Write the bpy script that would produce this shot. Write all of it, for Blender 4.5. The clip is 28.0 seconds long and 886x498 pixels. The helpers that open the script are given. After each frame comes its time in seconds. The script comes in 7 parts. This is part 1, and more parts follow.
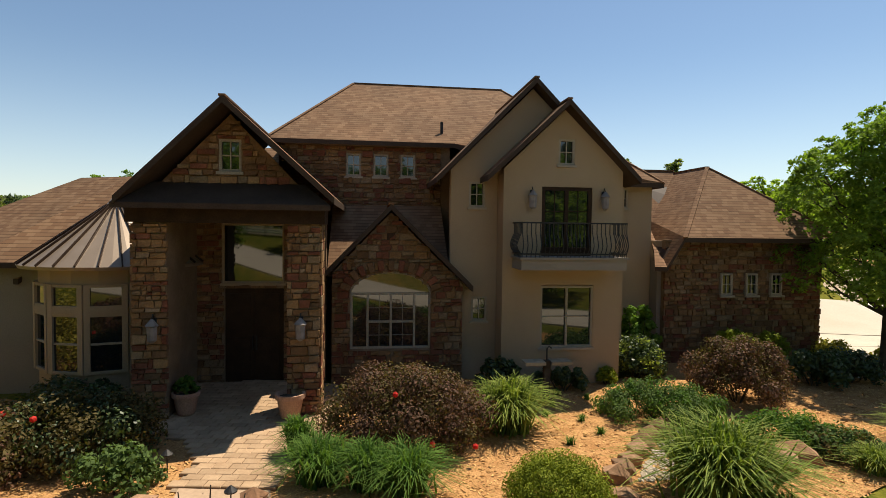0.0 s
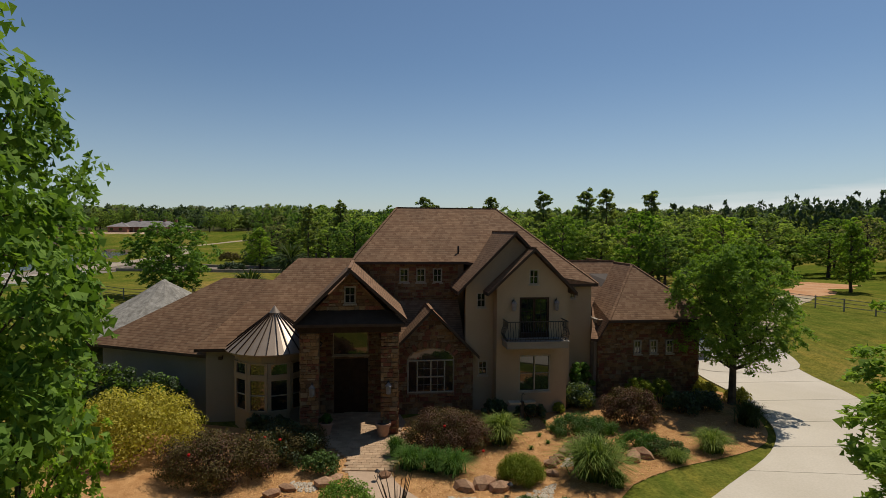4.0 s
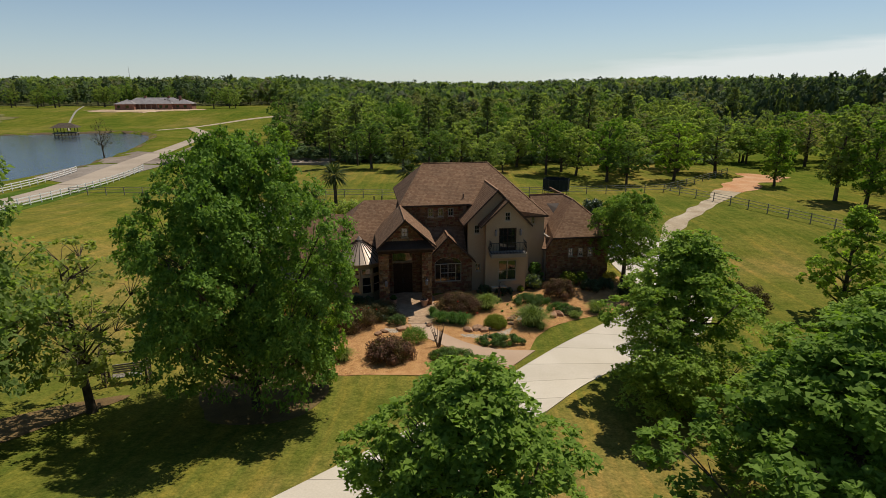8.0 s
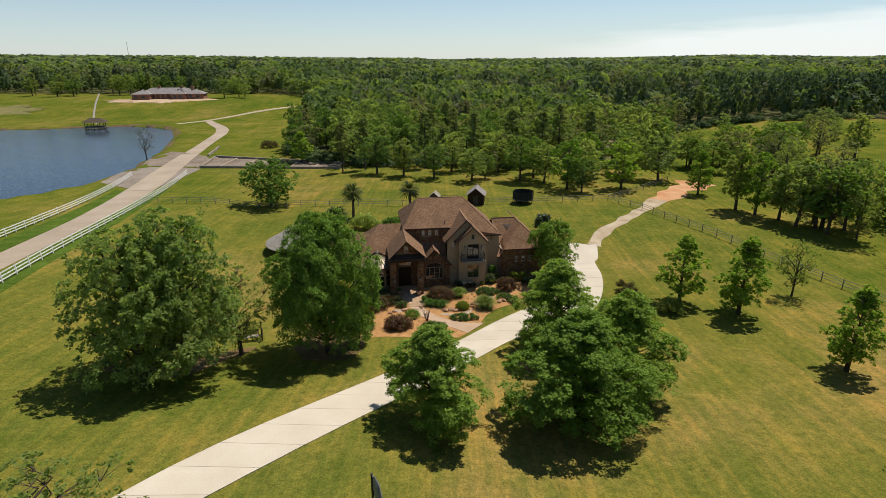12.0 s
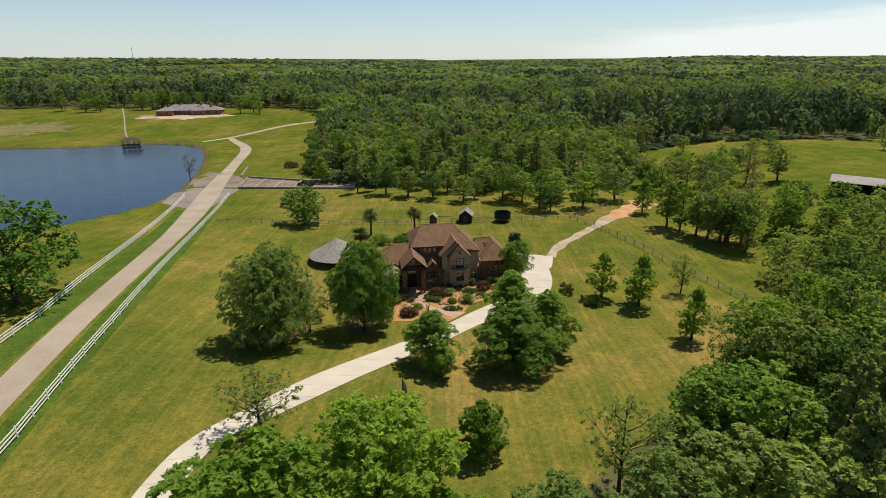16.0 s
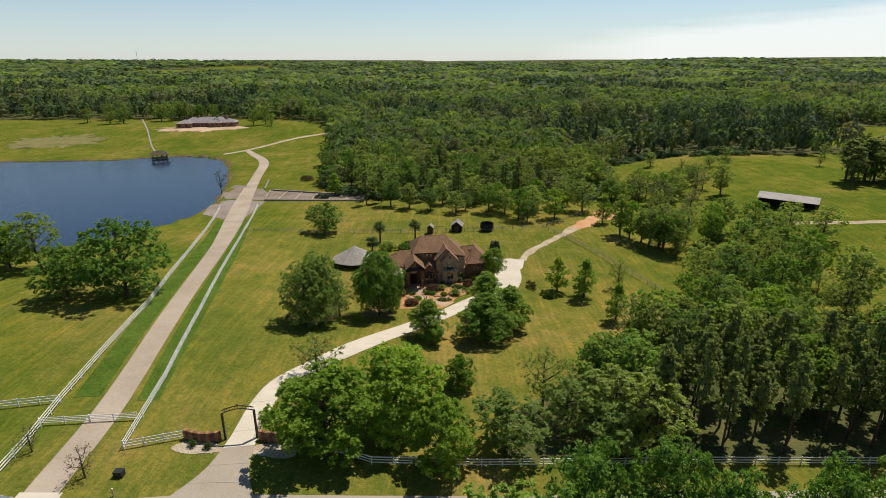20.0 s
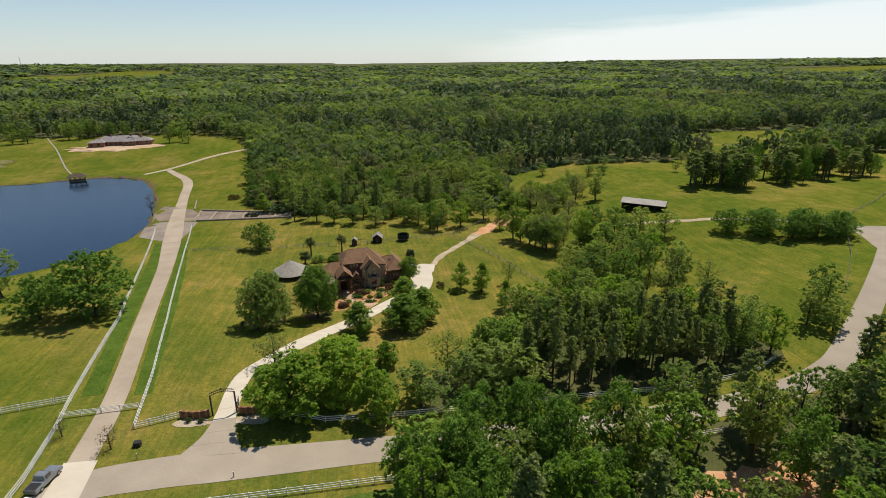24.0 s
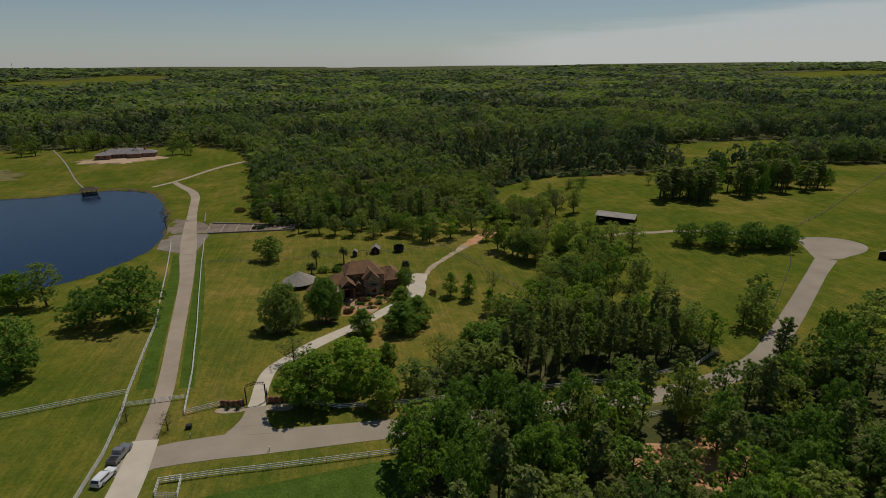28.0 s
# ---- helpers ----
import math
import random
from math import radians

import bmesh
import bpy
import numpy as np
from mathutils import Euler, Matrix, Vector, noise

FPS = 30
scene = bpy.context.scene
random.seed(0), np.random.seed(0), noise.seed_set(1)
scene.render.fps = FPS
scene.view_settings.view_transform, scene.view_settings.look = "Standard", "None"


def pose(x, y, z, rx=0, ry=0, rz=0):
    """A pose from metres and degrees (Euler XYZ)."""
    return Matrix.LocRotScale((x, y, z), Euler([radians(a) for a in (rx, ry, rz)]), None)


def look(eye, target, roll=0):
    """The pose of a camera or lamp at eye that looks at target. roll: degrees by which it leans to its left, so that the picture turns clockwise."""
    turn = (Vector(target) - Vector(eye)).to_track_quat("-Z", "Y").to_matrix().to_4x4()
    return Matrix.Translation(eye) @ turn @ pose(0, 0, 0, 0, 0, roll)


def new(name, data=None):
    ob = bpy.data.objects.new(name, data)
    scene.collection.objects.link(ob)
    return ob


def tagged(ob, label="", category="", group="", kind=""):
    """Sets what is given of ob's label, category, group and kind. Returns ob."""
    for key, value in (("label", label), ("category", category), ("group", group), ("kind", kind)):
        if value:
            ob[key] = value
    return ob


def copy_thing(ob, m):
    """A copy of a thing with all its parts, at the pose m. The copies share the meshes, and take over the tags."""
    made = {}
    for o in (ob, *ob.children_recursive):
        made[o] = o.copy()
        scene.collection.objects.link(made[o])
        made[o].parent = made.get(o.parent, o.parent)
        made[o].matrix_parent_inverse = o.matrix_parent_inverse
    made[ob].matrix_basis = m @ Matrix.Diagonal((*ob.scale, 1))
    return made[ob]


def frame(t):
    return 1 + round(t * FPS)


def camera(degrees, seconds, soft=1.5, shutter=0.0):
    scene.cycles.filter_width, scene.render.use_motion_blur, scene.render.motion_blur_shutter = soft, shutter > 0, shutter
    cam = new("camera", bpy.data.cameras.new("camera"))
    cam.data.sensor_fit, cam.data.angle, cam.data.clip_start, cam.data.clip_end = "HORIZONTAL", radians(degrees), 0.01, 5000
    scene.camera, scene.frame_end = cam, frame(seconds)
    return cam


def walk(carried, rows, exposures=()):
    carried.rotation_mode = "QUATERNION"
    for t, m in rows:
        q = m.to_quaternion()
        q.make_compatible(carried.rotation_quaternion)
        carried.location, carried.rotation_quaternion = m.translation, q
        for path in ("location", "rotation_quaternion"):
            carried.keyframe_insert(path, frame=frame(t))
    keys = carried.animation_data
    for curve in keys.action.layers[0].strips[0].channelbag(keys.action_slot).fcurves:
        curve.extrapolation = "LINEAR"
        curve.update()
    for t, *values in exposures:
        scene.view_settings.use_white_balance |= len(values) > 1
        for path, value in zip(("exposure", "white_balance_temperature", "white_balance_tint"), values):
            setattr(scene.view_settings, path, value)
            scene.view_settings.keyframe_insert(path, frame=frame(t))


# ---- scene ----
cam = camera(77.9, 28.0, 0.6)
PATH = [
    (0, (-0.07, 0.057, 4.446), (-0.086, 2.055, 4.37), 0.7),
    (0.5, (-0.049, -0.891, 4.832), (-0.072, 1.107, 4.746), 0.7),
    (1, (-0.112, -1.878, 5.27), (-0.13, 0.12, 5.181), 0.6),
    (1.5, (-0.162, -2.953, 5.796), (-0.179, -0.956, 5.698), 0.2),
    (2, (-0.23, -4.163, 6.338), (-0.242, -2.165, 6.244), 0.2),
    (2.5, (-0.357, -5.517, 6.884), (-0.362, -3.519, 6.799), 0.3),
    (3, (-0.624, -7.168, 7.417), (-0.622, -5.169, 7.346), 0.3),
    (3.5, (-0.851, -8.867, 7.996), (-0.851, -6.868, 7.937), 0.4),
    (5.5, (-1.89, -16.699, 11.825), (-1.896, -14.709, 11.628), 0.5),
    (6, (-2.106, -19.005, 12.489), (-2.109, -17.023, 12.228), 0.2),
    (7, (-2.177, -23.487, 14.557), (-2.174, -21.534, 14.127), 0.5),
    (7.5, (-2.224, -25.878, 15.56), (-2.221, -23.94, 15.068), 0.3),
    (8, (-2.196, -28.399, 16.668), (-2.191, -26.478, 16.109), -0.1),
    (8.5, (-2.015, -31.027, 17.884), (-2.01, -29.119, 17.283), 0.1),
    (9, (-1.794, -33.645, 19.188), (-1.787, -31.749, 18.551), 0.2),
    (9.5, (-1.778, -36.305, 20.612), (-1.771, -34.413, 19.966), -0.1),
    (10, (-1.706, -39.0, 22.07), (-1.695, -37.111, 21.413), 0.0),
    (10.5, (-1.539, -41.781, 23.549), (-1.529, -39.892, 22.893), -0.1),
    (11, (-1.338, -44.647, 25.032), (-1.327, -42.758, 24.375), -0.1),
    (11.5, (-1.082, -47.633, 26.456), (-1.073, -45.743, 25.803), -0.1),
    (12, (-0.868, -50.732, 27.762), (-0.859, -48.84, 27.114), -0.0),
    (12.5, (-0.812, -54.008, 29.037), (-0.803, -52.114, 28.394), -0.2),
    (14.5, (-0.478, -67.698, 36.08), (-0.469, -65.808, 35.425), -0.4),
    (15, (-0.439, -71.284, 37.204), (-0.429, -69.394, 36.55), -0.0),
    (15.5, (-0.377, -74.939, 38.49), (-0.367, -73.048, 37.839), -0.2),
    (16, (-0.294, -78.605, 39.909), (-0.284, -76.714, 39.257), -0.2),
    (16.5, (-0.103, -82.265, 41.368), (-0.093, -80.374, 40.716), -0.2),
    (17, (0.111, -85.949, 42.835), (0.121, -84.059, 42.182), -0.3),
    (17.5, (0.319, -89.673, 44.281), (0.328, -87.783, 43.626), -0.2),
    (18, (0.509, -93.347, 45.756), (0.519, -91.456, 45.104), -0.1),
    (18.5, (0.631, -96.962, 47.242), (0.642, -95.072, 46.588), -0.2),
    (19, (0.693, -100.569, 48.715), (0.704, -98.68, 48.06), -0.2),
    (19.5, (0.73, -104.127, 50.165), (0.743, -102.237, 49.512), -0.1),
    (20, (0.752, -107.648, 51.608), (0.765, -105.758, 50.953), -0.2),
    (20.5, (0.702, -111.154, 53.023), (0.721, -109.264, 52.37), -0.1),
    (21, (0.667, -114.576, 54.441), (0.718, -112.686, 53.791), -0.1),
    (21.5, (0.646, -117.965, 55.808), (0.74, -116.077, 55.156), -0.2),
    (22, (0.559, -121.292, 57.077), (0.701, -119.406, 56.427), -0.3),
    (22.5, (0.422, -124.525, 58.232), (0.615, -122.642, 57.586), -0.4),
    (24.5, (-0.712, -137.873, 64.943), (-0.397, -136.01, 64.288), -0.3),
    (25, (-1.276, -141.231, 66.129), (-0.954, -139.368, 65.478), -0.3),
    (25.5, (-1.905, -144.408, 67.45), (-1.576, -142.546, 66.799), -0.3),
    (26, (-2.509, -147.522, 68.861), (-2.176, -145.661, 68.21), -0.3),
    (26.5, (-2.997, -150.185, 70.298), (-2.663, -148.324, 69.645), -0.3),
    (27, (-3.322, -152.053, 71.674), (-2.989, -150.192, 71.023), -0.3),
    (27.5, (-3.486, -153.108, 72.862), (-3.152, -151.246, 72.212), -0.3),
    (28, (-3.494, -153.648, 73.715), (-3.163, -151.786, 73.067), -0.3),
]
walk(cam, [(t, look(eye, target, roll)) for t, eye, target, roll in PATH],
     exposures=[(0.0, 0.76, 7150, 10), (0.5, 0.64, 6850, 10), (1.0, 0.44, 6500, 10), (1.5, 0.3, 6500, 10), (3.0, 0.04, 6500, 10), (5.5, -0.1, 6500, 10), (6.5, -0.05, 6500, 10), (8.0, 0.12, 6500, 10), (10.0, 0.29, 6500, 10), (12.0, 0.38, 6500, 10), (27.0, 0.37, 6500, 10), (27.5, 0.06, 6500, 10), (28.0, -0.65, 6500, 10)])

# ---- world and sun ----
SUN_AZ, SUN_EL = radians(43), radians(63)          # from +y towards +x
world = bpy.data.worlds.new("sky")
scene.world = world
world.use_nodes = True
wn, wl = world.node_tree.nodes, world.node_tree.links
wn.clear()
sky = wn.new("ShaderNodeTexSky")
sky.sky_type, sky.sun_disc = "NISHITA", False
sky.sun_elevation, sky.sun_rotation = SUN_EL, SUN_AZ
sky.air_density, sky.dust_density, sky.ozone_density = 1.0, 0.2, 3.6


def wmath(op, x, y=None, clamp=False):
    q = wn.new("ShaderNodeMath")
    q.operation, q.use_clamp = op, clamp
    for s, v in zip(q.inputs, (x, y)):
        if isinstance(v, (int, float)):
            s.default_value = v
        elif v is not None:
            wl.new(v, s)
    return q.outputs[0]


def wmix(fac, x, y):
    q = wn.new("ShaderNodeMix")
    q.data_type = "RGBA"
    wl.new(fac, q.inputs[0])
    for s, v in ((q.inputs[6], x), (q.inputs[7], y)):
        if isinstance(v, tuple):
            s.default_value = (*v, 1)
        else:
            wl.new(v, s)
    return q.outputs[2]


# pale haze low over the horizon, and a bank of thin cloud low in the north-east
wdir = wn.new("ShaderNodeTexCoord").outputs["Generated"]
wxyz = wn.new("ShaderNodeSeparateXYZ")
wl.new(wdir, wxyz.inputs[0])
dx, dz = wxyz.outputs[0], wxyz.outputs[2]
wnoise = wn.new("ShaderNodeTexNoise")
wnoise.inputs["Scale"].default_value, wnoise.inputs["Detail"].default_value = 5.0, 6.0
stretch = wn.new("ShaderNodeVectorMath")
stretch.operation = "MULTIPLY"
stretch.inputs[1].default_value = (1.0, 1.0, 9.0)
wl.new(wdir, stretch.inputs[0])
wl.new(stretch.outputs[0], wnoise.inputs["Vector"])
haze = wmath("SUBTRACT", 1.0, wmath("DIVIDE", dz, 0.30), True)
haze = wmath("MULTIPLY", wmath("POWER", haze, 1.8), 0.44)
top = wmath("ADD", 0.012, wmath("MULTIPLY", dx, 0.108))
top = wmath("ADD", top, wmath("MULTIPLY", wmath("SUBTRACT", wnoise.outputs["Fac"], 0.5), 0.05))
bank = wmath("MULTIPLY", wmath("MULTIPLY", wmath("SUBTRACT", top, dz), 55.0, True), wmath("MULTIPLY", wmath("SUBTRACT", dx, 0.16), 5.0, True))
bank = wmath("MULTIPLY", bank, 0.68)
hazy = wmix(haze, sky.outputs[0], (7.9, 8.5, 9.3))
cloudy = wmix(bank, hazy, (10.4, 10.3, 10.2))
bg = wn.new("ShaderNodeBackground")
bg.inputs["Strength"].default_value = 0.075
wo = wn.new("ShaderNodeOutputWorld")
tone = wn.new("ShaderNodeVectorMath")
tone.operation = "MULTIPLY"
tone.inputs[1].default_value = (0.96, 1.0, 1.0)
wl.new(cloudy, tone.inputs[0])
wl.new(tone.outputs[0], bg.inputs[0])
wl.new(bg.outputs[0], wo.inputs[0])

sun = new("sun", bpy.data.lights.new("sun", "SUN"))
sun.data.energy, sun.data.angle, sun.data.color = 4.2, radians(0.55), (1.0, 0.94, 0.84)
sd = Vector((math.sin(SUN_AZ) * math.cos(SUN_EL), math.cos(SUN_AZ) * math.cos(SUN_EL), math.sin(SUN_EL)))
sun.matrix_world = look(sd * 300, (0, 0, 0))

# ---- materials ----
def mat(name, rough=0.8, spec=0.3, metal=0.0):
    m = bpy.data.materials.new(name)
    m.use_nodes = True
    b = m.node_tree.nodes["Principled BSDF"]
    b.inputs["Roughness"].default_value, b.inputs["Metallic"].default_value = rough, metal
    b.inputs["Specular IOR Level"].default_value = spec
    return m, m.node_tree.nodes, m.node_tree.links, b


def noise_of(n, l, coord, scale, detail=4, rough=0.55):
    t = n.new("ShaderNodeTexNoise")
    t.inputs["Scale"].default_value, t.inputs["Detail"].default_value, t.inputs["Roughness"].default_value = scale, detail, rough
    l.new(coord, t.inputs["Vector"])
    return t.outputs["Fac"]


def ramp(n, l, fac, stops):
    r = n.new("ShaderNodeValToRGB")
    e = r.color_ramp.elements
    while len(e) < len(stops):
        e.new(0.5)
    for el, (p, c) in zip(e, stops):
        el.position, el.color = p, (*c, 1)
    l.new(fac, r.inputs[0])
    return r.outputs[0]


def mixc(n, l, fac, a, b, kind="MIX"):
    m = n.new("ShaderNodeMix")
    m.data_type, m.blend_type = "RGBA", kind
    for sock, v in ((m.inputs[0], fac), (m.inputs[6], a), (m.inputs[7], b)):
        if isinstance(v, (int, float)):
            sock.default_value = v
        elif isinstance(v, tuple):
            sock.default_value = (*v, 1)
        else:
            l.new(v, sock)
    return m.outputs[2]


def bump(n, l, b, height, strength, dist=0.02):
    u = n.new("ShaderNodeBump")
    u.inputs["Strength"].default_value, u.inputs["Distance"].default_value = strength, dist
    l.new(height, u.inputs["Height"])
    l.new(u.outputs[0], b.inputs["Normal"])


def place(n):
    return n.new("ShaderNodeNewGeometry").outputs["Position"]


def objrand(n):
    return n.new("ShaderNodeObjectInfo").outputs["Random"]


def speckled(name, c1, c2, scale=3.0, fine=40.0, rough=0.85, bumps=0.3, spec=0.08, vary=0.0, metal=0.0, grain=0.25):
    """Two-scale mottled surface; vary: how much pieces differ from one another."""
    m, n, l, b = mat(name, rough, spec, metal)
    p = place(n)
    big, small = noise_of(n, l, p, scale), noise_of(n, l, p, fine)
    c = ramp(n, l, big, [(0.3, c1), (0.7, c2)])
    g = ramp(n, l, small, [(0.25, (0.95 - grain,) * 3), (0.75, (0.95 + grain,) * 3)])
    c = mixc(n, l, 1.0, c, g, "MULTIPLY")
    if vary:
        v = ramp(n, l, objrand(n), [(0.0, (1 - vary,) * 3), (1.0, (1 + vary,) * 3)])
        c = mixc(n, l, 1.0, c, v, "MULTIPLY")
    l.new(c, b.inputs["Base Color"])
    if bumps:
        bump(n, l, b, small, bumps)
    return m


def leaf_mat(name, dark, light, trans=0.5, noise_scale=0.0, vary=0.18, gloss=0.08):
    m, n, l, b = mat(name, 0.72 - gloss * 0.8, gloss)
    out = n["Material Output"]
    geo = n.new("ShaderNodeNewGeometry")
    f = geo.outputs["Random Per Island"]
    c = ramp(n, l, f, [(0.0, dark), (1.0, light)])
    if noise_scale:
        c2 = ramp(n, l, noise_of(n, l, geo.outputs["Position"], noise_scale, 2), [(0.3, (0.82, 0.85, 0.87)), (0.7, (1.2, 1.16, 1.08))])
        c = mixc(n, l, 1.0, c, c2, "MULTIPLY")
        c4 = ramp(n, l, noise_of(n, l, geo.outputs["Position"], 0.011, 3), [(0.35, (0.72, 0.78, 0.8)), (0.65, (1.28, 1.2, 1.05))])
        c = mixc(n, l, 1.0, c, c4, "MULTIPLY")
    else:
        v = ramp(n, l, objrand(n), [(0.0, (1 - vary, 1 - vary * 0.7, 1 - vary)), (1.0, (1 + vary, 1 + vary * 0.7, 1 + vary * 0.4))])
        c = mixc(n, l, 1.0, c, v, "MULTIPLY")
    l.new(c, b.inputs["Base Color"])
    t = n.new("ShaderNodeBsdfTranslucent")
    l.new(mixc(n, l, 1.0, c, (1.3, 1.38, 0.6), "MULTIPLY"), t.inputs[0])
    mx = n.new("ShaderNodeMixShader")
    mx.inputs[0].default_value = trans
    l.new(b.outputs[0], mx.inputs[1])
    l.new(t.outputs[0], mx.inputs[2])
    l.new(mx.outputs[0], out.inputs[0])
    return m


def shingle_mat(name, c1, c2, c3):
    """Asphalt shingles: courses by height, tabs along the eave, each tab its own tone."""
    m, n, l, b = mat(name, 0.9, 0.15)
    geo = n.new("ShaderNodeNewGeometry")
    cr = n.new("ShaderNodeVectorMath"); cr.operation = "CROSS_PRODUCT"
    l.new(geo.outputs["True Normal"], cr.inputs[0]); cr.inputs[1].default_value = (0, 0, 1)
    nm = n.new("ShaderNodeVectorMath"); nm.operation = "NORMALIZE"; l.new(cr.outputs[0], nm.inputs[0])
    dt = n.new("ShaderNodeVectorMath"); dt.operation = "DOT_PRODUCT"
    l.new(nm.outputs[0], dt.inputs[0]); l.new(geo.outputs["Position"], dt.inputs[1])
    sx = n.new("ShaderNodeSeparateXYZ"); l.new(geo.outputs["Position"], sx.inputs[0])

    def ma(op, a, bb=None):
        q = n.new("ShaderNodeMath"); q.operation = op
        for s, v in zip(q.inputs, (a, bb)):
            if v is None:
                continue
            if isinstance(v, (int, float)):
                s.default_value = v
            else:
                l.new(v, s)
        return q.outputs[0]
    row = ma("DIVIDE", sx.outputs[2], 0.095)
    rf = ma("FLOOR", row)
    tab = ma("FLOOR", ma("ADD", ma("DIVIDE", dt.outputs["Value"], 0.2), ma("MULTIPLY", rf, 0.37)))
    cb = n.new("ShaderNodeCombineXYZ"); l.new(rf, cb.inputs[0]); l.new(tab, cb.inputs[1])
    wnz = n.new("ShaderNodeTexWhiteNoise"); l.new(cb.outputs[0], wnz.inputs["Vector"])
    c = ramp(n, l, wnz.outputs["Value"], [(0.0, c1), (0.5, c2), (1.0, c3)])
    # colour is darkened along the lower edge of every course
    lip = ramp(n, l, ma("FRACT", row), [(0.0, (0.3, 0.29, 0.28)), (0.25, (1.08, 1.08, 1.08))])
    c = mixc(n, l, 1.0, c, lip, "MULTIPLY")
    big = ramp(n, l, noise_of(n, l, geo.outputs["Position"], 0.6), [(0.3, (0.85, 0.85, 0.86)), (0.7, (1.12, 1.1, 1.08))])
    c = mixc(n, l, 1.0, c, big, "MULTIPLY")
    l.new(c, b.inputs["Base Color"])
    h = ma("ADD", ma("FRACT", row), ma("MULTIPLY", wnz.outputs["Value"], 0.35))
    bump(n, l, b, h, 0.8, 0.03)
    return m


def grass_mat():
    m, n, l, b = mat("lawn_grass", 0.95, 0.0)
    p = place(n)
    big, mid, fine = noise_of(n, l, p, 0.035, 5, 0.6), noise_of(n, l, p, 0.22, 5, 0.65), noise_of(n, l, p, 7.0, 4, 0.7)
    c = ramp(n, l, big, [(0.36, (0.1, 0.114, 0.019)), (0.52, (0.145, 0.134, 0.026)), (0.66, (0.215, 0.158, 0.046))])
    c2 = ramp(n, l, mid, [(0.3, (0.72, 0.84, 0.7)), (0.5, (1.0, 1.0, 1.0)), (0.72, (1.35, 1.18, 1.15))])
    c = mixc(n, l, 1.0, c, c2, "MULTIPLY")
    st = n.new("ShaderNodeMapping")
    st.inputs["Rotation"].default_value, st.inputs["Scale"].default_value = (0, 0, radians(-12)), (1.1, 0.05, 0.1)
    l.new(p, st.inputs["Vector"])
    mow = ramp(n, l, noise_of(n, l, st.outputs[0], 1.0, 3, 0.7), [(0.36, (0.84, 0.93, 0.85)), (0.5, (1.0, 1.0, 1.0)), (0.66, (1.3, 1.14, 1.1))])
    c = mixc(n, l, 1.0, c, mow, "MULTIPLY")
    tufts = ramp(n, l, noise_of(n, l, p, 1.6, 6, 0.8), [(0.34, (0.66, 0.74, 0.7)), (0.5, (1.0, 1.0, 1.0)), (0.66, (1.32, 1.24, 1.2))])
    c = mixc(n, l, 1.0, c, tufts, "MULTIPLY")
    sx = n.new("ShaderNodeSeparateXYZ")
    l.new(p, sx.inputs[0])
    west = n.new("ShaderNodeMapRange")
    west.inputs["From Min"].default_value, west.inputs["From Max"].default_value = -46.0, -58.0
    l.new(sx.outputs[0], west.inputs["Value"])
    east = n.new("ShaderNodeMapRange")
    east.inputs["From Min"].default_value, east.inputs["From Max"].default_value = 42.0, 66.0
    l.new(sx.outputs[0], east.inputs["Value"])
    c = mixc(n, l, east.outputs[0], c, mixc(n, l, 1.0, c, (0.84, 0.96, 0.78), "MULTIPLY"))
    c = mixc(n, l, west.outputs[0], c, mixc(n, l, 1.0, c, (0.79, 0.91, 0.74), "MULTIPLY"))
    c3 = ramp(n, l, fine, [(0.3, (0.6, 0.64, 0.6)), (0.7, (1.3, 1.28, 1.3))])
    c = mixc(n, l, 1.0, c, c3, "MULTIPLY")
    l.new(c, b.inputs["Base Color"])
    bump(n, l, b, fine, 0.6, 0.06)
    return m


def glass_mat():
    m, n, l, b = mat("window_glass", 0.03, 1.0)
    b.inputs["IOR"].default_value = 1.55
    b.inputs["Base Color"].default_value = (0.012, 0.014, 0.015, 1)
    return m


def water_mat():
    m, n, l, b = mat("lake_water", 0.06, 0.3)
    b.inputs["Base Color"].default_value = (0.008, 0.018, 0.04, 1)
    p = place(n)
    bump(n, l, b, noise_of(n, l, p, 1.2, 4), 0.5, 0.14)
    return m


def forest_floor_mat():
    return speckled("forest_floor", (0.05, 0.065, 0.018), (0.11, 0.1, 0.036), 0.15, 3.0, 0.95, 0.4)


M_GRASS = grass_mat()
M_DKGRASS = speckled("verge_grass", (0.05, 0.085, 0.012), (0.085, 0.125, 0.02), 0.3, 2.5, 0.95, 0.5, 0.0, grain=0.35)
M_FIELD = speckled("lush_grass", (0.05, 0.088, 0.012), (0.08, 0.12, 0.02), 0.3, 2.5, 0.95, 0.5, 0.0, grain=0.35)
M_CONC = speckled("drive_concrete", (0.47, 0.405, 0.31), (0.555, 0.485, 0.385), 0.25, 12.0, 0.85, 0.03, 0.1, vary=0.04, grain=0.07)
M_LANE = speckled("lane_concrete", (0.3, 0.24, 0.175), (0.395, 0.32, 0.24), 0.12, 3.0, 0.9, 0.05, 0.05, vary=0.06, grain=0.1)
M_ROAD = speckled("road_chipseal", (0.27, 0.225, 0.17), (0.35, 0.295, 0.225), 0.1, 6.0, 0.9, 0.05, 0.05, grain=0.12)
M_SPILL = speckled("spillway_concrete", (0.2, 0.165, 0.13), (0.31, 0.26, 0.21), 0.12, 1.5, 0.9, 0.1, 0.05, vary=0.1)
M_SPILLDK = speckled("stained_concrete", (0.16, 0.125, 0.095), (0.27, 0.215, 0.165), 0.15, 1.2, 0.9, 0.1, 0.05, vary=0.15)
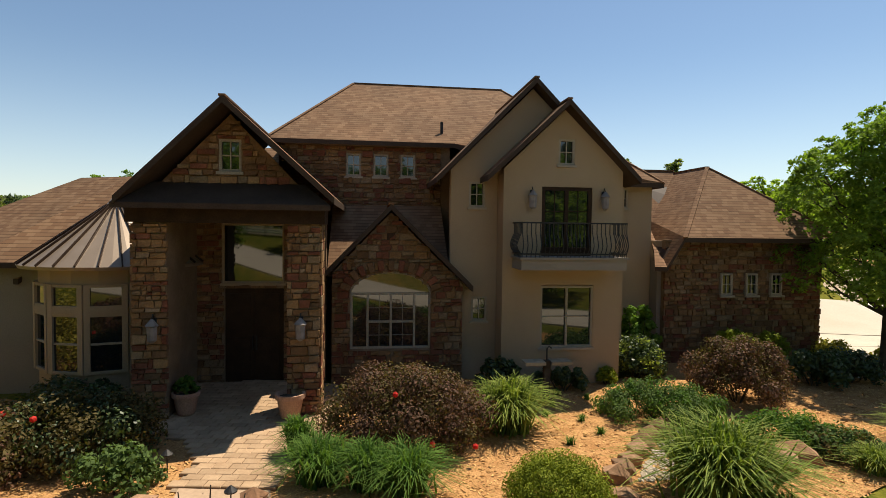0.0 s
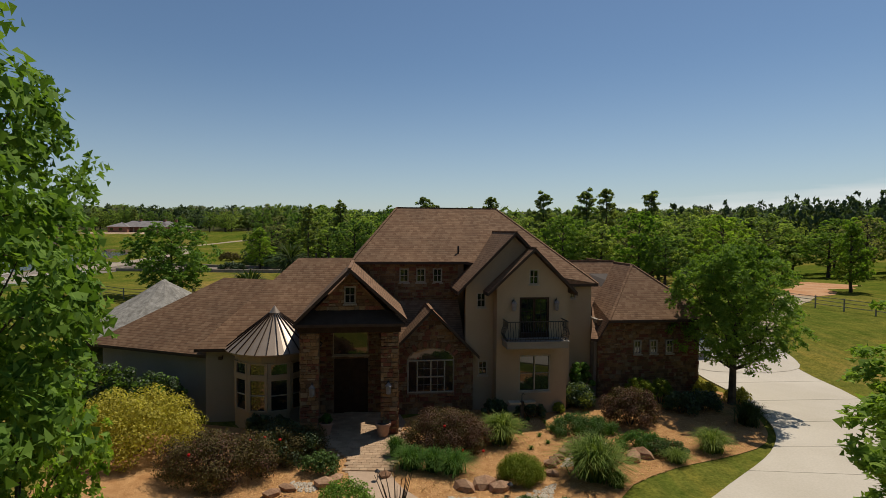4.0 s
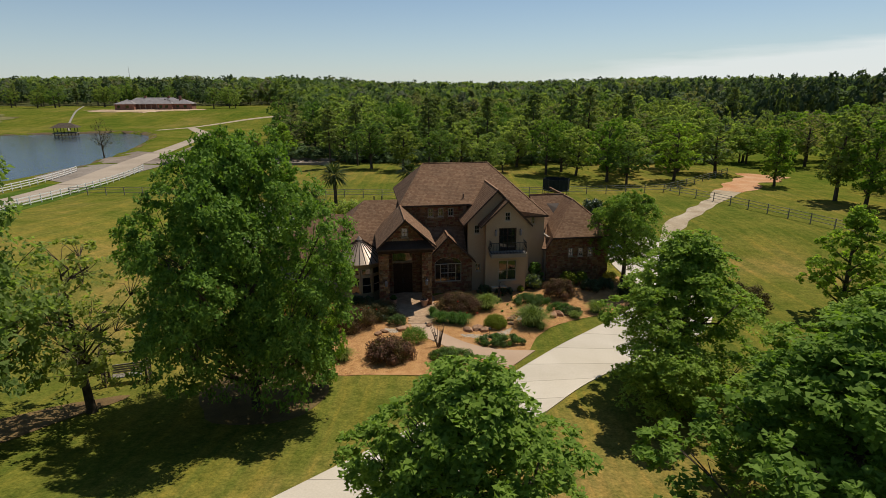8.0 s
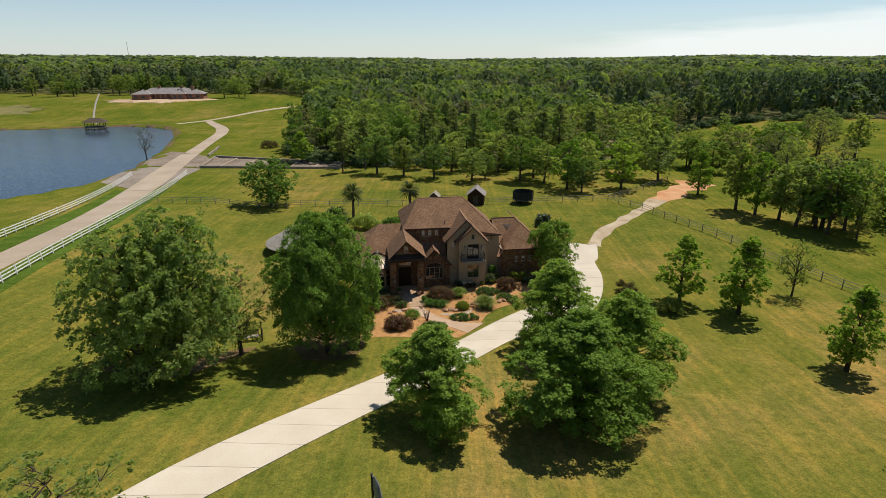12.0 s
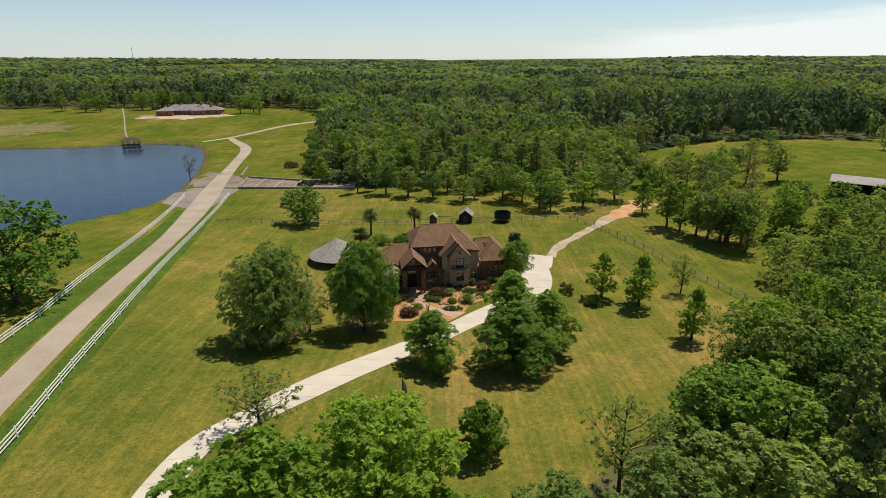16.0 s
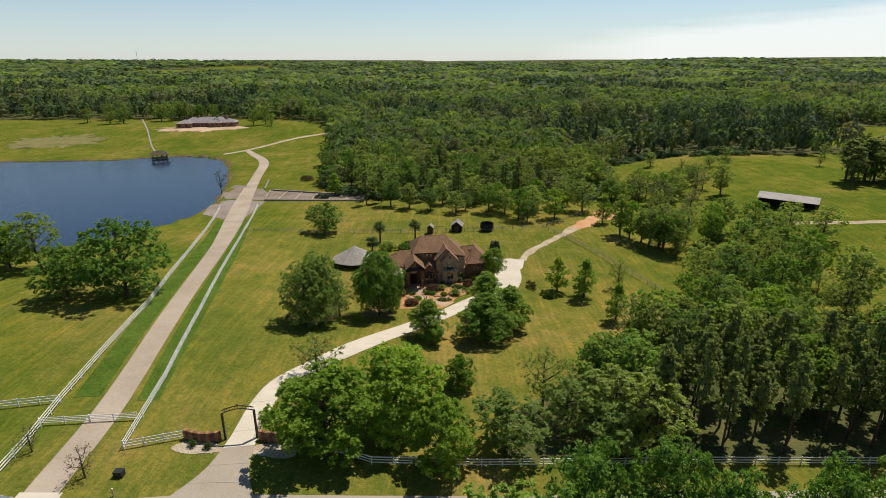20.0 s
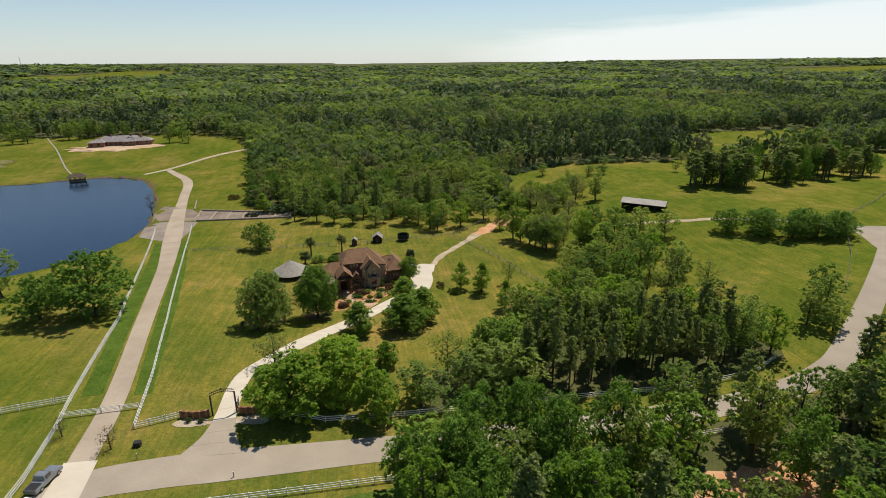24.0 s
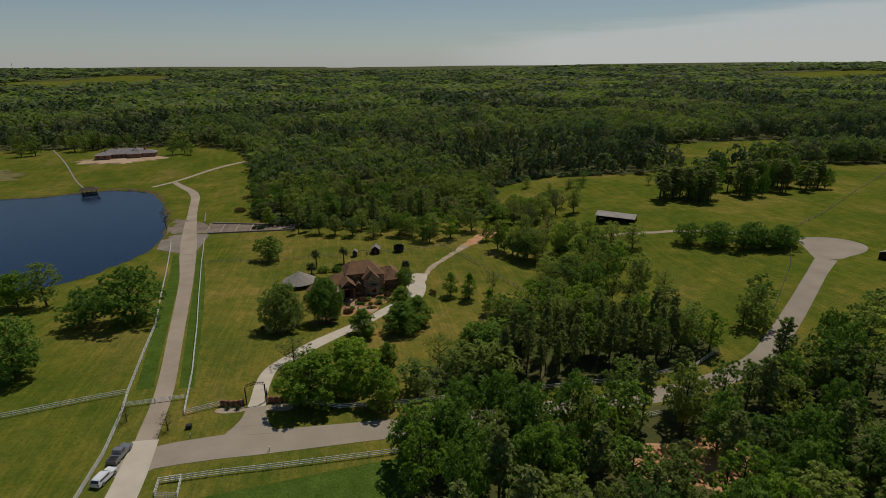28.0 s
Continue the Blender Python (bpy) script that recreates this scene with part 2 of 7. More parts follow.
M_PAVER = speckled("paver", (0.35, 0.23, 0.138), (0.44, 0.305, 0.19), 2.0, 30.0, 0.9, 0.1, 0.05, vary=0.14, grain=0.12)
M_MULCH = speckled("mulch", (0.34, 0.17, 0.068), (0.5, 0.28, 0.12), 2.2, 28.0, 0.95, 1.0, 0.0, grain=0.4)
L_CHIP = leaf_mat("wood_chip", (0.3, 0.14, 0.052), (0.66, 0.4, 0.17), 0.02, gloss=0.02)
M_DIRT = speckled("red_dirt", (0.42, 0.19, 0.08), (0.52, 0.31, 0.17), 0.3, 6.0, 0.95, 0.3)
M_SAND = speckled("pale_sand", (0.3, 0.225, 0.14), (0.46, 0.375, 0.26), 0.4, 6.0, 0.95, 0.3)
M_STUCCO = speckled("stucco", (0.36, 0.265, 0.165), (0.41, 0.31, 0.2), 0.6, 60.0, 0.92, 0.25)
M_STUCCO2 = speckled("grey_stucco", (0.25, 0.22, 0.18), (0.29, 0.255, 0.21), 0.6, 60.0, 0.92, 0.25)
M_MORTAR = speckled("mortar", (0.19, 0.13, 0.08), (0.26, 0.18, 0.115), 2.0, 40.0, 0.95, 0.3)
M_FASCIA = speckled("fascia_paint", (0.055, 0.038, 0.028), (0.075, 0.052, 0.038), 2.0, 40.0, 0.6, 0.05)
M_FRAME = speckled("cream_frame", (0.33, 0.28, 0.21), (0.39, 0.34, 0.26), 3.0, 40.0, 0.5, 0.02)
M_DKWOOD = speckled("dark_wood", (0.03, 0.018, 0.012), (0.055, 0.033, 0.02), 3.0, 30.0, 0.45, 0.1)
M_IRON = speckled("black_iron", (0.012, 0.012, 0.012), (0.03, 0.027, 0.024), 6.0, 60.0, 0.5, 0.05, 0.4)
M_COPPER = speckled("bronze_roof", (0.28, 0.21, 0.15), (0.34, 0.26, 0.19), 1.5, 30.0, 0.42, 0.0, 0.5, 0.0, 0.35, 0.05)
M_WHITE = speckled("white_fence_paint", (0.72, 0.69, 0.62), (0.82, 0.79, 0.73), 1.0, 20.0, 0.6, 0.05)
M_GREYRAIL = speckled("weathered_rail", (0.22, 0.19, 0.15), (0.32, 0.29, 0.24), 1.0, 20.0, 0.85, 0.1)
M_BARK = speckled("bark", (0.05, 0.037, 0.026), (0.12, 0.095, 0.07), 3.0, 25.0, 0.95, 0.8)
M_BRICK = speckled("house_brick", (0.24, 0.11, 0.075), (0.31, 0.16, 0.11), 0.8, 12.0, 0.9, 0.2)
M_GREYROOF = speckled("grey_roof", (0.2, 0.175, 0.165), (0.29, 0.26, 0.245), 0.5, 8.0, 0.9, 0.3)
M_THATCH = speckled("thatch", (0.18, 0.16, 0.13), (0.36, 0.33, 0.28), 3.0, 14.0, 0.95, 1.0)
M_TERRA = speckled("terracotta", (0.4, 0.23, 0.15), (0.5, 0.31, 0.21), 2.0, 30.0, 0.8, 0.15)
M_METALROOF = speckled("white_metal_roof", (0.3, 0.265, 0.225), (0.39, 0.35, 0.3), 0.4, 8.0, 0.8, 0.02, 0.15)
M_ROCK = speckled("boulder", (0.26, 0.135, 0.075), (0.4, 0.25, 0.15), 1.5, 14.0, 0.9, 0.7, vary=0.2)
M_GRAVEL = speckled("pale_gravel", (0.34, 0.275, 0.2), (0.5, 0.43, 0.33), 2.0, 30.0, 0.9, 0.8)
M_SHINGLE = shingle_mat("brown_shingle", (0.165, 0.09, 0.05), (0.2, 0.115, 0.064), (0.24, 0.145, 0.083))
M_GLASS = glass_mat()
M_WATER = water_mat()
M_FLOOR = forest_floor_mat()
M_STONE = []
for i_, (c1_, c2_) in enumerate([((0.23, 0.13, 0.06), (0.33, 0.195, 0.095)), ((0.15, 0.085, 0.042), (0.22, 0.125, 0.065)),
                                 ((0.17, 0.065, 0.038), (0.25, 0.1, 0.06)), ((0.24, 0.16, 0.09), (0.33, 0.23, 0.135))]):
    M_STONE.append(speckled("sandstone_" + "abcd"[i_], c1_, c2_, 2.5, 22.0, 0.9, 0.7, vary=0.22))
L_OAK = leaf_mat("oak_leaf", (0.075, 0.145, 0.023), (0.185, 0.29, 0.05), 0.38)
L_BRIGHT = leaf_mat("spring_leaf", (0.14, 0.225, 0.03), (0.27, 0.375, 0.062), 0.58, vary=0.3)
L_YARD = leaf_mat("shade_tree_leaf", (0.125, 0.2, 0.031), (0.245, 0.345, 0.06), 0.44)
L_SYC = leaf_mat("sycamore_leaf", (0.185, 0.24, 0.065), (0.34, 0.4, 0.13), 0.58, vary=0.26)
L_PINE = leaf_mat("pine_needles", (0.13, 0.165, 0.05), (0.26, 0.29, 0.1), 0.42)
L_PALE = leaf_mat("pale_spring_leaf", (0.16, 0.205, 0.052), (0.28, 0.325, 0.1), 0.58, vary=0.26)
# distant foliage: a little blue haze is put into these leaf colours
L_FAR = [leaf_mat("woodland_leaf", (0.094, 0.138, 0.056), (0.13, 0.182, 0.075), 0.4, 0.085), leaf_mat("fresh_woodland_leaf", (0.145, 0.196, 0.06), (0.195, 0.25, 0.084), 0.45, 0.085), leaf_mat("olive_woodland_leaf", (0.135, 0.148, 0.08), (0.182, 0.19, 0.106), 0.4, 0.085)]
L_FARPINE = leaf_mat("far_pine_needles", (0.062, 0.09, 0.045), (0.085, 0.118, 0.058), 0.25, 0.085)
L_WOOD = leaf_mat("wood_leaf", (0.125, 0.182, 0.05), (0.225, 0.3, 0.088), 0.58, vary=0.36)
L_GREY = leaf_mat("budding_leaf", (0.16, 0.165, 0.075), (0.27, 0.265, 0.13), 0.55)
L_PURPLE = leaf_mat("purple_leaf", (0.068, 0.042, 0.027), (0.185, 0.088, 0.058), 0.25, gloss=0.12)
L_PURPLEGRN = leaf_mat("bronze_green_leaf", (0.065, 0.055, 0.022), (0.15, 0.11, 0.045), 0.3)
L_YELLOW = leaf_mat("golden_leaf", (0.27, 0.24, 0.035), (0.56, 0.48, 0.1), 0.4)
L_BOX = leaf_mat("boxwood_leaf", (0.1, 0.135, 0.012), (0.215, 0.25, 0.028), 0.22)
L_HOLLY = leaf_mat("dark_shrub_leaf", (0.03, 0.05, 0.018), (0.075, 0.11, 0.04), 0.25, gloss=0.35)
L_BLADE = leaf_mat("grass_blade", (0.07, 0.12, 0.02), (0.24, 0.29, 0.07), 0.35)
L_LILY = leaf_mat("lily_blade", (0.04, 0.10, 0.02), (0.11, 0.19, 0.04), 0.4)
L_JUNIPER = leaf_mat("juniper_leaf", (0.05, 0.085, 0.025), (0.11, 0.165, 0.05), 0.25)
L_PALM = leaf_mat("palm_leaf", (0.03, 0.05, 0.014), (0.08, 0.1, 0.035), 0.3)
L_RED = leaf_mat("red_flower", (0.4, 0.02, 0.02), (0.6, 0.05, 0.04), 0.3)

# ---- helpers for building ----
def mesh_ob(name, bm, material, parent=None, label=""):
    me = bpy.data.meshes.new(name)
    bm.to_mesh(me)
    bm.free()
    for m in (material if isinstance(material, (list, tuple)) else [material]):
        me.materials.append(m)
    ob = new(name, me)
    ob.parent = parent
    if label:
        tagged(ob, label)
    return ob


def part(name, bm, material, parent, label=""):
    return mesh_ob(name, bm, material, parent, label)


def empty(name, m, label, category, group="", kind=""):
    ob = new(name)
    ob.matrix_world = m
    return tagged(ob, label, category, group, kind)


def raw(name, verts, faces, material, parent=None, smooth=False):
    me = bpy.data.meshes.new(name)
    me.from_pydata(verts, [], faces)
    for m in (material if isinstance(material, (list, tuple)) else [material]):
        me.materials.append(m)
    if smooth:
        me.polygons.foreach_set("use_smooth", [True] * len(me.polygons))
    ob = new(name, me)
    ob.parent = parent
    return ob


def box(bm, x0, y0, z0, x1, y1, z1, m=None):
    vs = [bm.verts.new(p) for p in ((x0, y0, z0), (x1, y0, z0), (x1, y1, z0), (x0, y1, z0), (x0, y0, z1), (x1, y0, z1), (x1, y1, z1), (x0, y1, z1))]
    for f in ((3, 2, 1, 0), (4, 5, 6, 7), (0, 1, 5, 4), (1, 2, 6, 5), (2, 3, 7, 6), (3, 0, 4, 7)):
        bm.faces.new([vs[i] for i in f])
    if m is not None:
        bmesh.ops.transform(bm, matrix=m, verts=vs)
    return vs


def boxbm(*a):
    bm = bmesh.new()
    box(bm, *a)
    return bm


def beam(bm, a, b, w, h=None):
    """A square bar from a to b."""
    h = h or w
    a, b = Vector(a), Vector(b)
    d = (b - a)
    ln = d.length
    q = d.to_track_quat("Y", "Z").to_matrix().to_4x4()
    box(bm, -w / 2, 0, -h / 2, w / 2, ln, h / 2, Matrix.Translation(a) @ q)


def tube(bm, pts, radii, sides=8):
    rings = []
    for i, p in enumerate(pts):
        p = Vector(p)
        d = (Vector(pts[min(i + 1, len(pts) - 1)]) - Vector(pts[max(i - 1, 0)])).normalized()
        a = d.orthogonal().normalized()
        c = d.cross(a)
        r = radii[i] if isinstance(radii, (list, tuple)) else radii
        rings.append([bm.verts.new(p + (a * math.cos(2 * math.pi * k / sides) + c * math.sin(2 * math.pi * k / sides)) * r) for k in range(sides)])
    for A, B in zip(rings, rings[1:]):
        for k in range(sides):
            bm.faces.new((A[k], A[(k + 1) % sides], B[(k + 1) % sides], B[k]))
    bm.faces.new(rings[0][::-1])
    bm.faces.new(rings[-1])


def lathe(bm, profile, sides=20, m=None):
    rings = [[bm.verts.new((r * math.cos(2 * math.pi * k / sides), r * math.sin(2 * math.pi * k / sides), z)) for k in range(sides)] for r, z in profile]
    for A, B in zip(rings, rings[1:]):
        for k in range(sides):
            bm.faces.new((A[k], A[(k + 1) % sides], B[(k + 1) % sides], B[k]))
    bm.faces.new(rings[0][::-1])
    bm.faces.new(rings[-1])
    if m is not None:
        bmesh.ops.transform(bm, matrix=m, verts=[v for r in rings for v in r])


def sstep(a, b, v):
    v = min(1.0, max(0.0, (v - a) / (b - a)))
    return v * v * (3 - 2 * v)


def lerp(xs, ys, v):
    return float(np.interp(v, xs, ys))


def inside(poly, x, y):
    r = False
    for (x1, y1), (x2, y2) in zip(poly, poly[1:] + poly[:1]):
        if (y1 > y) != (y2 > y) and x < (x2 - x1) * (y - y1) / (y2 - y1) + x1:
            r = not r
    return r


def smooth_line(pts, step=2.0):
    """Catmull-Rom through the points, at about one point per step."""
    out = []
    P = [Vector(p) for p in pts]
    P = [P[0] * 2 - P[1]] + P + [P[-1] * 2 - P[-2]]
    for i in range(1, len(P) - 2):
        n = max(1, int((P[i + 1] - P[i]).length / step))
        for k in range(n):
            t = k / n
            out.append(0.5 * ((2 * P[i]) + (P[i + 1] - P[i - 1]) * t + (2 * P[i - 1] - 5 * P[i] + 4 * P[i + 1] - P[i + 2]) * t * t + (3 * P[i] - P[i - 1] - 3 * P[i + 1] + P[i + 2]) * t ** 3))
    out.append(P[-2])
    return out


# ---- ground ----
WATER = -0.75
LAKE = [(-330, 190), (-260, 192), (-201, 196), (-173, 200), (-163, 205), (-146, 209), (-132, 206), (-117, 193), (-104, 165), (-95, 138),
        (-90, 118), (-86, 100), (-85.5, 84), (-90, 68), (-98, 48), (-107, 36), (-120, 28), (-150, 22), (-200, 30), (-330, 60)]


def lake_depth(x, y):
    """0 outside, growing to 1 some metres inside the shore."""
    if x > -80 or y > 215 or y < 15:
        return 0.0
    if not inside(LAKE, x, y):
        return 0.0
    d = 1e9
    for (x1, y1), (x2, y2) in zip(LAKE, LAKE[1:] + LAKE[:1]):
        vx, vy = x2 - x1, y2 - y1
        t = max(0, min(1, ((x - x1) * vx + (y - y1) * vy) / (vx * vx + vy * vy)))
        d = min(d, math.hypot(x - x1 - t * vx, y - y1 - t * vy))
    return min(1.0, d / 5.0)


def base_ground(x, y):
    a = lerp([-60, -52, -40, -27, -23, 5, 25, 60], [6.4, 6.2, 5.3, 4.6, 4.2, 2.2, 1.6, 1.8], x)
    far, near = lerp([-45, -25], [85, 4], x), lerp([-45, -25], [-30, -24], x)
    z = a * (1 - sstep(near, far, y))
    z += 0.9 * sstep(20, 36, y) * sstep(-40, -15, x) * (1 - sstep(75, 110, y))
    z += 8.5 * sstep(60, 150, x) * (1 - 0.6 * sstep(120, 260, y))
    z += 5.5 * sstep(215, 290, y) * (1 - sstep(-110, -60, x))
    z += 7.0 * sstep(140, 480, y) * (1 - 0.8 * (1 - sstep(-150, -50, x)) * (1 - sstep(330, 500, y)))
    d = math.hypot(x, y)
    z += 43 * sstep(900, 4800, d)
    if d > 700:
        z += 14 * noise.noise((x * 0.0012, y * 0.0012, 3.1)) * sstep(700, 2000, d)
    return z


def ground_z(x, y):
    z = base_ground(x, y)
    if x < -78 and 15 < y < 215:
        k = lake_depth(x, y)
        if k > 0:
            z = min(z, WATER + 0.05) * (1 - k) + (WATER - 2.0) * k if k < 1 else WATER - 2.0
        else:
            # banks fall to the water
            pass
    return z


def axis_cuts(lo_fine, hi_fine, step, reach):
    c = list(np.arange(lo_fine, hi_fine + 0.01, step))
    s = step
    v = hi_fine
    while v < reach:
        s *= 1.22
        v += s
        c.append(min(v, reach))
    s, v = step, lo_fine
    while v > -reach:
        s *= 1.22
        v -= s
        c.insert(0, max(v, -reach))
    return c


gx, gy = axis_cuts(-130, 130, 3.0, 3480), axis_cuts(-110, 215, 3.0, 3480)
gverts = [(x, y, ground_z(x, y)) for y in gy for x in gx]
nx = len(gx)
gfaces = [(j * nx + i, j * nx + i + 1, (j + 1) * nx + i + 1, (j + 1) * nx + i) for j in range(len(gy) - 1) for i in range(nx - 1)]
tagged(raw("ground", gverts, gfaces, M_GRASS, smooth=True), "mown green and tan grass of a rolling rural estate", "lawn", kind="structure")


def drape(name, left, right, material, lift=0.05, thick=0.2, parent=None):
    """A slab between two edge lines, laid on the ground."""
    v, f = [], []
    n = len(left)
    for a, b in zip(left, right):
        for s in (0, 0.5, 1):
            x, y = a[0] + (b[0] - a[0]) * s, a[1] + (b[1] - a[1]) * s
            v.append((x, y, sheet_z(x, y) + lift))
        for s in (0, 1):
            x, y = (a if s == 0 else b)[0], (a if s == 0 else b)[1]
            v.append((x, y, sheet_z(x, y) + lift - thick))
    for i in range(n - 1):
        p, q = i * 5, (i + 1) * 5
        f += [(p, p + 1, q + 1, q), (p + 1, p + 2, q + 2, q + 1), (p + 3, p, q, q + 3), (p + 2, p + 4, q + 4, q + 2)]
    f += [(0, 3, 4, 2, 1), ((n - 1) * 5, (n - 1) * 5 + 1, (n - 1) * 5 + 2, (n - 1) * 5 + 4, (n - 1) * 5 + 3)]
    return raw(name, v, f, material, parent)


gx_a, gy_a = np.array(gx), np.array(gy)
gz_a = np.array([v[2] for v in gverts]).reshape(len(gy), nx)


def sheet_z(x, y):
    """Height of the ground sheet itself."""
    i = int(np.clip(np.searchsorted(gx_a, x) - 1, 0, nx - 2))
    j = int(np.clip(np.searchsorted(gy_a, y) - 1, 0, len(gy) - 2))
    u, v = (x - gx_a[i]) / (gx_a[i + 1] - gx_a[i]), (y - gy_a[j]) / (gy_a[j + 1] - gy_a[j])
    return float((gz_a[j, i] * (1 - u) + gz_a[j, i + 1] * u) * (1 - v) + (gz_a[j + 1, i] * (1 - u) + gz_a[j + 1, i + 1] * u) * v)


def ribbon(name, centre, width, material, lift=0.05, step=2.0, parent=None, ragged=0.0):
    c = smooth_line([(p[0], p[1], 0) for p in centre], step)
    w = np.interp(np.linspace(0, 1, len(c)), np.linspace(0, 1, len(width)), width) if isinstance(width, (list, tuple)) else [width] * len(c)
    L, R = [], []
    for i, p in enumerate(c):
        d = (c[min(i + 1, len(c) - 1)] - c[max(i - 1, 0)]).normalized()
        nrm = Vector((-d.y, d.x, 0))
        L.append(p + nrm * w[i] * (0.5 + ragged * noise.noise((p.x * 0.2, p.y * 0.2, 1.7))))
        R.append(p - nrm * w[i] * (0.5 + ragged * noise.noise((p.x * 0.2, p.y * 0.2, 9.2))))
    return drape(name, [tuple(p) for p in L], [tuple(p) for p in R], material, lift, 0.2, parent)


def patch(name, poly, material, lift=0.03, rough_edge=0.0, step=1.0, sharp=False):
    """A flat sheet over the ground inside a closed outline."""
    pts = [Vector((x, y, 0)) for x, y in poly] if sharp else smooth_line([(x, y, 0) for x, y in poly + poly[:1]], step)[:-1]
    cx, cy = sum(p.x for p in pts) / len(pts), sum(p.y for p in pts) / len(pts)
    bm = bmesh.new()
    ring = []
    for p in pts:
        k = 1 + rough_edge * noise.noise((p.x * 0.5, p.y * 0.5, 0.3))
        ring.append((cx + (p.x - cx) * k, cy + (p.y - cy) * k))
    bm.faces.new([bm.verts.new((x, y, 0)) for x, y in ring])
    bmesh.ops.triangulate(bm, faces=bm.faces[:])
    for _ in range(3):
        longest = [e for e in bm.edges if e.calc_length() > max(1.5, step * 2)]
        if not longest:
            break
        bmesh.ops.subdivide_edges(bm, edges=longest, cuts=1)
        bmesh.ops.triangulate(bm, faces=[f for f in bm.faces if len(f.verts) > 3])
    for v in bm.verts:
        v.co.z = sheet_z(v.co.x, v.co.y) + lift
    bm.normal_update()
    for f in bm.faces:
        if f.normal.z < 0:
            f.normal_flip()
    return mesh_ob(name, bm, material)


# lake and its margin
lcx, lcy = -180, 115
big_lake = [(lcx + (x - lcx) * 1.03, lcy + (y - lcy) * 1.03, WATER) for x, y in LAKE]
tagged(raw("lake", big_lake, [tuple(range(len(big_lake)))[::-1]], M_WATER), "calm dark blue lake water mirroring the sky", "lake", kind="structure")

margin = smooth_line([(x, y, 0) for x, y in LAKE + LAKE[:1]], 4.0)[:-1]
tagged(ribbon("lake_margin", [(p.x, p.y) for p in margin] + [(margin[0].x, margin[0].y)], 2.6, speckled("shore_mud", (0.1, 0.07, 0.035), (0.17, 0.12, 0.06), 0.4, 4.0, 0.9, 0.3), 0.05, 4.0, ragged=0.5), "narrow brown muddy margin round the lake", "shore", kind="structure")

# public road, lane beside the lake, driveway
road_c = [(-46, -68), (-42, -63.4), (-30, -61.3), (-12, -59.8), (6, -58.5), (30, -57.5), (60, -57), (80, -55), (91, -52), (100, -47), (123, -30), (157, -2.7)]
tagged(ribbon("road", road_c, [6, 7.4, 6.4, 5.8, 5.6, 5.6, 5.6, 5.6, 5.6, 5.4, 5.4, 6.4], M_ROAD, 0.05, 2.5), "grey chip-seal country road", "road", kind="structure")
cul = [(153.5, -2), (160.5, -4), (167, -2), (178, 2), (184, 8), (182, 16), (174, 20), (165, 19.5), (160, 10)]
tagged(patch("turning_circle", cul, M_ROAD, 0.055, step=2.0), "grey chip-seal turning circle at the road end", "road", kind="structure")
lane_c = [(-43.5, -78), (-43.6, -68), (-44.2, -58), (-45.7, -40), (-51, -10), (-59, 30), (-68.6, 71)]
tagged(ribbon("lane_approach", lane_c[:3], [5.2, 5, 4.6], M_CONC, 0.07, 2.0), "pale concrete approach at the lane's mouth", "road", kind="structure")
tagged(ribbon("lane", lane_c[2:], [3.8, 3.7, 4.0, 4.6, 6.4], M_LANE, 0.06, 2.0), "long tan concrete lane running down to the lake", "road", kind="structure")
for nm, off in (("verge_west", -4.2), ("verge_east", 4.4)):
    vc = [(x + off, y) for x, y in lane_c[3:]]
    tagged(ribbon(nm, vc, [3.0, 3.6, 3.4, 3.0] if off > 0 else [3.4, 3.6, 3.4, 3.0], M_DKGRASS, 0.03, 3.0), "strip of darker green grass between lane and fence", "grass verge", kind="structure")
drive_left = [(-30.5, -58.6), (-27.9, -53.5), (-27.0, -47.6), (-26.7, -39.4), (-25.2, -33.2), (-20.6, -26.6), (-14.6, -18.6), (-5.5, -7.2), (0.8, 0.0), (5.0, 4.6), (8.6, 7.9), (12.2, 11.2), (14.0, 14.2), (14.8, 18.4), (14.6, 23.0), (15.0, 27.5)]
drive_right = [(-20.4, -58.0), (-22.6, -53.2), (-23.5, -47.0), (-23.4, -39.5), (-22.2, -33.4), (-18.3, -29.0), (-11.8, -21.8), (-3.3, -11.3), (2.6, -4.0), (6.8, 0.6), (12.0, 4.2), (17.0, 8.0), (19.6, 13.0), (21.2, 19.0), (21.6, 24.5), (22.9, 28.0)]


def even(pts, n):
    P = smooth_line([(*p, 0) for p in pts], 0.5)
    cum = [0.0]
    for a, b in zip(P, P[1:]):
        cum.append(cum[-1] + (b - a).length)
    return [tuple(np.interp(s, cum, [p[k] for p in P]) for k in (0, 1)) for s in np.linspace(0, cum[-1], n)]


NS = 31
DL, DR = even(drive_left, NS * 4 + 1), even(drive_right, NS * 4 + 1)
driveway = tagged(new("driveway"), "pale concrete driveway in jointed slabs curving past the garden", "driveway", kind="structure")
for i in range(NS):
    a, b = DL[i * 4:i * 4 + 5], DR[i * 4:i * 4 + 5]

    def pull(p, q, k):
        return (p[0] + (q[0] - p[0]) * k, p[1] + (q[1] - p[1]) * k)
    a, b = list(a), list(b)
    a[0], b[0] = pull(a[0], a[1], 0.02), pull(b[0], b[1], 0.02)
    a[-1], b[-1] = pull(a[-1], a[-2], 0.02), pull(b[-1], b[-2], 0.02)
    drape("slab", a, b, M_ROAD if a[0][1] < -49.5 else M_CONC, 0.07, 0.16, driveway)
apron = [(14.9, 27.2), (17.2, 30.0), (19.6, 31.0), (22.3, 30.2), (23.4, 30.4), (23.0, 27.8), (21.6, 24.0), (17.5, 23.0), (14.7, 24.0)]
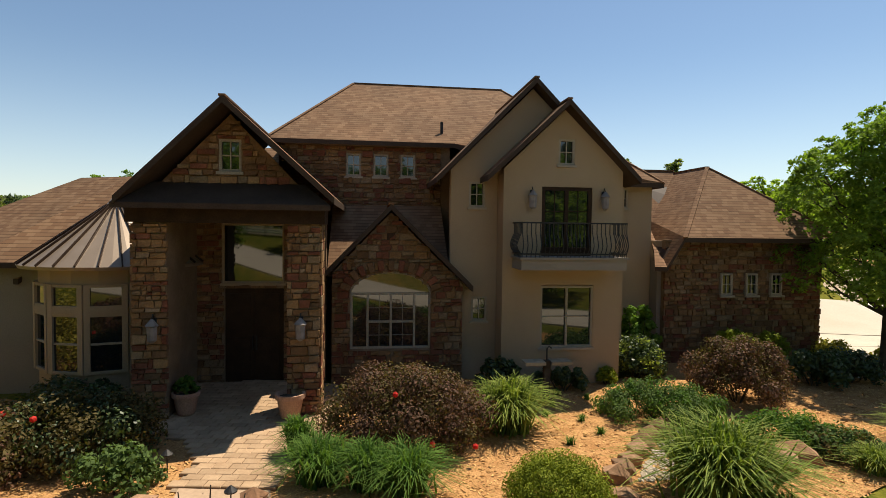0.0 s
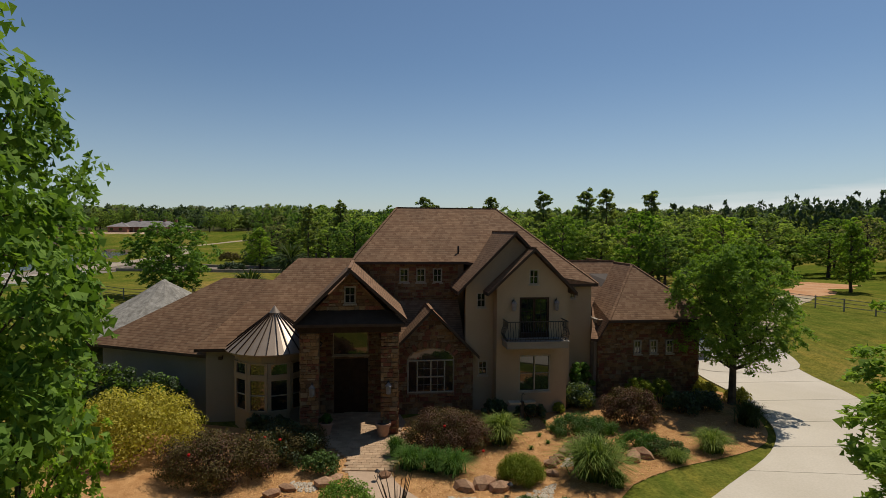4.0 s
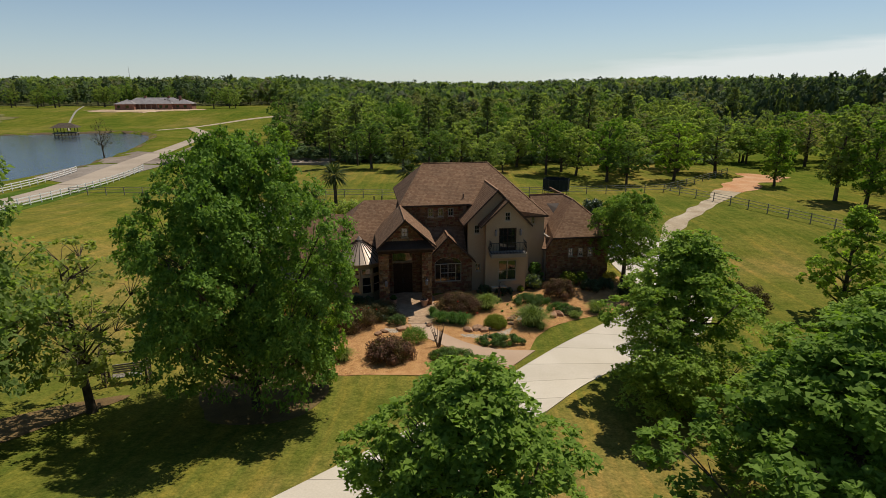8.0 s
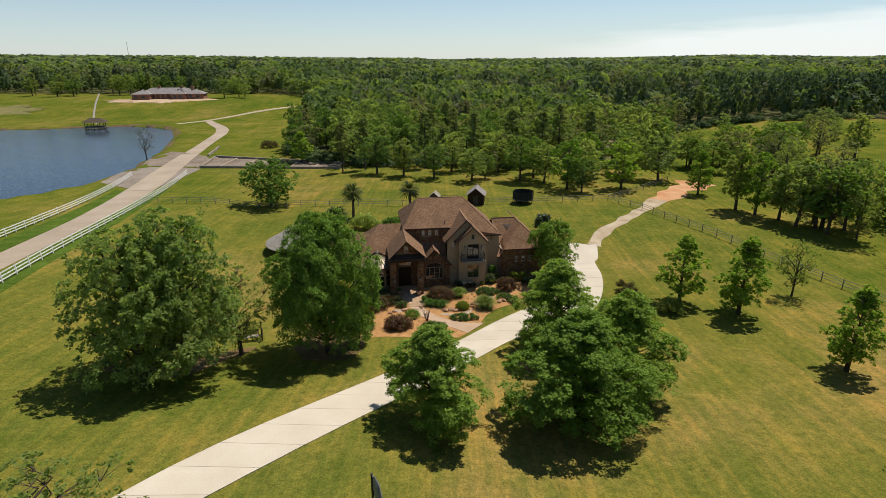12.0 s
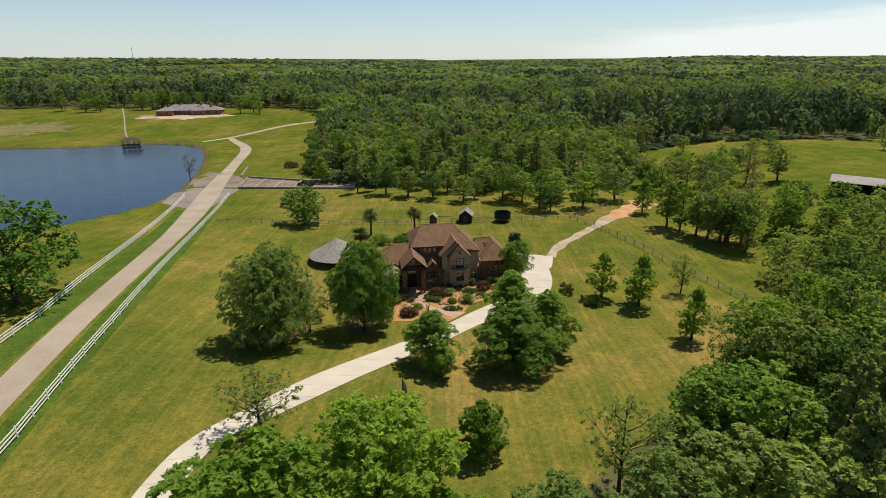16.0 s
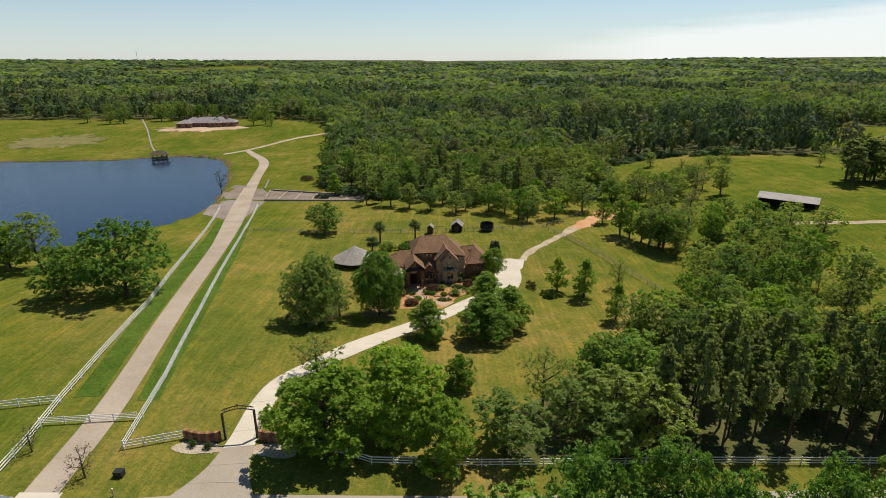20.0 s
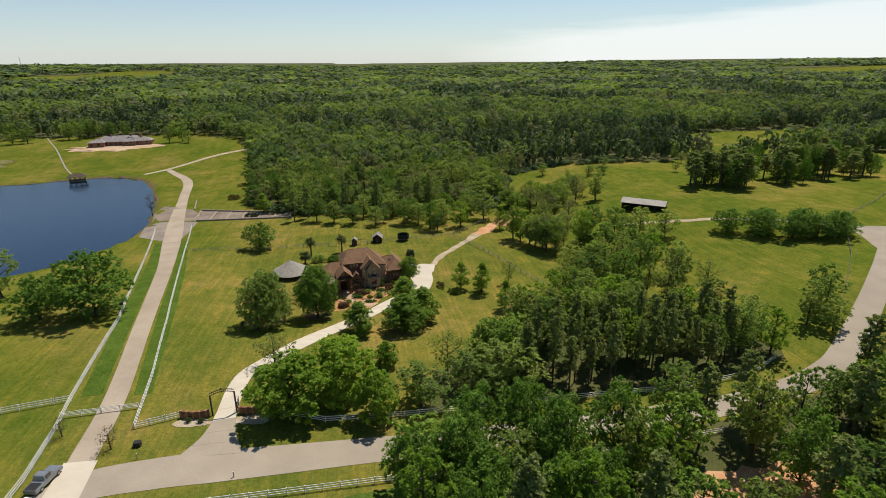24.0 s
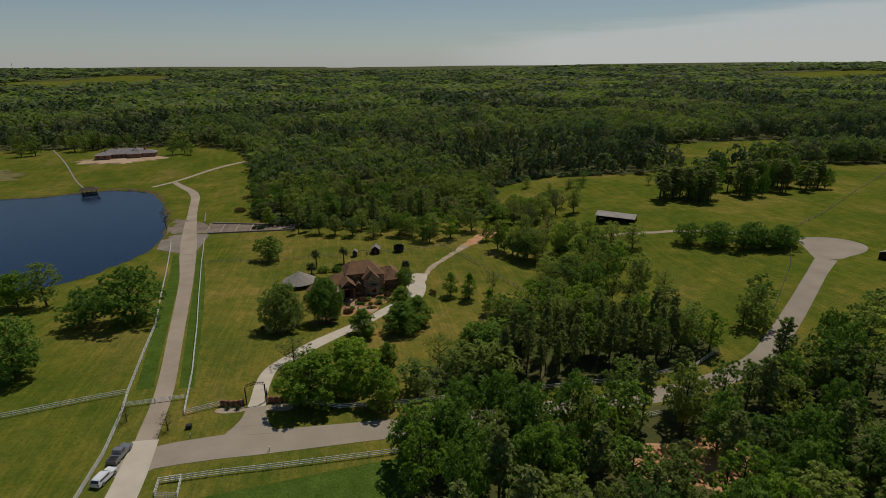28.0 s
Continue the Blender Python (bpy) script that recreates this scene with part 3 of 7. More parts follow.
tagged(patch("apron", apron, M_CONC, 0.09), "pale concrete turning apron beside the garage", "driveway", kind="structure")
dirt_c = [(22.8, 30.2), (26, 35.5), (29.5, 40.4), (36, 48.6), (44, 58.5), (52, 68), (60, 75)]
tagged(ribbon("dirt_track", dirt_c[:5], [2.0, 2.0, 2.3, 2.6, 3.6], M_SAND, 0.03, 0.6, ragged=0.4), "pale sandy farm track through the grass", "track", kind="structure")
tagged(ribbon("red_track", dirt_c[4:], [4.0, 7.5, 9.0], M_DIRT, 0.035, 0.8, ragged=0.5), "orange dirt track beyond the fence", "track", kind="structure")
tagged(ribbon("pasture_track", [(98, 50), (115, 44), (131, 37), (150, 28), (166, 21)], 2.4, M_SAND, 0.04, 1.5, ragged=0.4), "pale gravel track across the pasture", "track", kind="structure")
tagged(ribbon("far_track", [(-123, 209), (-112, 224), (-97, 246), (-74, 279)], 3.0, M_SAND, 0.06, 4), "faint gravel track across the far meadow", "track", kind="structure")
tagged(ribbon("lake_road", [(-79.5, 122), (-85, 150), (-90, 176), (-96, 192), (-105, 207), (-114, 222)], [5.0, 4.4, 4.6, 5.0, 4.5, 3.2], M_LANE, 0.06, 3), "tan concrete road curving away beyond the spillway", "road", kind="structure")
for nm, c, rx, ry, mt in (("bare_yard", (-166, 289), 29, 13, speckled("pale_dirt", (0.36, 0.25, 0.14), (0.52, 0.38, 0.26), 0.12, 2.0, 0.95, 0.1, 0.0)), ("bare_field", (-245, 248), 26, 15, speckled("worn_turf", (0.125, 0.135, 0.035), (0.21, 0.165, 0.07), 0.14, 3.0, 0.95, 0.3)), ("gate_bed_west", (-30.3, -49.6), 3.0, 1.2, M_SAND), ("gate_bed_east", (-20.3, -49.2), 3.2, 1.3, M_SAND)):
    pl = [(c[0] + rx * math.cos(k * math.pi / 8), c[1] + ry * math.sin(k * math.pi / 8)) for k in range(16)]
    tagged(patch(nm, pl, mt, 0.05, 0.75 if rx > 10 else 0.35, 2.0 if rx > 10 else 0.6), "patch of bare reddish soil" if rx > 10 else "bed of pale river gravel by the gate wall", "soil" if rx > 10 else "gravel bed", kind="structure")
dk_field = [(-34, -75), (4, -67.6), (30, -66), (30, -120), (-34, -120)]
tagged(patch("near_field", dk_field, M_FIELD, 0.04, step=5.0), "lush dark green pasture beyond the road", "field", kind="structure")

# spillway: cracked dark concrete crossing the lane
spill = tagged(new("spillway"), "weathered concrete spillway with dark stained panels", "spillway", kind="structure")


def sheet(name, poly, material, parent, lift=0.08):
    ob = patch(name, poly, material, lift, step=3.0, sharp=True)
    ob.parent = parent
    return ob


sheet("deck", [(-83, 80), (-85, 92), (-86, 100), (-76, 101), (-66, 98), (-66, 90), (-66, 72), (-71.5, 72)], M_SPILL, spill, 0.07)
sheet("upper_deck", [(-85.5, 102), (-89, 118), (-88, 128), (-83, 126), (-78, 122), (-73, 119), (-69, 112), (-66, 99.5), (-76, 102.5)], M_SPILLDK, spill, 0.07)
ribbon("crossing", [(-68.4, 70), (-71.5, 84), (-75.5, 102), (-79.8, 123)], [6.2, 6.6, 5.8, 5.2], M_LANE, 0.1, 2.5, spill)
for i in range(6):
    x0 = -68.5 + i * 6.6
    sheet("chute_panel", [(x0, 101), (x0, 116 - i * 1.8), (x0 + 6.3, 114.5 - i * 1.8), (x0 + 6.3, 100.4)], M_SPILLDK, spill, 0.06)
for (a, b) in (((-69.3, 117), (-28, 105.5)), ((-67, 99.5), (-28, 98.0)), ((-72.5, 119), (-76, 137)), ((-69.3, 116), (-66.6, 100))):
    bm = bmesh.new()
    n_ = 6
    for k in range(n_):
        p = [a[0] + (b[0] - a[0]) * k / n_, a[1] + (b[1] - a[1]) * k / n_]
        q = [a[0] + (b[0] - a[0]) * (k + 1) / n_, a[1] + (b[1] - a[1]) * (k + 1) / n_]
        beam(bm, (p[0], p[1], sheet_z(*p) + 0.2), (q[0], q[1], sheet_z(*q) + 0.2), 0.5, 0.8)
    part("kerb_wall", bm, M_SPILL, spill)
for i in range(7):
    x0 = -68.6 + i * 6.6
    bm = bmesh.new()
    beam(bm, (x0, 100.4, sheet_z(x0, 100.4) + 0.12), (x0, 116.2 - i * 1.8, sheet_z(x0, 116.2 - i * 1.8) + 0.12), 0.45, 0.3)
    part("rib", bm, M_LANE, spill)

# ---- the house ----
HOUSE_M = Matrix.Translation((0, 16, 0)) @ pose(0, 0, 0, 0, 0, 8) @ Matrix.Translation((0, -16, 0))
house = empty("house", HOUSE_M, "two-storey stone and tan stucco house with brown shingle roofs", "house")


def wall_panel(bm, u0, u1, z0, top, v0, v1, openings=()):
    """A wall facing -v between u0 and u1; top: (u, z) points of its upper edge; openings: (ua, ub, za, zb) go through."""
    cuts = sorted({u0, u1, *[u for u, _ in top if u0 < u < u1], *[u for o in openings for u in o[:2] if u0 < u < u1]})
    tu, tz = [p[0] for p in top], [p[1] for p in top]
    for a, b in zip(cuts, cuts[1:]):
        za, zb = float(np.interp(a, tu, tz)), float(np.interp(b, tu, tz))
        lo = z0
        for o in sorted([o for o in openings if o[0] <= a + 1e-6 and o[1] >= b - 1e-6], key=lambda o: o[2]):
            if o[2] > lo + 1e-6:
                box(bm, a, v0, lo, b, v1, o[2])
            lo = o[3]
        if max(za, zb) > lo + 1e-4:
            vs = [bm.verts.new(p) for p in ((a, v0, lo), (b, v0, lo), (b, v1, lo), (a, v1, lo), (a, v0, max(za, lo + 1e-3)), (b, v0, max(zb, lo + 1e-3)), (b, v1, max(zb, lo + 1e-3)), (a, v1, max(za, lo + 1e-3)))]
            for f in ((3, 2, 1, 0), (4, 5, 6, 7), (0, 1, 5, 4), (1, 2, 6, 5), (2, 3, 7, 6), (3, 0, 4, 7)):
                bm.faces.new([vs[i] for i in f])


def wall_front(name, u0, u1, z0, top, v, material, openings=(), parent=None, thick=0.25):
    bm = bmesh.new()
    wall_panel(bm, u0, u1, z0, top, v, v + thick, openings)
    bmesh.ops.remove_doubles(bm, verts=bm.verts[:], dist=0.0005)
    return part(name, bm, material, parent or house)


def roof_slab(name, pts, parent=None, thick=0.12, material=None):
    """A roof plane through the given corners (anticlockwise from outside), with thickness below; its edges are fascia boards."""
    bm = bmesh.new()
    P = [Vector(p) for p in pts]
    n = (P[1] - P[0]).cross(P[2] - P[0]).normalized()
    if n.z < 0:
        P.reverse()
        n = -n
    t = [bm.verts.new(p) for p in P]
    q = [bm.verts.new(p - Vector((0, 0, thick / max(n.z, 0.3)))) for p in P]
    bm.faces.new(t).material_index = 0
    bm.faces.new(q[::-1]).material_index = 1
    k = len(P)
    for i in range(k):
        bm.faces.new((t[(i + 1) % k], t[i], q[i], q[(i + 1) % k])).material_index = 1
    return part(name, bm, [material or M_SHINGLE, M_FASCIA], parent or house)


def cap_line(bm, a, b, w=0.14):
    beam(bm, (a[0], a[1], a[2] + 0.0), (b[0], b[1], b[2] + 0.0), w, 0.05)


def window_unit(u0, u1, z0, z1, v, cols=2, rows=2, m=None, parent=None, frame_w=0.06, material=None, sill=True):
    bm = bmesh.new()
    material = material or M_FRAME
    y0, y1 = v + 0.02, v + 0.12
    for a in ((u0, y0, z0, u0 + frame_w, y1, z1), (u1 - frame_w, y0, z0, u1, y1, z1), (u0 + frame_w, y0, z0, u1 - frame_w, y1, z0 + frame_w), (u0 + frame_w, y0, z1 - frame_w, u1 - frame_w, y1, z1)):
        box(bm, *a)
    win = part("window", bm, material, parent or house)
    if m is not None:
        win.matrix_local = m
    for i in range(1, cols):
        u = u0 + (u1 - u0) * i / cols
        part("glazing_bar", boxbm(u - 0.014, v + 0.045, z0 + frame_w, u + 0.014, v + 0.075, z1 - frame_w), material, win)
    for j in range(1, rows):
        z = z0 + (z1 - z0) * j / rows
        part("glazing_bar", boxbm(u0 + frame_w, v + 0.04, z - 0.014, u1 - frame_w, v + 0.08, z + 0.014), material, win)
    part("pane", boxbm(u0 + frame_w, v + 0.085, z0 + frame_w, u1 - frame_w, v + 0.095, z1 - frame_w), M_GLASS, win)
    if sill:
        part("sill", boxbm(u0 - 0.05, v - 0.05, z0 - 0.07, u1 + 0.05, v + 0.02, z0 - 0.003), material, win)
    return win


STONES = []        # (u, z, w, h, v) of veneer stones, laid at the end


def stone_face(u0, u1, z0, top, v, openings=(), key=0, big=1.0):
    """Irregular coursed sandstone over a wall face."""
    rnd = random.Random(key)
    tu, tz = [p[0] for p in top], [p[1] for p in top]
    zmax = max(tz)
    z = z0
    while z < zmax - 0.06:
        h = rnd.choice((0.1, 0.14, 0.18, 0.22)) * big
        u = u0 - rnd.random() * 0.25
        while u < u1:
            w = rnd.choice((0.12, 0.18, 0.24, 0.3, 0.36)) * rnd.uniform(0.85, 1.15) * big
            a, b = max(u, u0), min(u + w, u1)
            u += w
            hh = h
            split = rnd.random() < 0.3 and h > 0.2
            cut = rnd.uniform(0.35, 0.65)
            for zz, hv in (((z, h * cut), (z + h * cut, h * (1 - cut))) if split else ((z, h),)):
                for _ in range(1):
                    a2, b2 = a, b
                    # clip to the slope of a gable
                    lim = min(float(np.interp(a2, tu, tz)), float(np.interp(b2, tu, tz)))
                    mid = float(np.interp((a2 + b2) / 2, tu, tz))
                    if zz + hv > lim:
                        if zz + hv * 0.4 > mid:
                            continue
                        hv = min(hv, mid - zz - 0.02)
                    bad = False
                    for o in openings:
                        if a2 < o[1] and b2 > o[0] and zz < o[3] and zz + hv > o[2]:
                            if a2 < o[0] - 0.08 and b2 <= o[1]:
                                b2 = o[0]
                            elif b2 > o[1] + 0.08 and a2 >= o[0]:
                                a2 = o[1]
                            elif zz < o[2] - 0.06:
                                hv = o[2] - zz
                            elif zz + hv > o[3] + 0.06:
                                hv = zz + hv - o[3]
                                zz = o[3]
                            else:
                                bad = True
                    if bad or b2 - a2 < 0.07 or hv < 0.05:
                        continue
                    STONES.append((a2 + rnd.uniform(0.004, 0.014), zz + rnd.uniform(0.003, 0.014), b2 - a2 - 0.018, hv - 0.017, v, rnd.random()))
        z += h


# portico: two stone piers, beam, gable and pent roof
PU0, PU1, PV = -7.52, -3.43, 13.05
for nm, a, b in (("pier_west", PU0, PU0 + 0.77), ("pier_east", PU1 - 0.75, PU1)):
    part("pier", boxbm(a + 0.04, PV + 0.04, -0.3, b - 0.04, PV + 0.86, 4.55), M_MORTAR, house, "square pier of coursed sandstone")
    stone_face(a, b, 0.0, [(a, 4.5), (b, 4.5)], PV, key=3 if a < -6 else 4)
part("beam", boxbm(PU0 - 0.1, PV - 0.05, 4.5, PU1 + 0.1, PV + 0.9, 4.86), M_DKWOOD, house, "dark wooden beam over the entrance")
PAX = (PU0 + PU1) / 2
pwin = (PAX - 0.26, PAX + 0.24, 5.68, 6.42)
wall_front("portico_gable", PU0 + 0.1, PU1 - 0.1, 4.9, [(PU0 + 0.1, 4.95), (PAX, 6.98), (PU1 - 0.1, 4.95)], PV + 0.3, M_STONE[1], [pwin], thick=0.3)
stone_face(PU0 + 0.35, PU1 - 0.35, 5.4, [(PU0 + 0.15, 4.9), (PAX, 6.95), (PU1 - 0.15, 4.9)], PV + 0.27, [pwin], key=5)
window_unit(*pwin, PV + 0.3, 2, 2)
roof_slab("pent_roof", [(PU0 - 0.25, PV - 0.42, 4.92), (PU1 + 0.25, PV - 0.42, 4.92), (PU1 - 0.4, PV + 0.3, 5.42), (PU0 + 0.35, PV + 0.3, 5.42)], material=M_FASCIA, thick=0.1)
ev, rv = PV - 0.45, 18.4
roof_slab("portico_roof_west", [(PAX, ev, 7.25), (PAX, rv, 7.25), (PU0 - 0.17, rv, 5.05), (PU0 - 0.17, ev, 5.05)])
roof_slab("portico_roof_east", [(PAX, ev, 7.25), (PU1 + 0.34, ev, 5.1), (PU1 + 0.34, rv, 5.1), (PAX, rv, 7.25)])
# recessed entrance
ENT = [(-6.3, -4.7, 0.0, 2.7), (-6.36, -4.69, 2.85, 4.5)]
wall_front("entrance_wall", PU0 + 0.2, PU1 - 0.1, 0, [(PU0, 5.2), (PU1, 5.2)], PV + 3.0, M_MORTAR, ENT)
stone_face(PU0 + 0.5, PU1 - 0.5, 0.0, [(PU0, 4.86), (PU1, 4.86)], PV + 2.97, ENT, key=21)
part("side_wall", boxbm(PU0 + 0.2, PV + 0.9, 0, PU0 + 0.5, PV + 3.0, 4.86), M_MORTAR, house)
part("side_wall", boxbm(PU1 - 0.5, 15.7, 0, PU1 - 0.2, PV + 3.0, 4.86), M_MORTAR, house)
part("porch_ceiling", boxbm(PU0 + 0.1, PV + 0.9, 4.86, PU1 - 0.1, PV + 3.0, 4.95), M_DKWOOD, house)
for k in range(2):
    d = part("entrance_door", boxbm(-6.3 + 0.8 * k, PV + 3.1, 0, -5.51 + 0.8 * k, PV + 3.17, 2.75), M_DKWOOD, house, "tall dark wooden double door")
    for zz in (0.25, 1.5):
        part("door_panel", boxbm(-6.17 + 0.8 * k, PV + 3.075, zz, -5.63 + 0.8 * k, PV + 3.099, zz + 1.05), M_DKWOOD, d)
    part("handle", boxbm(-5.57 + 0.1 * k, PV + 3.03, 0.95, -5.54 + 0.1 * k, PV + 3.1, 1.35), M_IRON, d)
window_unit(-6.36, -4.69, 2.85, 4.5, PV + 3.0, 1, 1, frame_w=0.05, material=M_STUCCO)

# stone body between portico and stucco wing, with the arched window gable
wall_front("upper_stone_wall", -5.2, 0.3, 0, [(-5.2, 7.15), (0.3, 7.15)], 18.3, M_MORTAR, [(-3.09 + 0.88 * k, -2.61 + 0.88 * k, 6.1, 6.83) for k in range(3)])
stone_face(-5.2, 0.0, 4.3, [(-5.2, 7.1), (0.0, 7.1)], 18.27, [(-3.09 + 0.88 * k, -2.61 + 0.88 * k, 6.1, 6.83) for k in range(3)], key=7)
for k in range(3):
    window_unit(-3.09 + 0.88 * k, -2.61 + 0.88 * k, 6.1, 6.83, 18.3, 2, 2)
SGX, SGV = -1.72, 15.75
AW = (-2.84, -0.57, 1.0, 2.56)        # arched window: straight part
arch = [(AW[0], AW[1], AW[2], AW[3])]
arch_r = (AW[1] - AW[0]) / 2
steps_ = [(AW[0] + (AW[1] - AW[0]) * k / 10, AW[0] + (AW[1] - AW[0]) * (k + 1) / 10) for k in range(10)]
for a, b in steps_:
    mid = ((a + b) / 2 - (AW[0] + AW[1]) / 2) / arch_r
    arch.append((a, b, AW[3], AW[3] + 0.62 * math.sqrt(max(0, 1 - mid * mid))))
arch1 = [(a, b, AW[2], arch[i + 1][3]) for i, (a, b) in enumerate(steps_)]
sg_top = [(-3.35, 3.15), (SGX, 4.87), (0.35, 2.85)]
wall_front("arched_gable_wall", -3.35, 0.35, 0, sg_top, SGV, M_MORTAR, arch1)
stone_face(-3.35, 0.35, 0.0, sg_top, SGV - 0.03, [(AW[0], AW[1], AW[2], AW[3] + 0.45)] + arch1[2:8], key=9)
# voussoirs round the arch
for k in range(13):
    an = radians(12 + 156 * k / 12)
    cx_, cz_ = (AW[0] + AW[1]) / 2 + (arch_r + 0.16) * math.cos(an), AW[3] + 0.05 + (0.62 + 0.16) * math.sin(an)
    bm = boxbm(-0.085, -0.06, -0.15, 0.085, 0.0, 0.15)
    bmesh.ops.bevel(bm, geom=bm.edges[:], offset=0.015, segments=1, affect="EDGES")
    v_ = part("voussoir", bm, M_STONE[2 if k % 2 else 1], house)
    v_.matrix_local = Matrix.Translation((cx_, SGV - 0.03, cz_)) @ Matrix.Rotation(math.atan2(math.cos(an) * 0.6, math.sin(an)), 4, "Y")
# arched window frame
bm = bmesh.new()
cxw = (AW[0] + AW[1]) / 2
rim = [(cxw + arch_r * math.cos(radians(180 * k / 16)), AW[3] + 0.62 * math.sin(radians(180 * k / 16))) for k in range(17)]
for (a, za), (b, zb) in zip(rim, rim[1:]):
    beam(bm, (a, SGV + 0.08, za), (b, SGV + 0.08, zb), 0.1, 0.06)
for x in (AW[0] + 0.03, -2.36, cxw, -1.04, AW[1] - 0.03):
    box(bm, x - 0.028, SGV + 0.04, AW[2], x + 0.035, SGV + 0.13, AW[3] + (0.0 if abs(x - cxw) > 0.9 else 0.02))
for z, a, b in ((AW[2] + 0.03, AW[0], AW[1]), (1.77, -2.36, -1.04), (AW[3], AW[0], AW[1])):
    box(bm, a, SGV + 0.045, z - 0.03, b, SGV + 0.125, z + 0.03)
awin = part("arched_window", bm, M_FRAME, house, "arched window with cream frames")
bm = bmesh.new()
pane_pts = [(AW[0] + 0.01, AW[2])] + [(AW[1] - 0.01, AW[2])] + rim
bm.faces.new([bm.verts.new((x, SGV + 0.1, z)) for x, z in pane_pts])
part("pane", bm, M_GLASS, awin)
for gx_ in (-2.03, -1.37):
    part("glazing_bar", boxbm(gx_ - 0.008, SGV + 0.085, AW[2], gx_ + 0.008, SGV + 0.097, AW[3]), M_STUCCO2, awin)
for gz_ in (1.38, 2.16):
    part("glazing_bar", boxbm(-2.36, SGV + 0.086, gz_ - 0.008, -1.04, SGV + 0.096, gz_ + 0.008), M_STUCCO2, awin)
roof_slab("small_gable_roof_west", [(SGX, SGV - 0.35, 5.1), (SGX, 18.3, 5.1), (-3.62, 18.3, 3.13), (-3.62, SGV - 0.35, 3.13)])
roof_slab("small_gable_roof_east", [(SGX, SGV - 0.35, 5.1), (0.6, SGV - 0.35, 2.82), (0.6, 18.3, 2.82), (SGX, 18.3, 5.1)])
part("vent", boxbm(SGX - 0.11, SGV - 0.05, 4.1, SGX + 0.11, SGV, 4.42), M_DKWOOD, house)
roof_slab("lean_to_roof", [(-3.5, 16.0, 3.2), (0.0, 16.0, 3.2), (0.0, 18.3, 5.2), (-3.5, 18.3, 5.2)])

# stucco wing: large gable behind, small gable with the balcony in front
BGX, BGV, FGX, FGV = 2.4, 15.95, 3.12, 15.2
bg_open = [(0.54, 1.01, 5.07, 5.81), (0.65, 1.11, 1.74, 2.46)]
wall_front("large_gable_wall", 0.0, 5.3, 0, [(0.0, 6.15), (BGX, 8.55), (5.3, 5.75)], BGV, M_STUCCO, bg_open)
for o in bg_open:
    window_unit(*o, BGV, 2, 2)
roof_slab("large_gable_roof_west", [(BGX, BGV - 0.4, 8.8), (BGX, 22.5, 8.8), (-0.45, 22.5, 5.9), (-0.45, BGV - 0.4, 5.9)])
roof_slab("large_gable_roof_east", [(BGX, BGV - 0.4, 8.8), (5.3, BGV - 0.4, 5.9), (5.3, 22.5, 5.9), (BGX, 22.5, 8.8)])
fg_open = [(2.49, 3.97, 3.66, 5.65), (2.95, 3.43, 6.27, 7.0), (2.5, 4.06, 1.07, 2.86)]
wall_front("balcony_gable_wall", 1.38, 4.88, 0, [(1.38, 6.13), (FGX, 7.82), (4.88, 6.13)], FGV, M_STUCCO, fg_open)
part("gable_return", boxbm(1.38, FGV + 0.25, 0, 1.63, BGV, 6.0), M_STUCCO, house)
part("gable_return", boxbm(4.63, FGV + 0.25, 0, 4.88, 18.0, 6.0), M_STUCCO, house)
roof_slab("balcony_gable_roof_west", [(FGX, FGV - 0.4, 8.05), (FGX, 20.0, 8.05), (0.86, 20.0, 5.92), (0.86, FGV - 0.4, 5.92)])
roof_slab("balcony_gable_roof_east", [(FGX, FGV - 0.4, 8.05), (5.24, FGV - 0.4, 5.92), (5.24, 20.0, 5.92), (FGX, 20.0, 8.05)])
window_unit(*fg_open[1], FGV, 2, 2)
w = window_unit(fg_open[2][0], fg_open[2][1], 1.08, 2.84, FGV, 2, 2, frame_w=0.06)
part("mullion", boxbm(3.25, FGV + 0.02, 1.13, 3.31, FGV + 0.08, 2.8), M_FRAME, w)
D0, D1, DZ0, DZ1 = fg_open[0]
DM = (D0 + D1) / 2
bal_door = part("french_door", boxbm(D0, FGV + 0.03, DZ0, D0 + 0.1, FGV + 0.15, DZ1), M_DKWOOD, house, "dark wooden french doors opening on the balcony")
for a in ((D1 - 0.1, DZ0, D1, DZ1), (DM - 0.05, DZ0, DM + 0.05, DZ1 - 0.1), (D0 + 0.1, DZ1 - 0.1, D1 - 0.1, DZ1), (D0 + 0.1, DZ0, DM - 0.05, DZ0 + 0.28), (DM + 0.05, DZ0, D1 - 0.1, DZ0 + 0.28)):
    part("door_rail", boxbm(a[0], FGV + 0.03, a[1], a[2], FGV + 0.15, a[3]), M_DKWOOD, bal_door)
for a in ((D0 + 0.1, DM - 0.05), (DM + 0.05, D1 - 0.1)):
    part("pane", boxbm(a[0], FGV + 0.09, DZ0 + 0.28, a[1], FGV + 0.1, DZ1 - 0.1), M_GLASS, bal_door)
    part("glazing_bar", boxbm((a[0] + a[1]) / 2 - 0.012, FGV + 0.075, DZ0 + 0.28, (a[0] + a[1]) / 2 + 0.012, FGV + 0.089, DZ1 - 0.1), M_DKWOOD, bal_door)
    part("glazing_bar", boxbm(a[0], FGV + 0.07, 4.95, a[1], FGV + 0.088, 4.975), M_DKWOOD, bal_door)
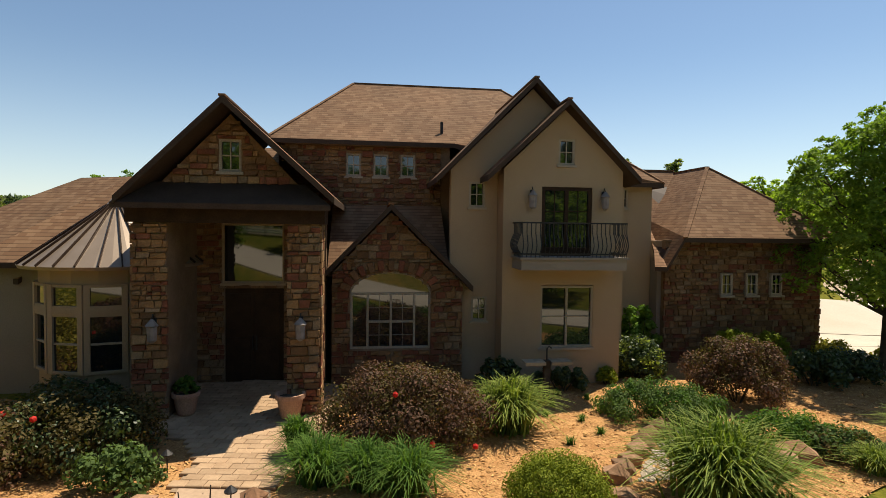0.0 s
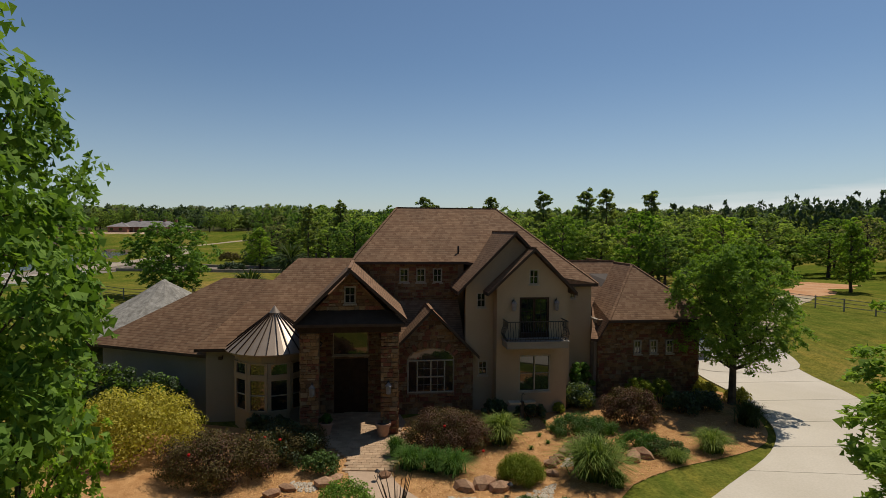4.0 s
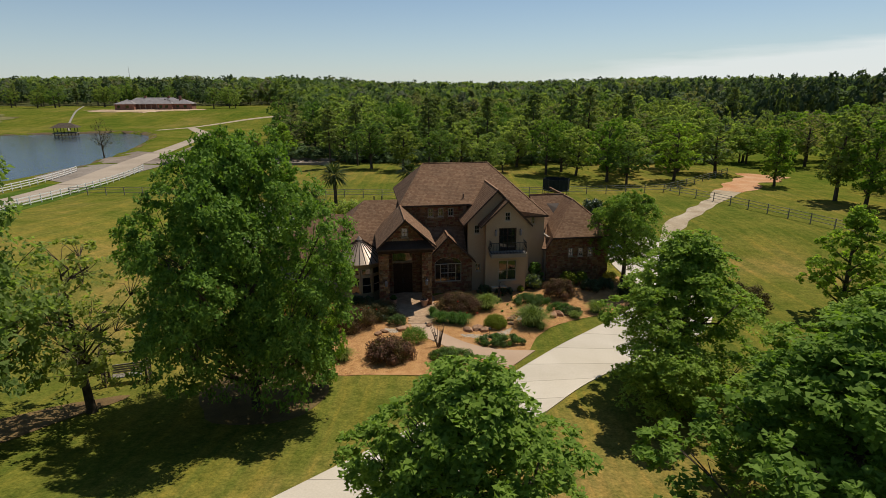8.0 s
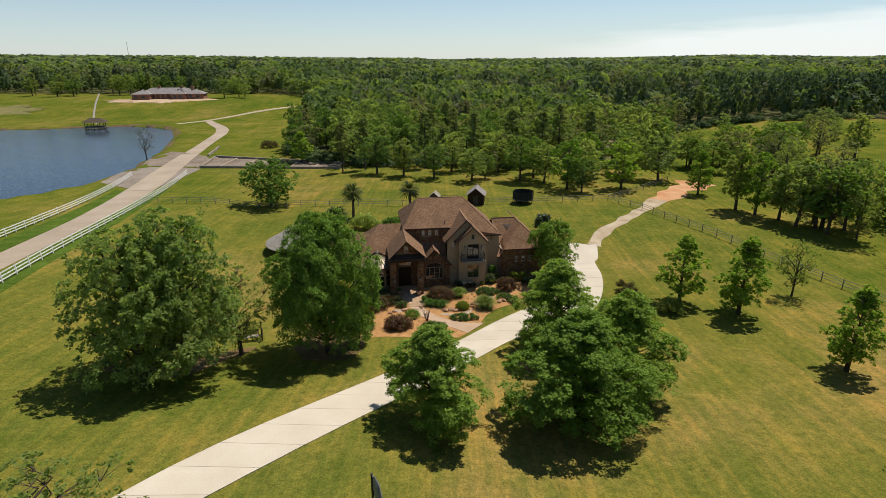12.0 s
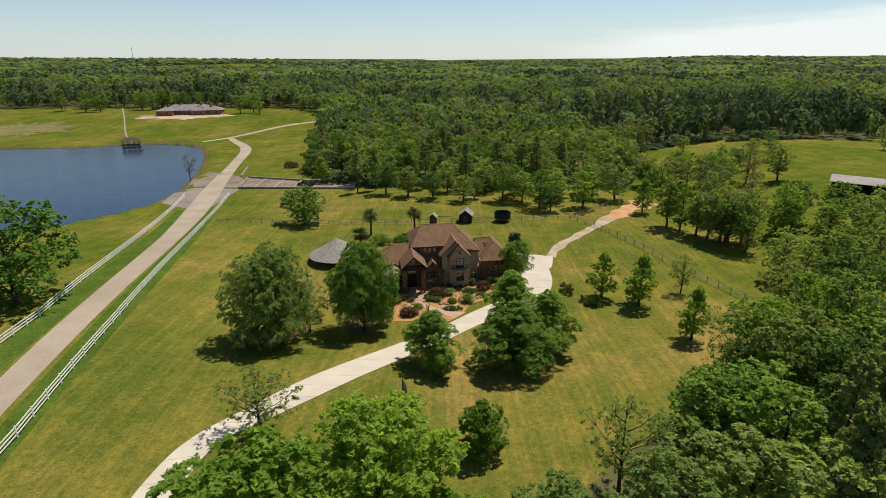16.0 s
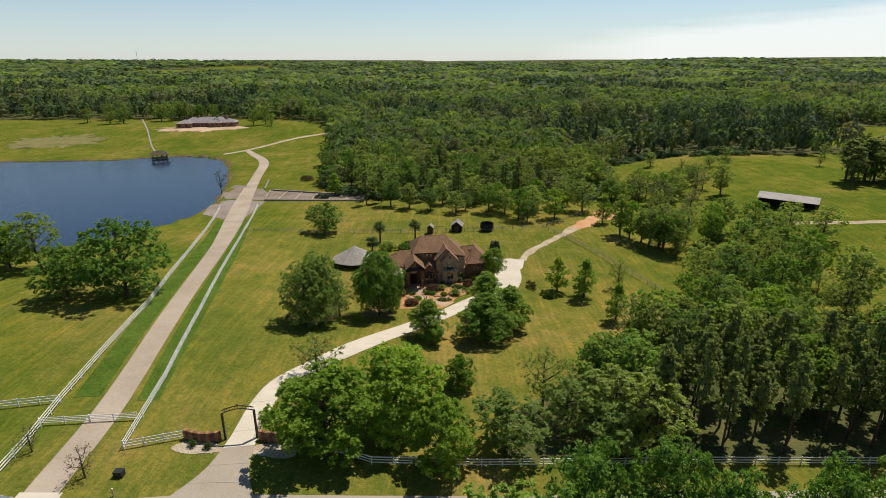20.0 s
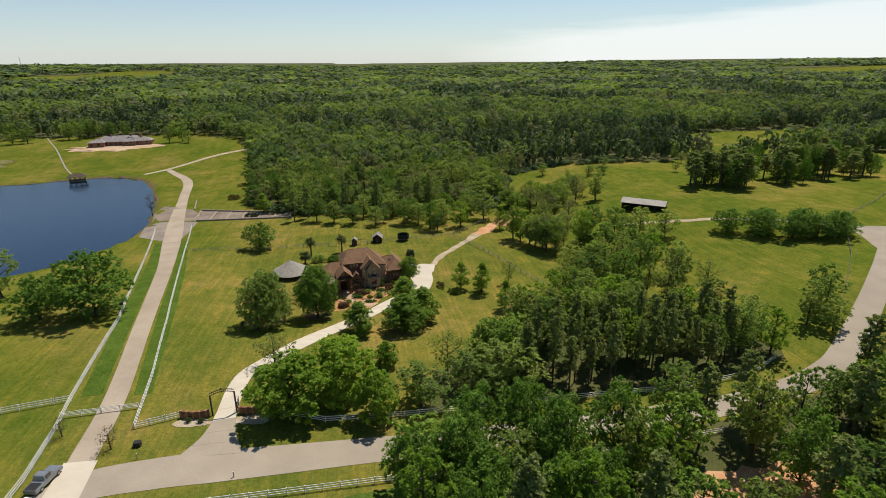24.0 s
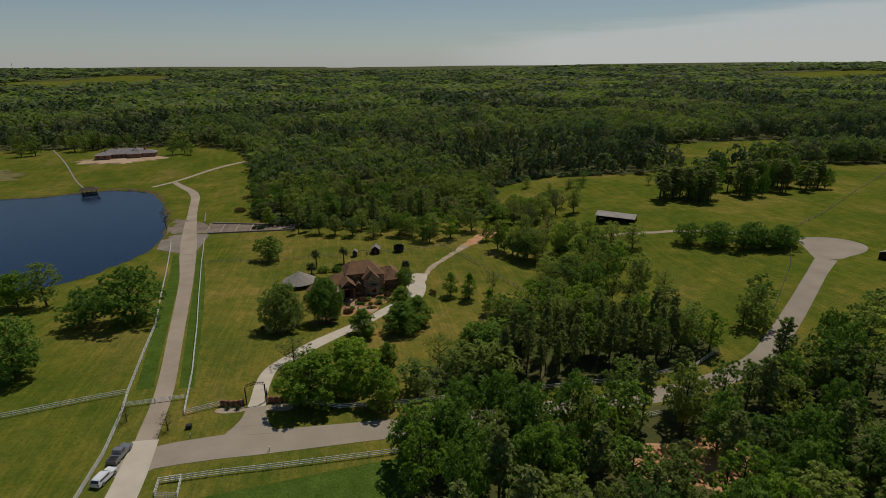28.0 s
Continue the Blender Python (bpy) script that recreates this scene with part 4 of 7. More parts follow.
# balcony
balc = part("balcony", boxbm(1.66, FGV - 0.95, 3.36, 4.6, FGV, 3.64), M_STUCCO2, house, "shallow balcony with a bowed black iron railing")
part("balcony_lip", boxbm(1.61, FGV - 1.0, 3.64, 4.65, FGV, 3.7), M_STUCCO2, balc)
BV, RB0, RB1 = FGV - 0.93, 1.68, 4.58
bm = bmesh.new()
for z in (3.79, 4.62):
    beam(bm, (RB0, BV, z), (RB1, BV, z), 0.04)
    beam(bm, (RB0, BV, z), (RB0, FGV, z), 0.04)
    beam(bm, (RB1, BV, z), (RB1, FGV, z), 0.04)
part("railing", bm, M_IRON, balc)


def baluster(x, y, dx, dy):
    bm = bmesh.new()
    pr = [(0, 3.7), (0, 3.79), (0.08, 3.9), (0.12, 4.02), (0.07, 4.19), (0.0, 4.34), (0.0, 4.62)]
    tube(bm, [(x + dx * o, y + dy * o, z) for o, z in pr], 0.013, 5)
    part("baluster", bm, M_IRON, balc)


for k in range(25):
    baluster(RB0 + (RB1 - RB0) * k / 24, BV, 0, -1)
for k in range(1, 8):
    baluster(RB0, BV + 0.93 * k / 8, -1, 0)
    baluster(RB1, BV + 0.93 * k / 8, 1, 0)
# wall lanterns by the french doors and piers


def wall_lantern(u, v, z, s=1.0):
    th = part("wall_lantern", boxbm(u - 0.04 * s, v - 0.03, z - 0.05, u + 0.04 * s, v, z + 0.2 * s), M_IRON, house, "dark iron wall lantern")
    bm = bmesh.new()
    lathe(bm, [(0.03 * s, 0.0), (0.085 * s, 0.05 * s), (0.095 * s, 0.3 * s), (0.12 * s, 0.32 * s), (0.02 * s, 0.44 * s)], 8, Matrix.Translation((u, v - 0.13 * s, z - 0.25 * s)))
    part("lamp_glass", bm, M_GREYROOF, th)
    bm = bmesh.new()
    tube(bm, [(u, v, z + 0.15 * s), (u, v - 0.08 * s, z + 0.27 * s), (u, v - 0.13 * s, z + 0.19 * s)], 0.012 * s, 5)
    part("bracket", bm, M_IRON, th)


wall_lantern(2.18, FGV, 5.3, 1.2)
wall_lantern(4.29, FGV, 5.3, 1.2)
wall_lantern(PU0 + 0.5, PV - 0.03, 2.15, 1.2)
wall_lantern(PU1 - 0.42, PV - 0.03, 2.15, 1.2)

# right-hand stucco body and main roof
wall_front("east_body_wall", 4.88, 7.28, 0, [(4.88, 6.05), (7.28, 6.05)], 18.0, M_STUCCO, [(6.05, 6.42, 5.2, 5.87)])
window_unit(6.05, 6.42, 5.2, 5.87, 18.0, 2, 2)
part("east_body_side", boxbm(7.03, 18.25, 0, 7.28, 26.9, 6.05), M_STUCCO, house)
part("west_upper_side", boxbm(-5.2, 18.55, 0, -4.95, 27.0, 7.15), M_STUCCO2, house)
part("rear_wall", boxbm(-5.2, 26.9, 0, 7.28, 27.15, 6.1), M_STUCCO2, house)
RLx, RRx, RV, RZ = -3.0, 3.02, 22.6, 10.17
roof_slab("main_roof_front", [(RLx, RV, RZ), (RRx, RV, RZ), (0.4, 17.95, 7.2), (-5.55, 17.95, 7.2)][::-1])
roof_slab("main_roof_west", [(RLx, RV, RZ), (-5.55, 17.95, 7.2), (-5.55, 27.3, 7.2)])
roof_slab("main_roof_back", [(RLx, RV, RZ), (-5.55, 27.3, 7.2), (7.5, 27.3, 6.05), (RRx, RV, RZ)])
roof_slab("main_roof_east", [(RRx, RV, RZ), (7.5, 27.3, 6.05), (7.5, 17.6, 6.05)])
roof_slab("main_roof_southeast", [(RRx, RV, RZ), (7.5, 17.6, 6.05), (4.6, 17.6, 6.05), (0.4, 17.95, 7.2)])
bm = bmesh.new()
for a, b in (((RLx, RV, RZ), (RRx, RV, RZ)), ((RLx, RV, RZ), (-5.55, 17.95, 7.2)), ((RRx, RV, RZ), (7.5, 17.6, 6.05)), ((PAX, ev, 7.25), (PAX, rv, 7.25)), ((SGX, SGV - 0.35, 5.1), (SGX, 17.6, 5.1)), ((BGX, BGV - 0.4, 8.8), (BGX, 21.0, 8.8)), ((FGX, FGV - 0.4, 8.05), (FGX, 19.0, 8.05))):
    bm = bmesh.new()
    cap_line(bm, a, b)
    part("ridge_cap", bm, M_SHINGLE, house)

# garage wing
GE = 13.2
part("garage_return", boxbm(7.3, 17.56, 0, 7.5, 18.0, 3.4), M_STUCCO2, house)
wall_front("garage_wall", 7.45, GE, 0, [(7.45, 4.15), (GE, 4.15)], 17.3, M_MORTAR)
gw = [(9.38 + 0.915 * k, 9.8 + 0.915 * k, 2.31, 3.04) for k in range(3)]
stone_face(7.4, GE, 0.0, [(7.4, 4.15), (GE, 4.15)], 17.27, gw, key=12)
for o in gw:
    window_unit(*o, 17.14, 2, 2)
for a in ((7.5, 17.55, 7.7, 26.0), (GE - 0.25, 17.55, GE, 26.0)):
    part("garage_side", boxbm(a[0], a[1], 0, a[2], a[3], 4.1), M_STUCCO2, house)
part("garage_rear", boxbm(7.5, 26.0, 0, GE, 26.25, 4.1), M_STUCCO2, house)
GX, GV0, GZ, GEV, GEX = 10.6, 20.0, 6.93, 16.6, 13.65
roof_slab("garage_roof_front", [(GX, GV0, GZ), (7.7, GEV, 4.24), (GEX, GEV, 4.24)])
roof_slab("garage_roof_west", [(GX, GV0, GZ), (GX, 22.4, GZ), (8.35, 20.4, 4.9), (7.7, GEV, 4.24)])
roof_slab("garage_roof_corner", [(8.35, 20.4, 4.9), (7.2, 17.6, 3.75), (6.72, GEV + 0.05, 3.3), (7.05, GEV - 0.1, 3.3), (7.7, GEV, 4.24)])
roof_slab("garage_roof_east", [(GX, GV0, GZ), (GEX, GEV, 4.24), (GEX, 26.6, 4.24), (GX, 26.6, GZ)])
roof_slab("garage_link_roof", [(7.2, 22.4, 7.0), (GX, 22.4, 7.0), (GX, 20.4, 5.6), (8.35, 20.0, 4.9), (7.2, 18.3, 4.1)])
roof_slab("garage_back_roof", [(7.2, 22.4, 7.0), (GX, 22.4, 7.0), (GX, 26.6, 4.2), (7.2, 26.6, 4.2)])
for a, b in (((GX, GV0, GZ), (7.7, GEV, 4.24)), ((GX, GV0, GZ), (GEX, GEV, 4.24)), ((GX, GV0, GZ), (GX, 26.6, GZ)), ((7.2, 22.4, 7.02), (GX, 22.4, 7.02))):
    bm = bmesh.new()
    cap_line(bm, a, b)
    part("ridge_cap", bm, M_SHINGLE, house)

# left wing: lower ridge behind the turret, and a long angled wing
roof_slab("west_roof_front", [(-8.5, 20.7, 7.25), (-12.4, 15.3, 3.45), (-7.4, 15.3, 3.45), (-7.4, 16.6, 4.365), (-5.0, 16.6, 4.365), (-5.0, 20.7, 7.25)])
roof_slab("west_roof_end", [(-8.5, 20.7, 7.25), (-12.4, 15.3, 3.45), (-12.4, 26.0, 3.45)])
roof_slab("west_roof_back", [(-8.5, 20.7, 7.25), (-12.4, 26.0, 3.45), (-5.0, 26.0, 3.45), (-5.0, 20.7, 7.25)])
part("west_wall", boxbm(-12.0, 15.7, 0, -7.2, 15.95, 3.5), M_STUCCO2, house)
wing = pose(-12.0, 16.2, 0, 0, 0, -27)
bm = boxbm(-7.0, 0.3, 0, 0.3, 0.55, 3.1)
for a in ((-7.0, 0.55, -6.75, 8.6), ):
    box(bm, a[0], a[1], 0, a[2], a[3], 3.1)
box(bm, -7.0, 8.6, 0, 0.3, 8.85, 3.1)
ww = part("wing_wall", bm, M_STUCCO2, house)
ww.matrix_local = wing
for pts in (([(-3.0, 4.5, 6.1), (0.9, 4.5, 6.1), (0.9, -0.2, 3.0), (-7.4, -0.2, 3.0)]), ([(-3.0, 4.5, 6.1), (-7.4, -0.2, 3.0), (-7.4, 9.2, 3.0)]), ([(0.9, 4.5, 6.1), (-3.0, 4.5, 6.1), (-7.4, 9.2, 3.0), (0.9, 9.2, 3.0)])):
    r = roof_slab("wing_roof", [tuple(wing @ Vector(p)) for p in pts])
# turret: half-round bay with a standing-seam bronze cone
TU, TV, TR = -9.0, 15.9, 1.75
NB = 6
bm = bmesh.new()
lathe(bm, [(TR, 0.0), (TR, 0.85)], 18, Matrix.Translation((TU, TV, 0)))
tur = part("turret", bm, M_STUCCO, house, "round bay with tall windows under a bronze cone")
bm = bmesh.new()
lathe(bm, [(TR, 3.0), (TR, 3.5)], 18, Matrix.Translation((TU, TV, 0)))
part("upper_band", bm, M_STUCCO, tur)
for k in range(NB):
    an = radians(180 + 180 * (k + 0.5) / NB)
    wd = 2 * TR * math.tan(radians(15)) - 0.02
    m = Matrix.Translation((TU + TR * math.cos(an) * 0.985, TV + TR * math.sin(an) * 0.985, 0)) @ Matrix.Rotation(an + math.pi / 2, 4, "Z")
    for z0, z1 in ((0.85, 2.3), (2.42, 3.0)):
        bm = bmesh.new()
        for a in ((-wd / 2, -0.06, z0, -wd / 2 + 0.13, 0.06, z1), (wd / 2 - 0.13, -0.06, z0, wd / 2, 0.06, z1), (-wd / 2 + 0.13, -0.05, z0, wd / 2 - 0.13, 0.05, z0 + 0.07), (-wd / 2 + 0.13, -0.05, z1 - 0.07, wd / 2 - 0.13, 0.05, z1)):
            box(bm, *a)
        w = part("bay_window", bm, M_STUCCO, tur)
        w.matrix_local = m
        part("pane", boxbm(-wd / 2 + 0.13, 0.0, z0 + 0.07, wd / 2 - 0.13, 0.01, z1 - 0.07), M_GLASS, w)
        if z0 < 1:
            part("glazing_bar", boxbm(-wd / 2 + 0.13, -0.03, 1.55, wd / 2 - 0.13, -0.001, 1.6), M_FRAME, w)
    bm = boxbm(-wd / 2, -0.06, 2.3, wd / 2, 0.06, 2.42)
    part("transom", bm, M_STUCCO, tur).matrix_local = m
part("bay_core", boxbm(TU - 1.2, TV - 0.3, 0.1, TU + 1.2, TV + 0.1, 3.4), M_DKWOOD, tur)
bm = bmesh.new()
lathe(bm, [(2.14, 3.36), (2.17, 3.44), (0.24, 4.92), (0.24, 4.97), (0.02, 5.28)], 36, Matrix.Translation((TU, TV, 0)))
cone = part("cone_roof", bm, M_COPPER, house, "standing-seam bronze cone roof")
for k in range(28):
    an = 2 * math.pi * k / 28
    bm = bmesh.new()
    beam(bm, (TU + 2.17 * math.cos(an), TV + 2.17 * math.sin(an), 3.45), (TU + 0.24 * math.cos(an), TV + 0.24 * math.sin(an), 4.94), 0.03, 0.08)
    part("seam", bm, M_DKWOOD, cone)
# vent pipes on the roof
for u, v, z in ((0.05, 18.6, 7.6), (-6.9, 21.2, 7.1), (-7.6, 21.2, 7.1)):
    bm = bmesh.new()
    tube(bm, [(u, v, z - 0.2), (u, v, z + 0.4)], 0.05, 8)
    part("vent_pipe", bm, M_IRON, house)

# ---- trees ----
def leaf_quads(rng, centres, radii, per, size, flat=0.75, stretch=1.5, outward=0.5, tri=False):
    """Small rhombic leaves scattered through clumps. Returns vertices and faces."""
    n = len(centres) * per
    c = np.repeat(np.array(centres, float), per, axis=0)
    r = np.repeat(np.array(radii, float), per)
    d = rng.normal(size=(n, 3))
    d /= np.linalg.norm(d, axis=1)[:, None]
    dist = rng.random(n) ** 0.45
    p = c + d * (r * dist)[:, None] * np.array([1, 1, flat])
    nrm = rng.normal(size=(n, 3)) * 0.85 + d * (outward + 0.2) + np.array([0, 0, 0.4])
    nrm /= np.linalg.norm(nrm, axis=1)[:, None]
    a = np.cross(nrm, rng.normal(size=(n, 3)))
    a /= np.linalg.norm(a, axis=1)[:, None]
    b = np.cross(nrm, a)
    s = size * rng.uniform(0.6, 1.35, n)[:, None]
    if tri:
        return np.stack([p - a * s * stretch * 0.5, p + b * s * 0.85 + a * s * 0.15, p + a * s * stretch * 0.5], axis=1).reshape(-1, 3)
    v = np.stack([p - a * s * stretch * 0.5, p + b * s * 0.42 + a * s * 0.1, p + a * s * stretch * 0.5, p - b * s * 0.42 - a * s * 0.05], axis=1).reshape(-1, 3)
    return v


def quads_mesh(name, v, material, k=4):
    nq = len(v) // k
    me = bpy.data.meshes.new(name)
    me.vertices.add(len(v))
    me.vertices.foreach_set("co", v.astype(np.float32).ravel())
    me.loops.add(nq * k)
    me.loops.foreach_set("vertex_index", np.arange(nq * k, dtype=np.int32))
    me.polygons.add(nq)
    me.polygons.foreach_set("loop_start", np.arange(0, nq * k, k, dtype=np.int32))
    me.materials.append(material)
    me.update(calc_edges=True)
    return me


def sprays(rng, centres, radii, lean, per, size, flat=0.5, wild=0.62):
    """Leaves gathered in small flat sprays that face up and outward: one spray per centre."""
    n = len(centres) * per
    c = np.repeat(np.asarray(centres, float), per, axis=0)
    r = np.repeat(np.asarray(radii, float), per)
    up = np.repeat(np.asarray(lean, float), per, axis=0)
    d = rng.normal(size=(n, 3))
    d /= np.linalg.norm(d, axis=1)[:, None]
    off = d * (r * rng.random(n) ** 0.5)[:, None]
    off -= up * (np.sum(off * up, axis=1) * (1 - flat))[:, None]
    p = c + off
    nrm = rng.normal(size=(n, 3)) * wild + up
    nrm /= np.linalg.norm(nrm, axis=1)[:, None]
    a = np.cross(nrm, rng.normal(size=(n, 3)))
    a /= np.linalg.norm(a, axis=1)[:, None]
    b = np.cross(nrm, a)
    s = size * rng.uniform(0.6, 1.35, n)[:, None]
    return np.stack([p - a * s * 0.75, p + b * s * 0.85 + a * s * 0.15, p + a * s * 0.75], axis=1).reshape(-1, 3)


PROFILES = {"broad": ([0, 0.1, 0.3, 0.55, 0.75, 0.9, 1.0], [0.62, 0.9, 1.0, 1.0, 0.86, 0.66, 0.42]),
            "oval": ([0, 0.1, 0.3, 0.5, 0.7, 0.88, 1.0], [0.5, 0.88, 1.0, 0.9, 0.68, 0.4, 0.12]),
            "dome": ([0, 0.1, 0.3, 0.5, 0.7, 0.85, 0.95, 1.0], [0.4, 0.72, 0.95, 1.0, 0.98, 0.84, 0.62, 0.4]),
            "vase": ([0, 0.15, 0.4, 0.65, 0.85, 1.0], [0.35, 0.6, 0.88, 1.0, 0.8, 0.35])}


def grow_tree(seed, kind, leaf, lobes, tufts, per, size, height=10.0, spread=4.0, bole=2.0, label="", profile="oval", twigs=0, fill=0.25):
    """A tree standing at the origin: trunk, limbs to each lobe of the crown, and leaf sprays over every lobe."""
    rng = np.random.default_rng(seed)
    tree = new(kind)
    r0 = height * 0.02
    lean = rng.normal(size=2) * height * 0.012
    top = bole + (height - bole) * 0.8
    bm = bmesh.new()
    trunk_pts = [(0, 0, -0.4), (0, 0, 0.15), (lean[0] * 0.5, lean[1] * 0.5, bole), (lean[0], lean[1], (bole + top) / 2), (lean[0] * 1.4, lean[1] * 1.4, top)]
    tube(bm, trunk_pts, [r0 * 1.6, r0 * 1.15, r0 * 0.9, r0 * 0.55, r0 * 0.12], 8)
    me = bpy.data.meshes.new("trunk")
    bm.to_mesh(me); bm.free(); me.materials.append(M_BARK)
    tr = new("trunk", me); tr.parent = tree
    px_, py_ = PROFILES[profile]
    C, R, U = [], [], []
    bm = bmesh.new()
    for i in range(lobes):
        u = (i + 0.5) / lobes
        an = i * 2.39996 + rng.normal() * 0.4
        lr = spread * rng.uniform(0.24, 0.4) * (1.15 - 0.35 * u)
        reach = max(0.0, spread * float(np.interp(u, px_, py_)) * rng.uniform(0.82, 1.1) - lr * 0.75)
        if i % 4 == 3:
            reach *= 0.45
        z = bole + lr * 0.45 + (height - bole - lr * 1.1) * u
        lc = np.array((reach * math.cos(an), reach * math.sin(an), z))
        s0 = Vector((lean[0] * 0.7, lean[1] * 0.7, min(max(bole * 0.85, z - reach * 0.8 - 0.2), top * 0.95)))
        c = Vector(lc)
        mid = s0.lerp(c, 0.55) + Vector((rng.normal() * 0.03 * height, rng.normal() * 0.03 * height, -0.03 * height * rng.random()))
        tube(bm, [s0, mid, c], [r0 * 0.4, r0 * 0.22, r0 * 0.07], 5)
        d = rng.normal(size=(tufts, 3))
        d[:, 2] = d[:, 2] * 0.85 + 0.22
        d[:, :2] += lc[:2] / spread * 0.5
        d /= np.linalg.norm(d, axis=1)[:, None]
        pos = lc + d * (lr * rng.uniform(0.72, 1.08, tufts))[:, None] * np.array((1, 1, 0.78))
        for k in range(min(twigs, tufts)):
            m2 = c.lerp(Vector(pos[k]), 0.5) + Vector((0, 0, 0.06 * lr))
            tube(bm, [mid.lerp(c, 0.6), m2, Vector(pos[k])], [r0 * 0.1, r0 * 0.06, r0 * 0.02], 4)
        C.append(pos)
        R.append(lr * rng.uniform(0.17, 0.34, tufts))
        U.append(d * 0.55 + np.array((0, 0, 0.75)))
        nf = int(tufts * fill)
        C.append(lc * np.array((0.75, 0.75, 1)) + rng.normal(size=(nf, 3)) * lr * 0.38)
        R.append(np.full(nf, lr * 0.36))
        U.append(rng.normal(size=(nf, 3)) * 0.5 + np.array((0, 0, 0.6)))
    me = bpy.data.meshes.new("branching")
    bm.to_mesh(me); bm.free(); me.materials.append(M_BARK)
    lb = new("branching", me); lb.parent = tree
    U = np.concatenate(U)
    U /= np.linalg.norm(U, axis=1)[:, None]
    v = sprays(rng, np.concatenate(C), np.concatenate(R), U, per, size, 0.5)
    cr = new("crown", quads_mesh("crown", v, leaf, 3)); cr.parent = tree
    tagged(tree, label, "tree")
    return tree


def grow_pine(seed, leaf, height=16.0, spread=2.6, branches=44, per=15, size=0.4):
    rng = np.random.default_rng(seed)
    tree = new("pine_tree")
    bm = bmesh.new()
    r0 = height * 0.012
    tube(bm, [(0, 0, -0.4), (0, 0, height * 0.5), (0, 0, height * 0.97)], [r0 * 1.3, r0, r0 * 0.15], 7)
    me = bpy.data.meshes.new("trunk"); bm.to_mesh(me); bm.free(); me.materials.append(M_BARK)
    t = new("trunk", me); t.parent = tree
    C, R, U = [], [], []
    bm = bmesh.new()
    for i in range(branches):
        f = (i + 0.5) / branches
        z = height * (0.42 + 0.56 * f) + rng.normal() * 0.2
        an = i * 2.39996 + rng.normal() * 0.3
        r = spread * min(1.0, (f + 0.15) * 2.6) * (1 - f) ** 0.42 * rng.uniform(0.5, 1.2) + 0.2
        tip = Vector((r * math.cos(an), r * math.sin(an), z + r * 0.12))
        tube(bm, [(0, 0, min(z - 0.2, height * 0.95)), tip], [r0 * 0.25, r0 * 0.06], 4)
        for k in (0.5, 0.8, 1.02):
            C.append((tip.x * k + rng.normal() * 0.12, tip.y * k + rng.normal() * 0.12, z + r * 0.12 * k + rng.normal() * 0.08))
            R.append((0.32 + 0.34 * (1 - f)) * rng.uniform(0.8, 1.25))
            U.append((math.cos(an) * 0.3, math.sin(an) * 0.3, 0.9))
    me = bpy.data.meshes.new("branching"); bm.to_mesh(me); bm.free(); me.materials.append(M_BARK)
    t = new("branching", me); t.parent = tree
    v = sprays(rng, C, R, U, per, size, 0.6)
    t = new("crown", quads_mesh("crown", v, leaf, 3)); t.parent = tree
    return tagged(tree, "tall straight pine tree with a dark green crown", "tree")


kinds = {}
kinds["bigoak"] = [grow_tree(11, "oak_tree", L_OAK, 52, 34, 50, 0.14, 13, 6.2, 1.3, "large broad oak tree with dense dark green leaves", "broad", 5, 0.14)]
kinds["yard"] = [grow_tree(19 + i, "shade_tree", L_YARD, 38, 26, 42, 0.108, 9, 3.6, 0.6, "rounded shade tree with fresh green leaves", "oval", 3) for i in range(2)]
kinds["court"] = [grow_tree(25, "shade_tree", L_YARD, 36, 26, 38, 0.105, 9, 3.6, 2.3, "shade tree with fresh green leaves at the corner of the garage", "broad", 3)]
kinds["oak"] = [grow_tree(12 + i, "oak_tree", L_OAK, 30, 18, 16, 0.3, 13, 6.2, 1.3, "broad oak tree with dense green leaves", "broad") for i in range(2)]
kinds["round"] = [grow_tree(21 + i, "shade_tree", L_BRIGHT, 30, 20, 22, 0.2, 9, 3.6, 0.8, "rounded shade tree with fresh green leaves", "broad") for i in range(3)]
kinds["syc"] = [grow_tree(31 + i, "sycamore_tree", L_SYC, 44, 22, 28, 0.17, 13, 5.2, 1.4, "tall sycamore tree with pale olive leaves", "broad", 4, 0.2) for i in range(2)]
kinds["slim"] = [grow_tree(41 + i, "young_oak", L_BRIGHT, 30, 16, 22, 0.13, 8, 2.2, 0.9, "young oval oak tree in the lawn", "oval", 2, 0.15) for i in range(2)]
kinds["thin"] = [grow_tree(51 + i, "airy_tree", L_PALE, 24, 10, 14, 0.13, 7, 3.2, 1.3, "thin-leaved spreading tree with bare dark limbs", "vase", 9, 0.0) for i in range(2)]
kinds["wood"] = [grow_tree(61 + i, "woodland_tree", (L_WOOD, L_SYC, L_PALE, L_WOOD)[i], 18, 11, 11, 0.36, 13, 4.4, 2.2, "leafy woodland tree in spring green", ("dome", "broad", "vase", "dome")[i], fill=0.2) for i in range(4)]
kinds["fine"] = [grow_tree(91 + i, "woodland_tree", (L_BRIGHT, L_SYC, L_PALE, L_WOOD, L_YARD)[i], 24, 14, 13, 0.3, 13, 4.4, 1.8 + 0.4 * i, "leafy woodland tree in spring green", ("dome", "broad", "vase", "dome", "broad")[i], 2, 0.2) for i in range(5)]
kinds["budding"] = [grow_tree(131 + i, "woodland_tree", L_GREY, 22, 10, 10, 0.26, 13, 4.0, 2.6, "half-leafed woodland tree with a thin grey-olive crown", "vase", 5, 0.05) for i in range(2)]
kinds["pine"] = [grow_pine(71 + i, L_PINE) for i in range(2)]
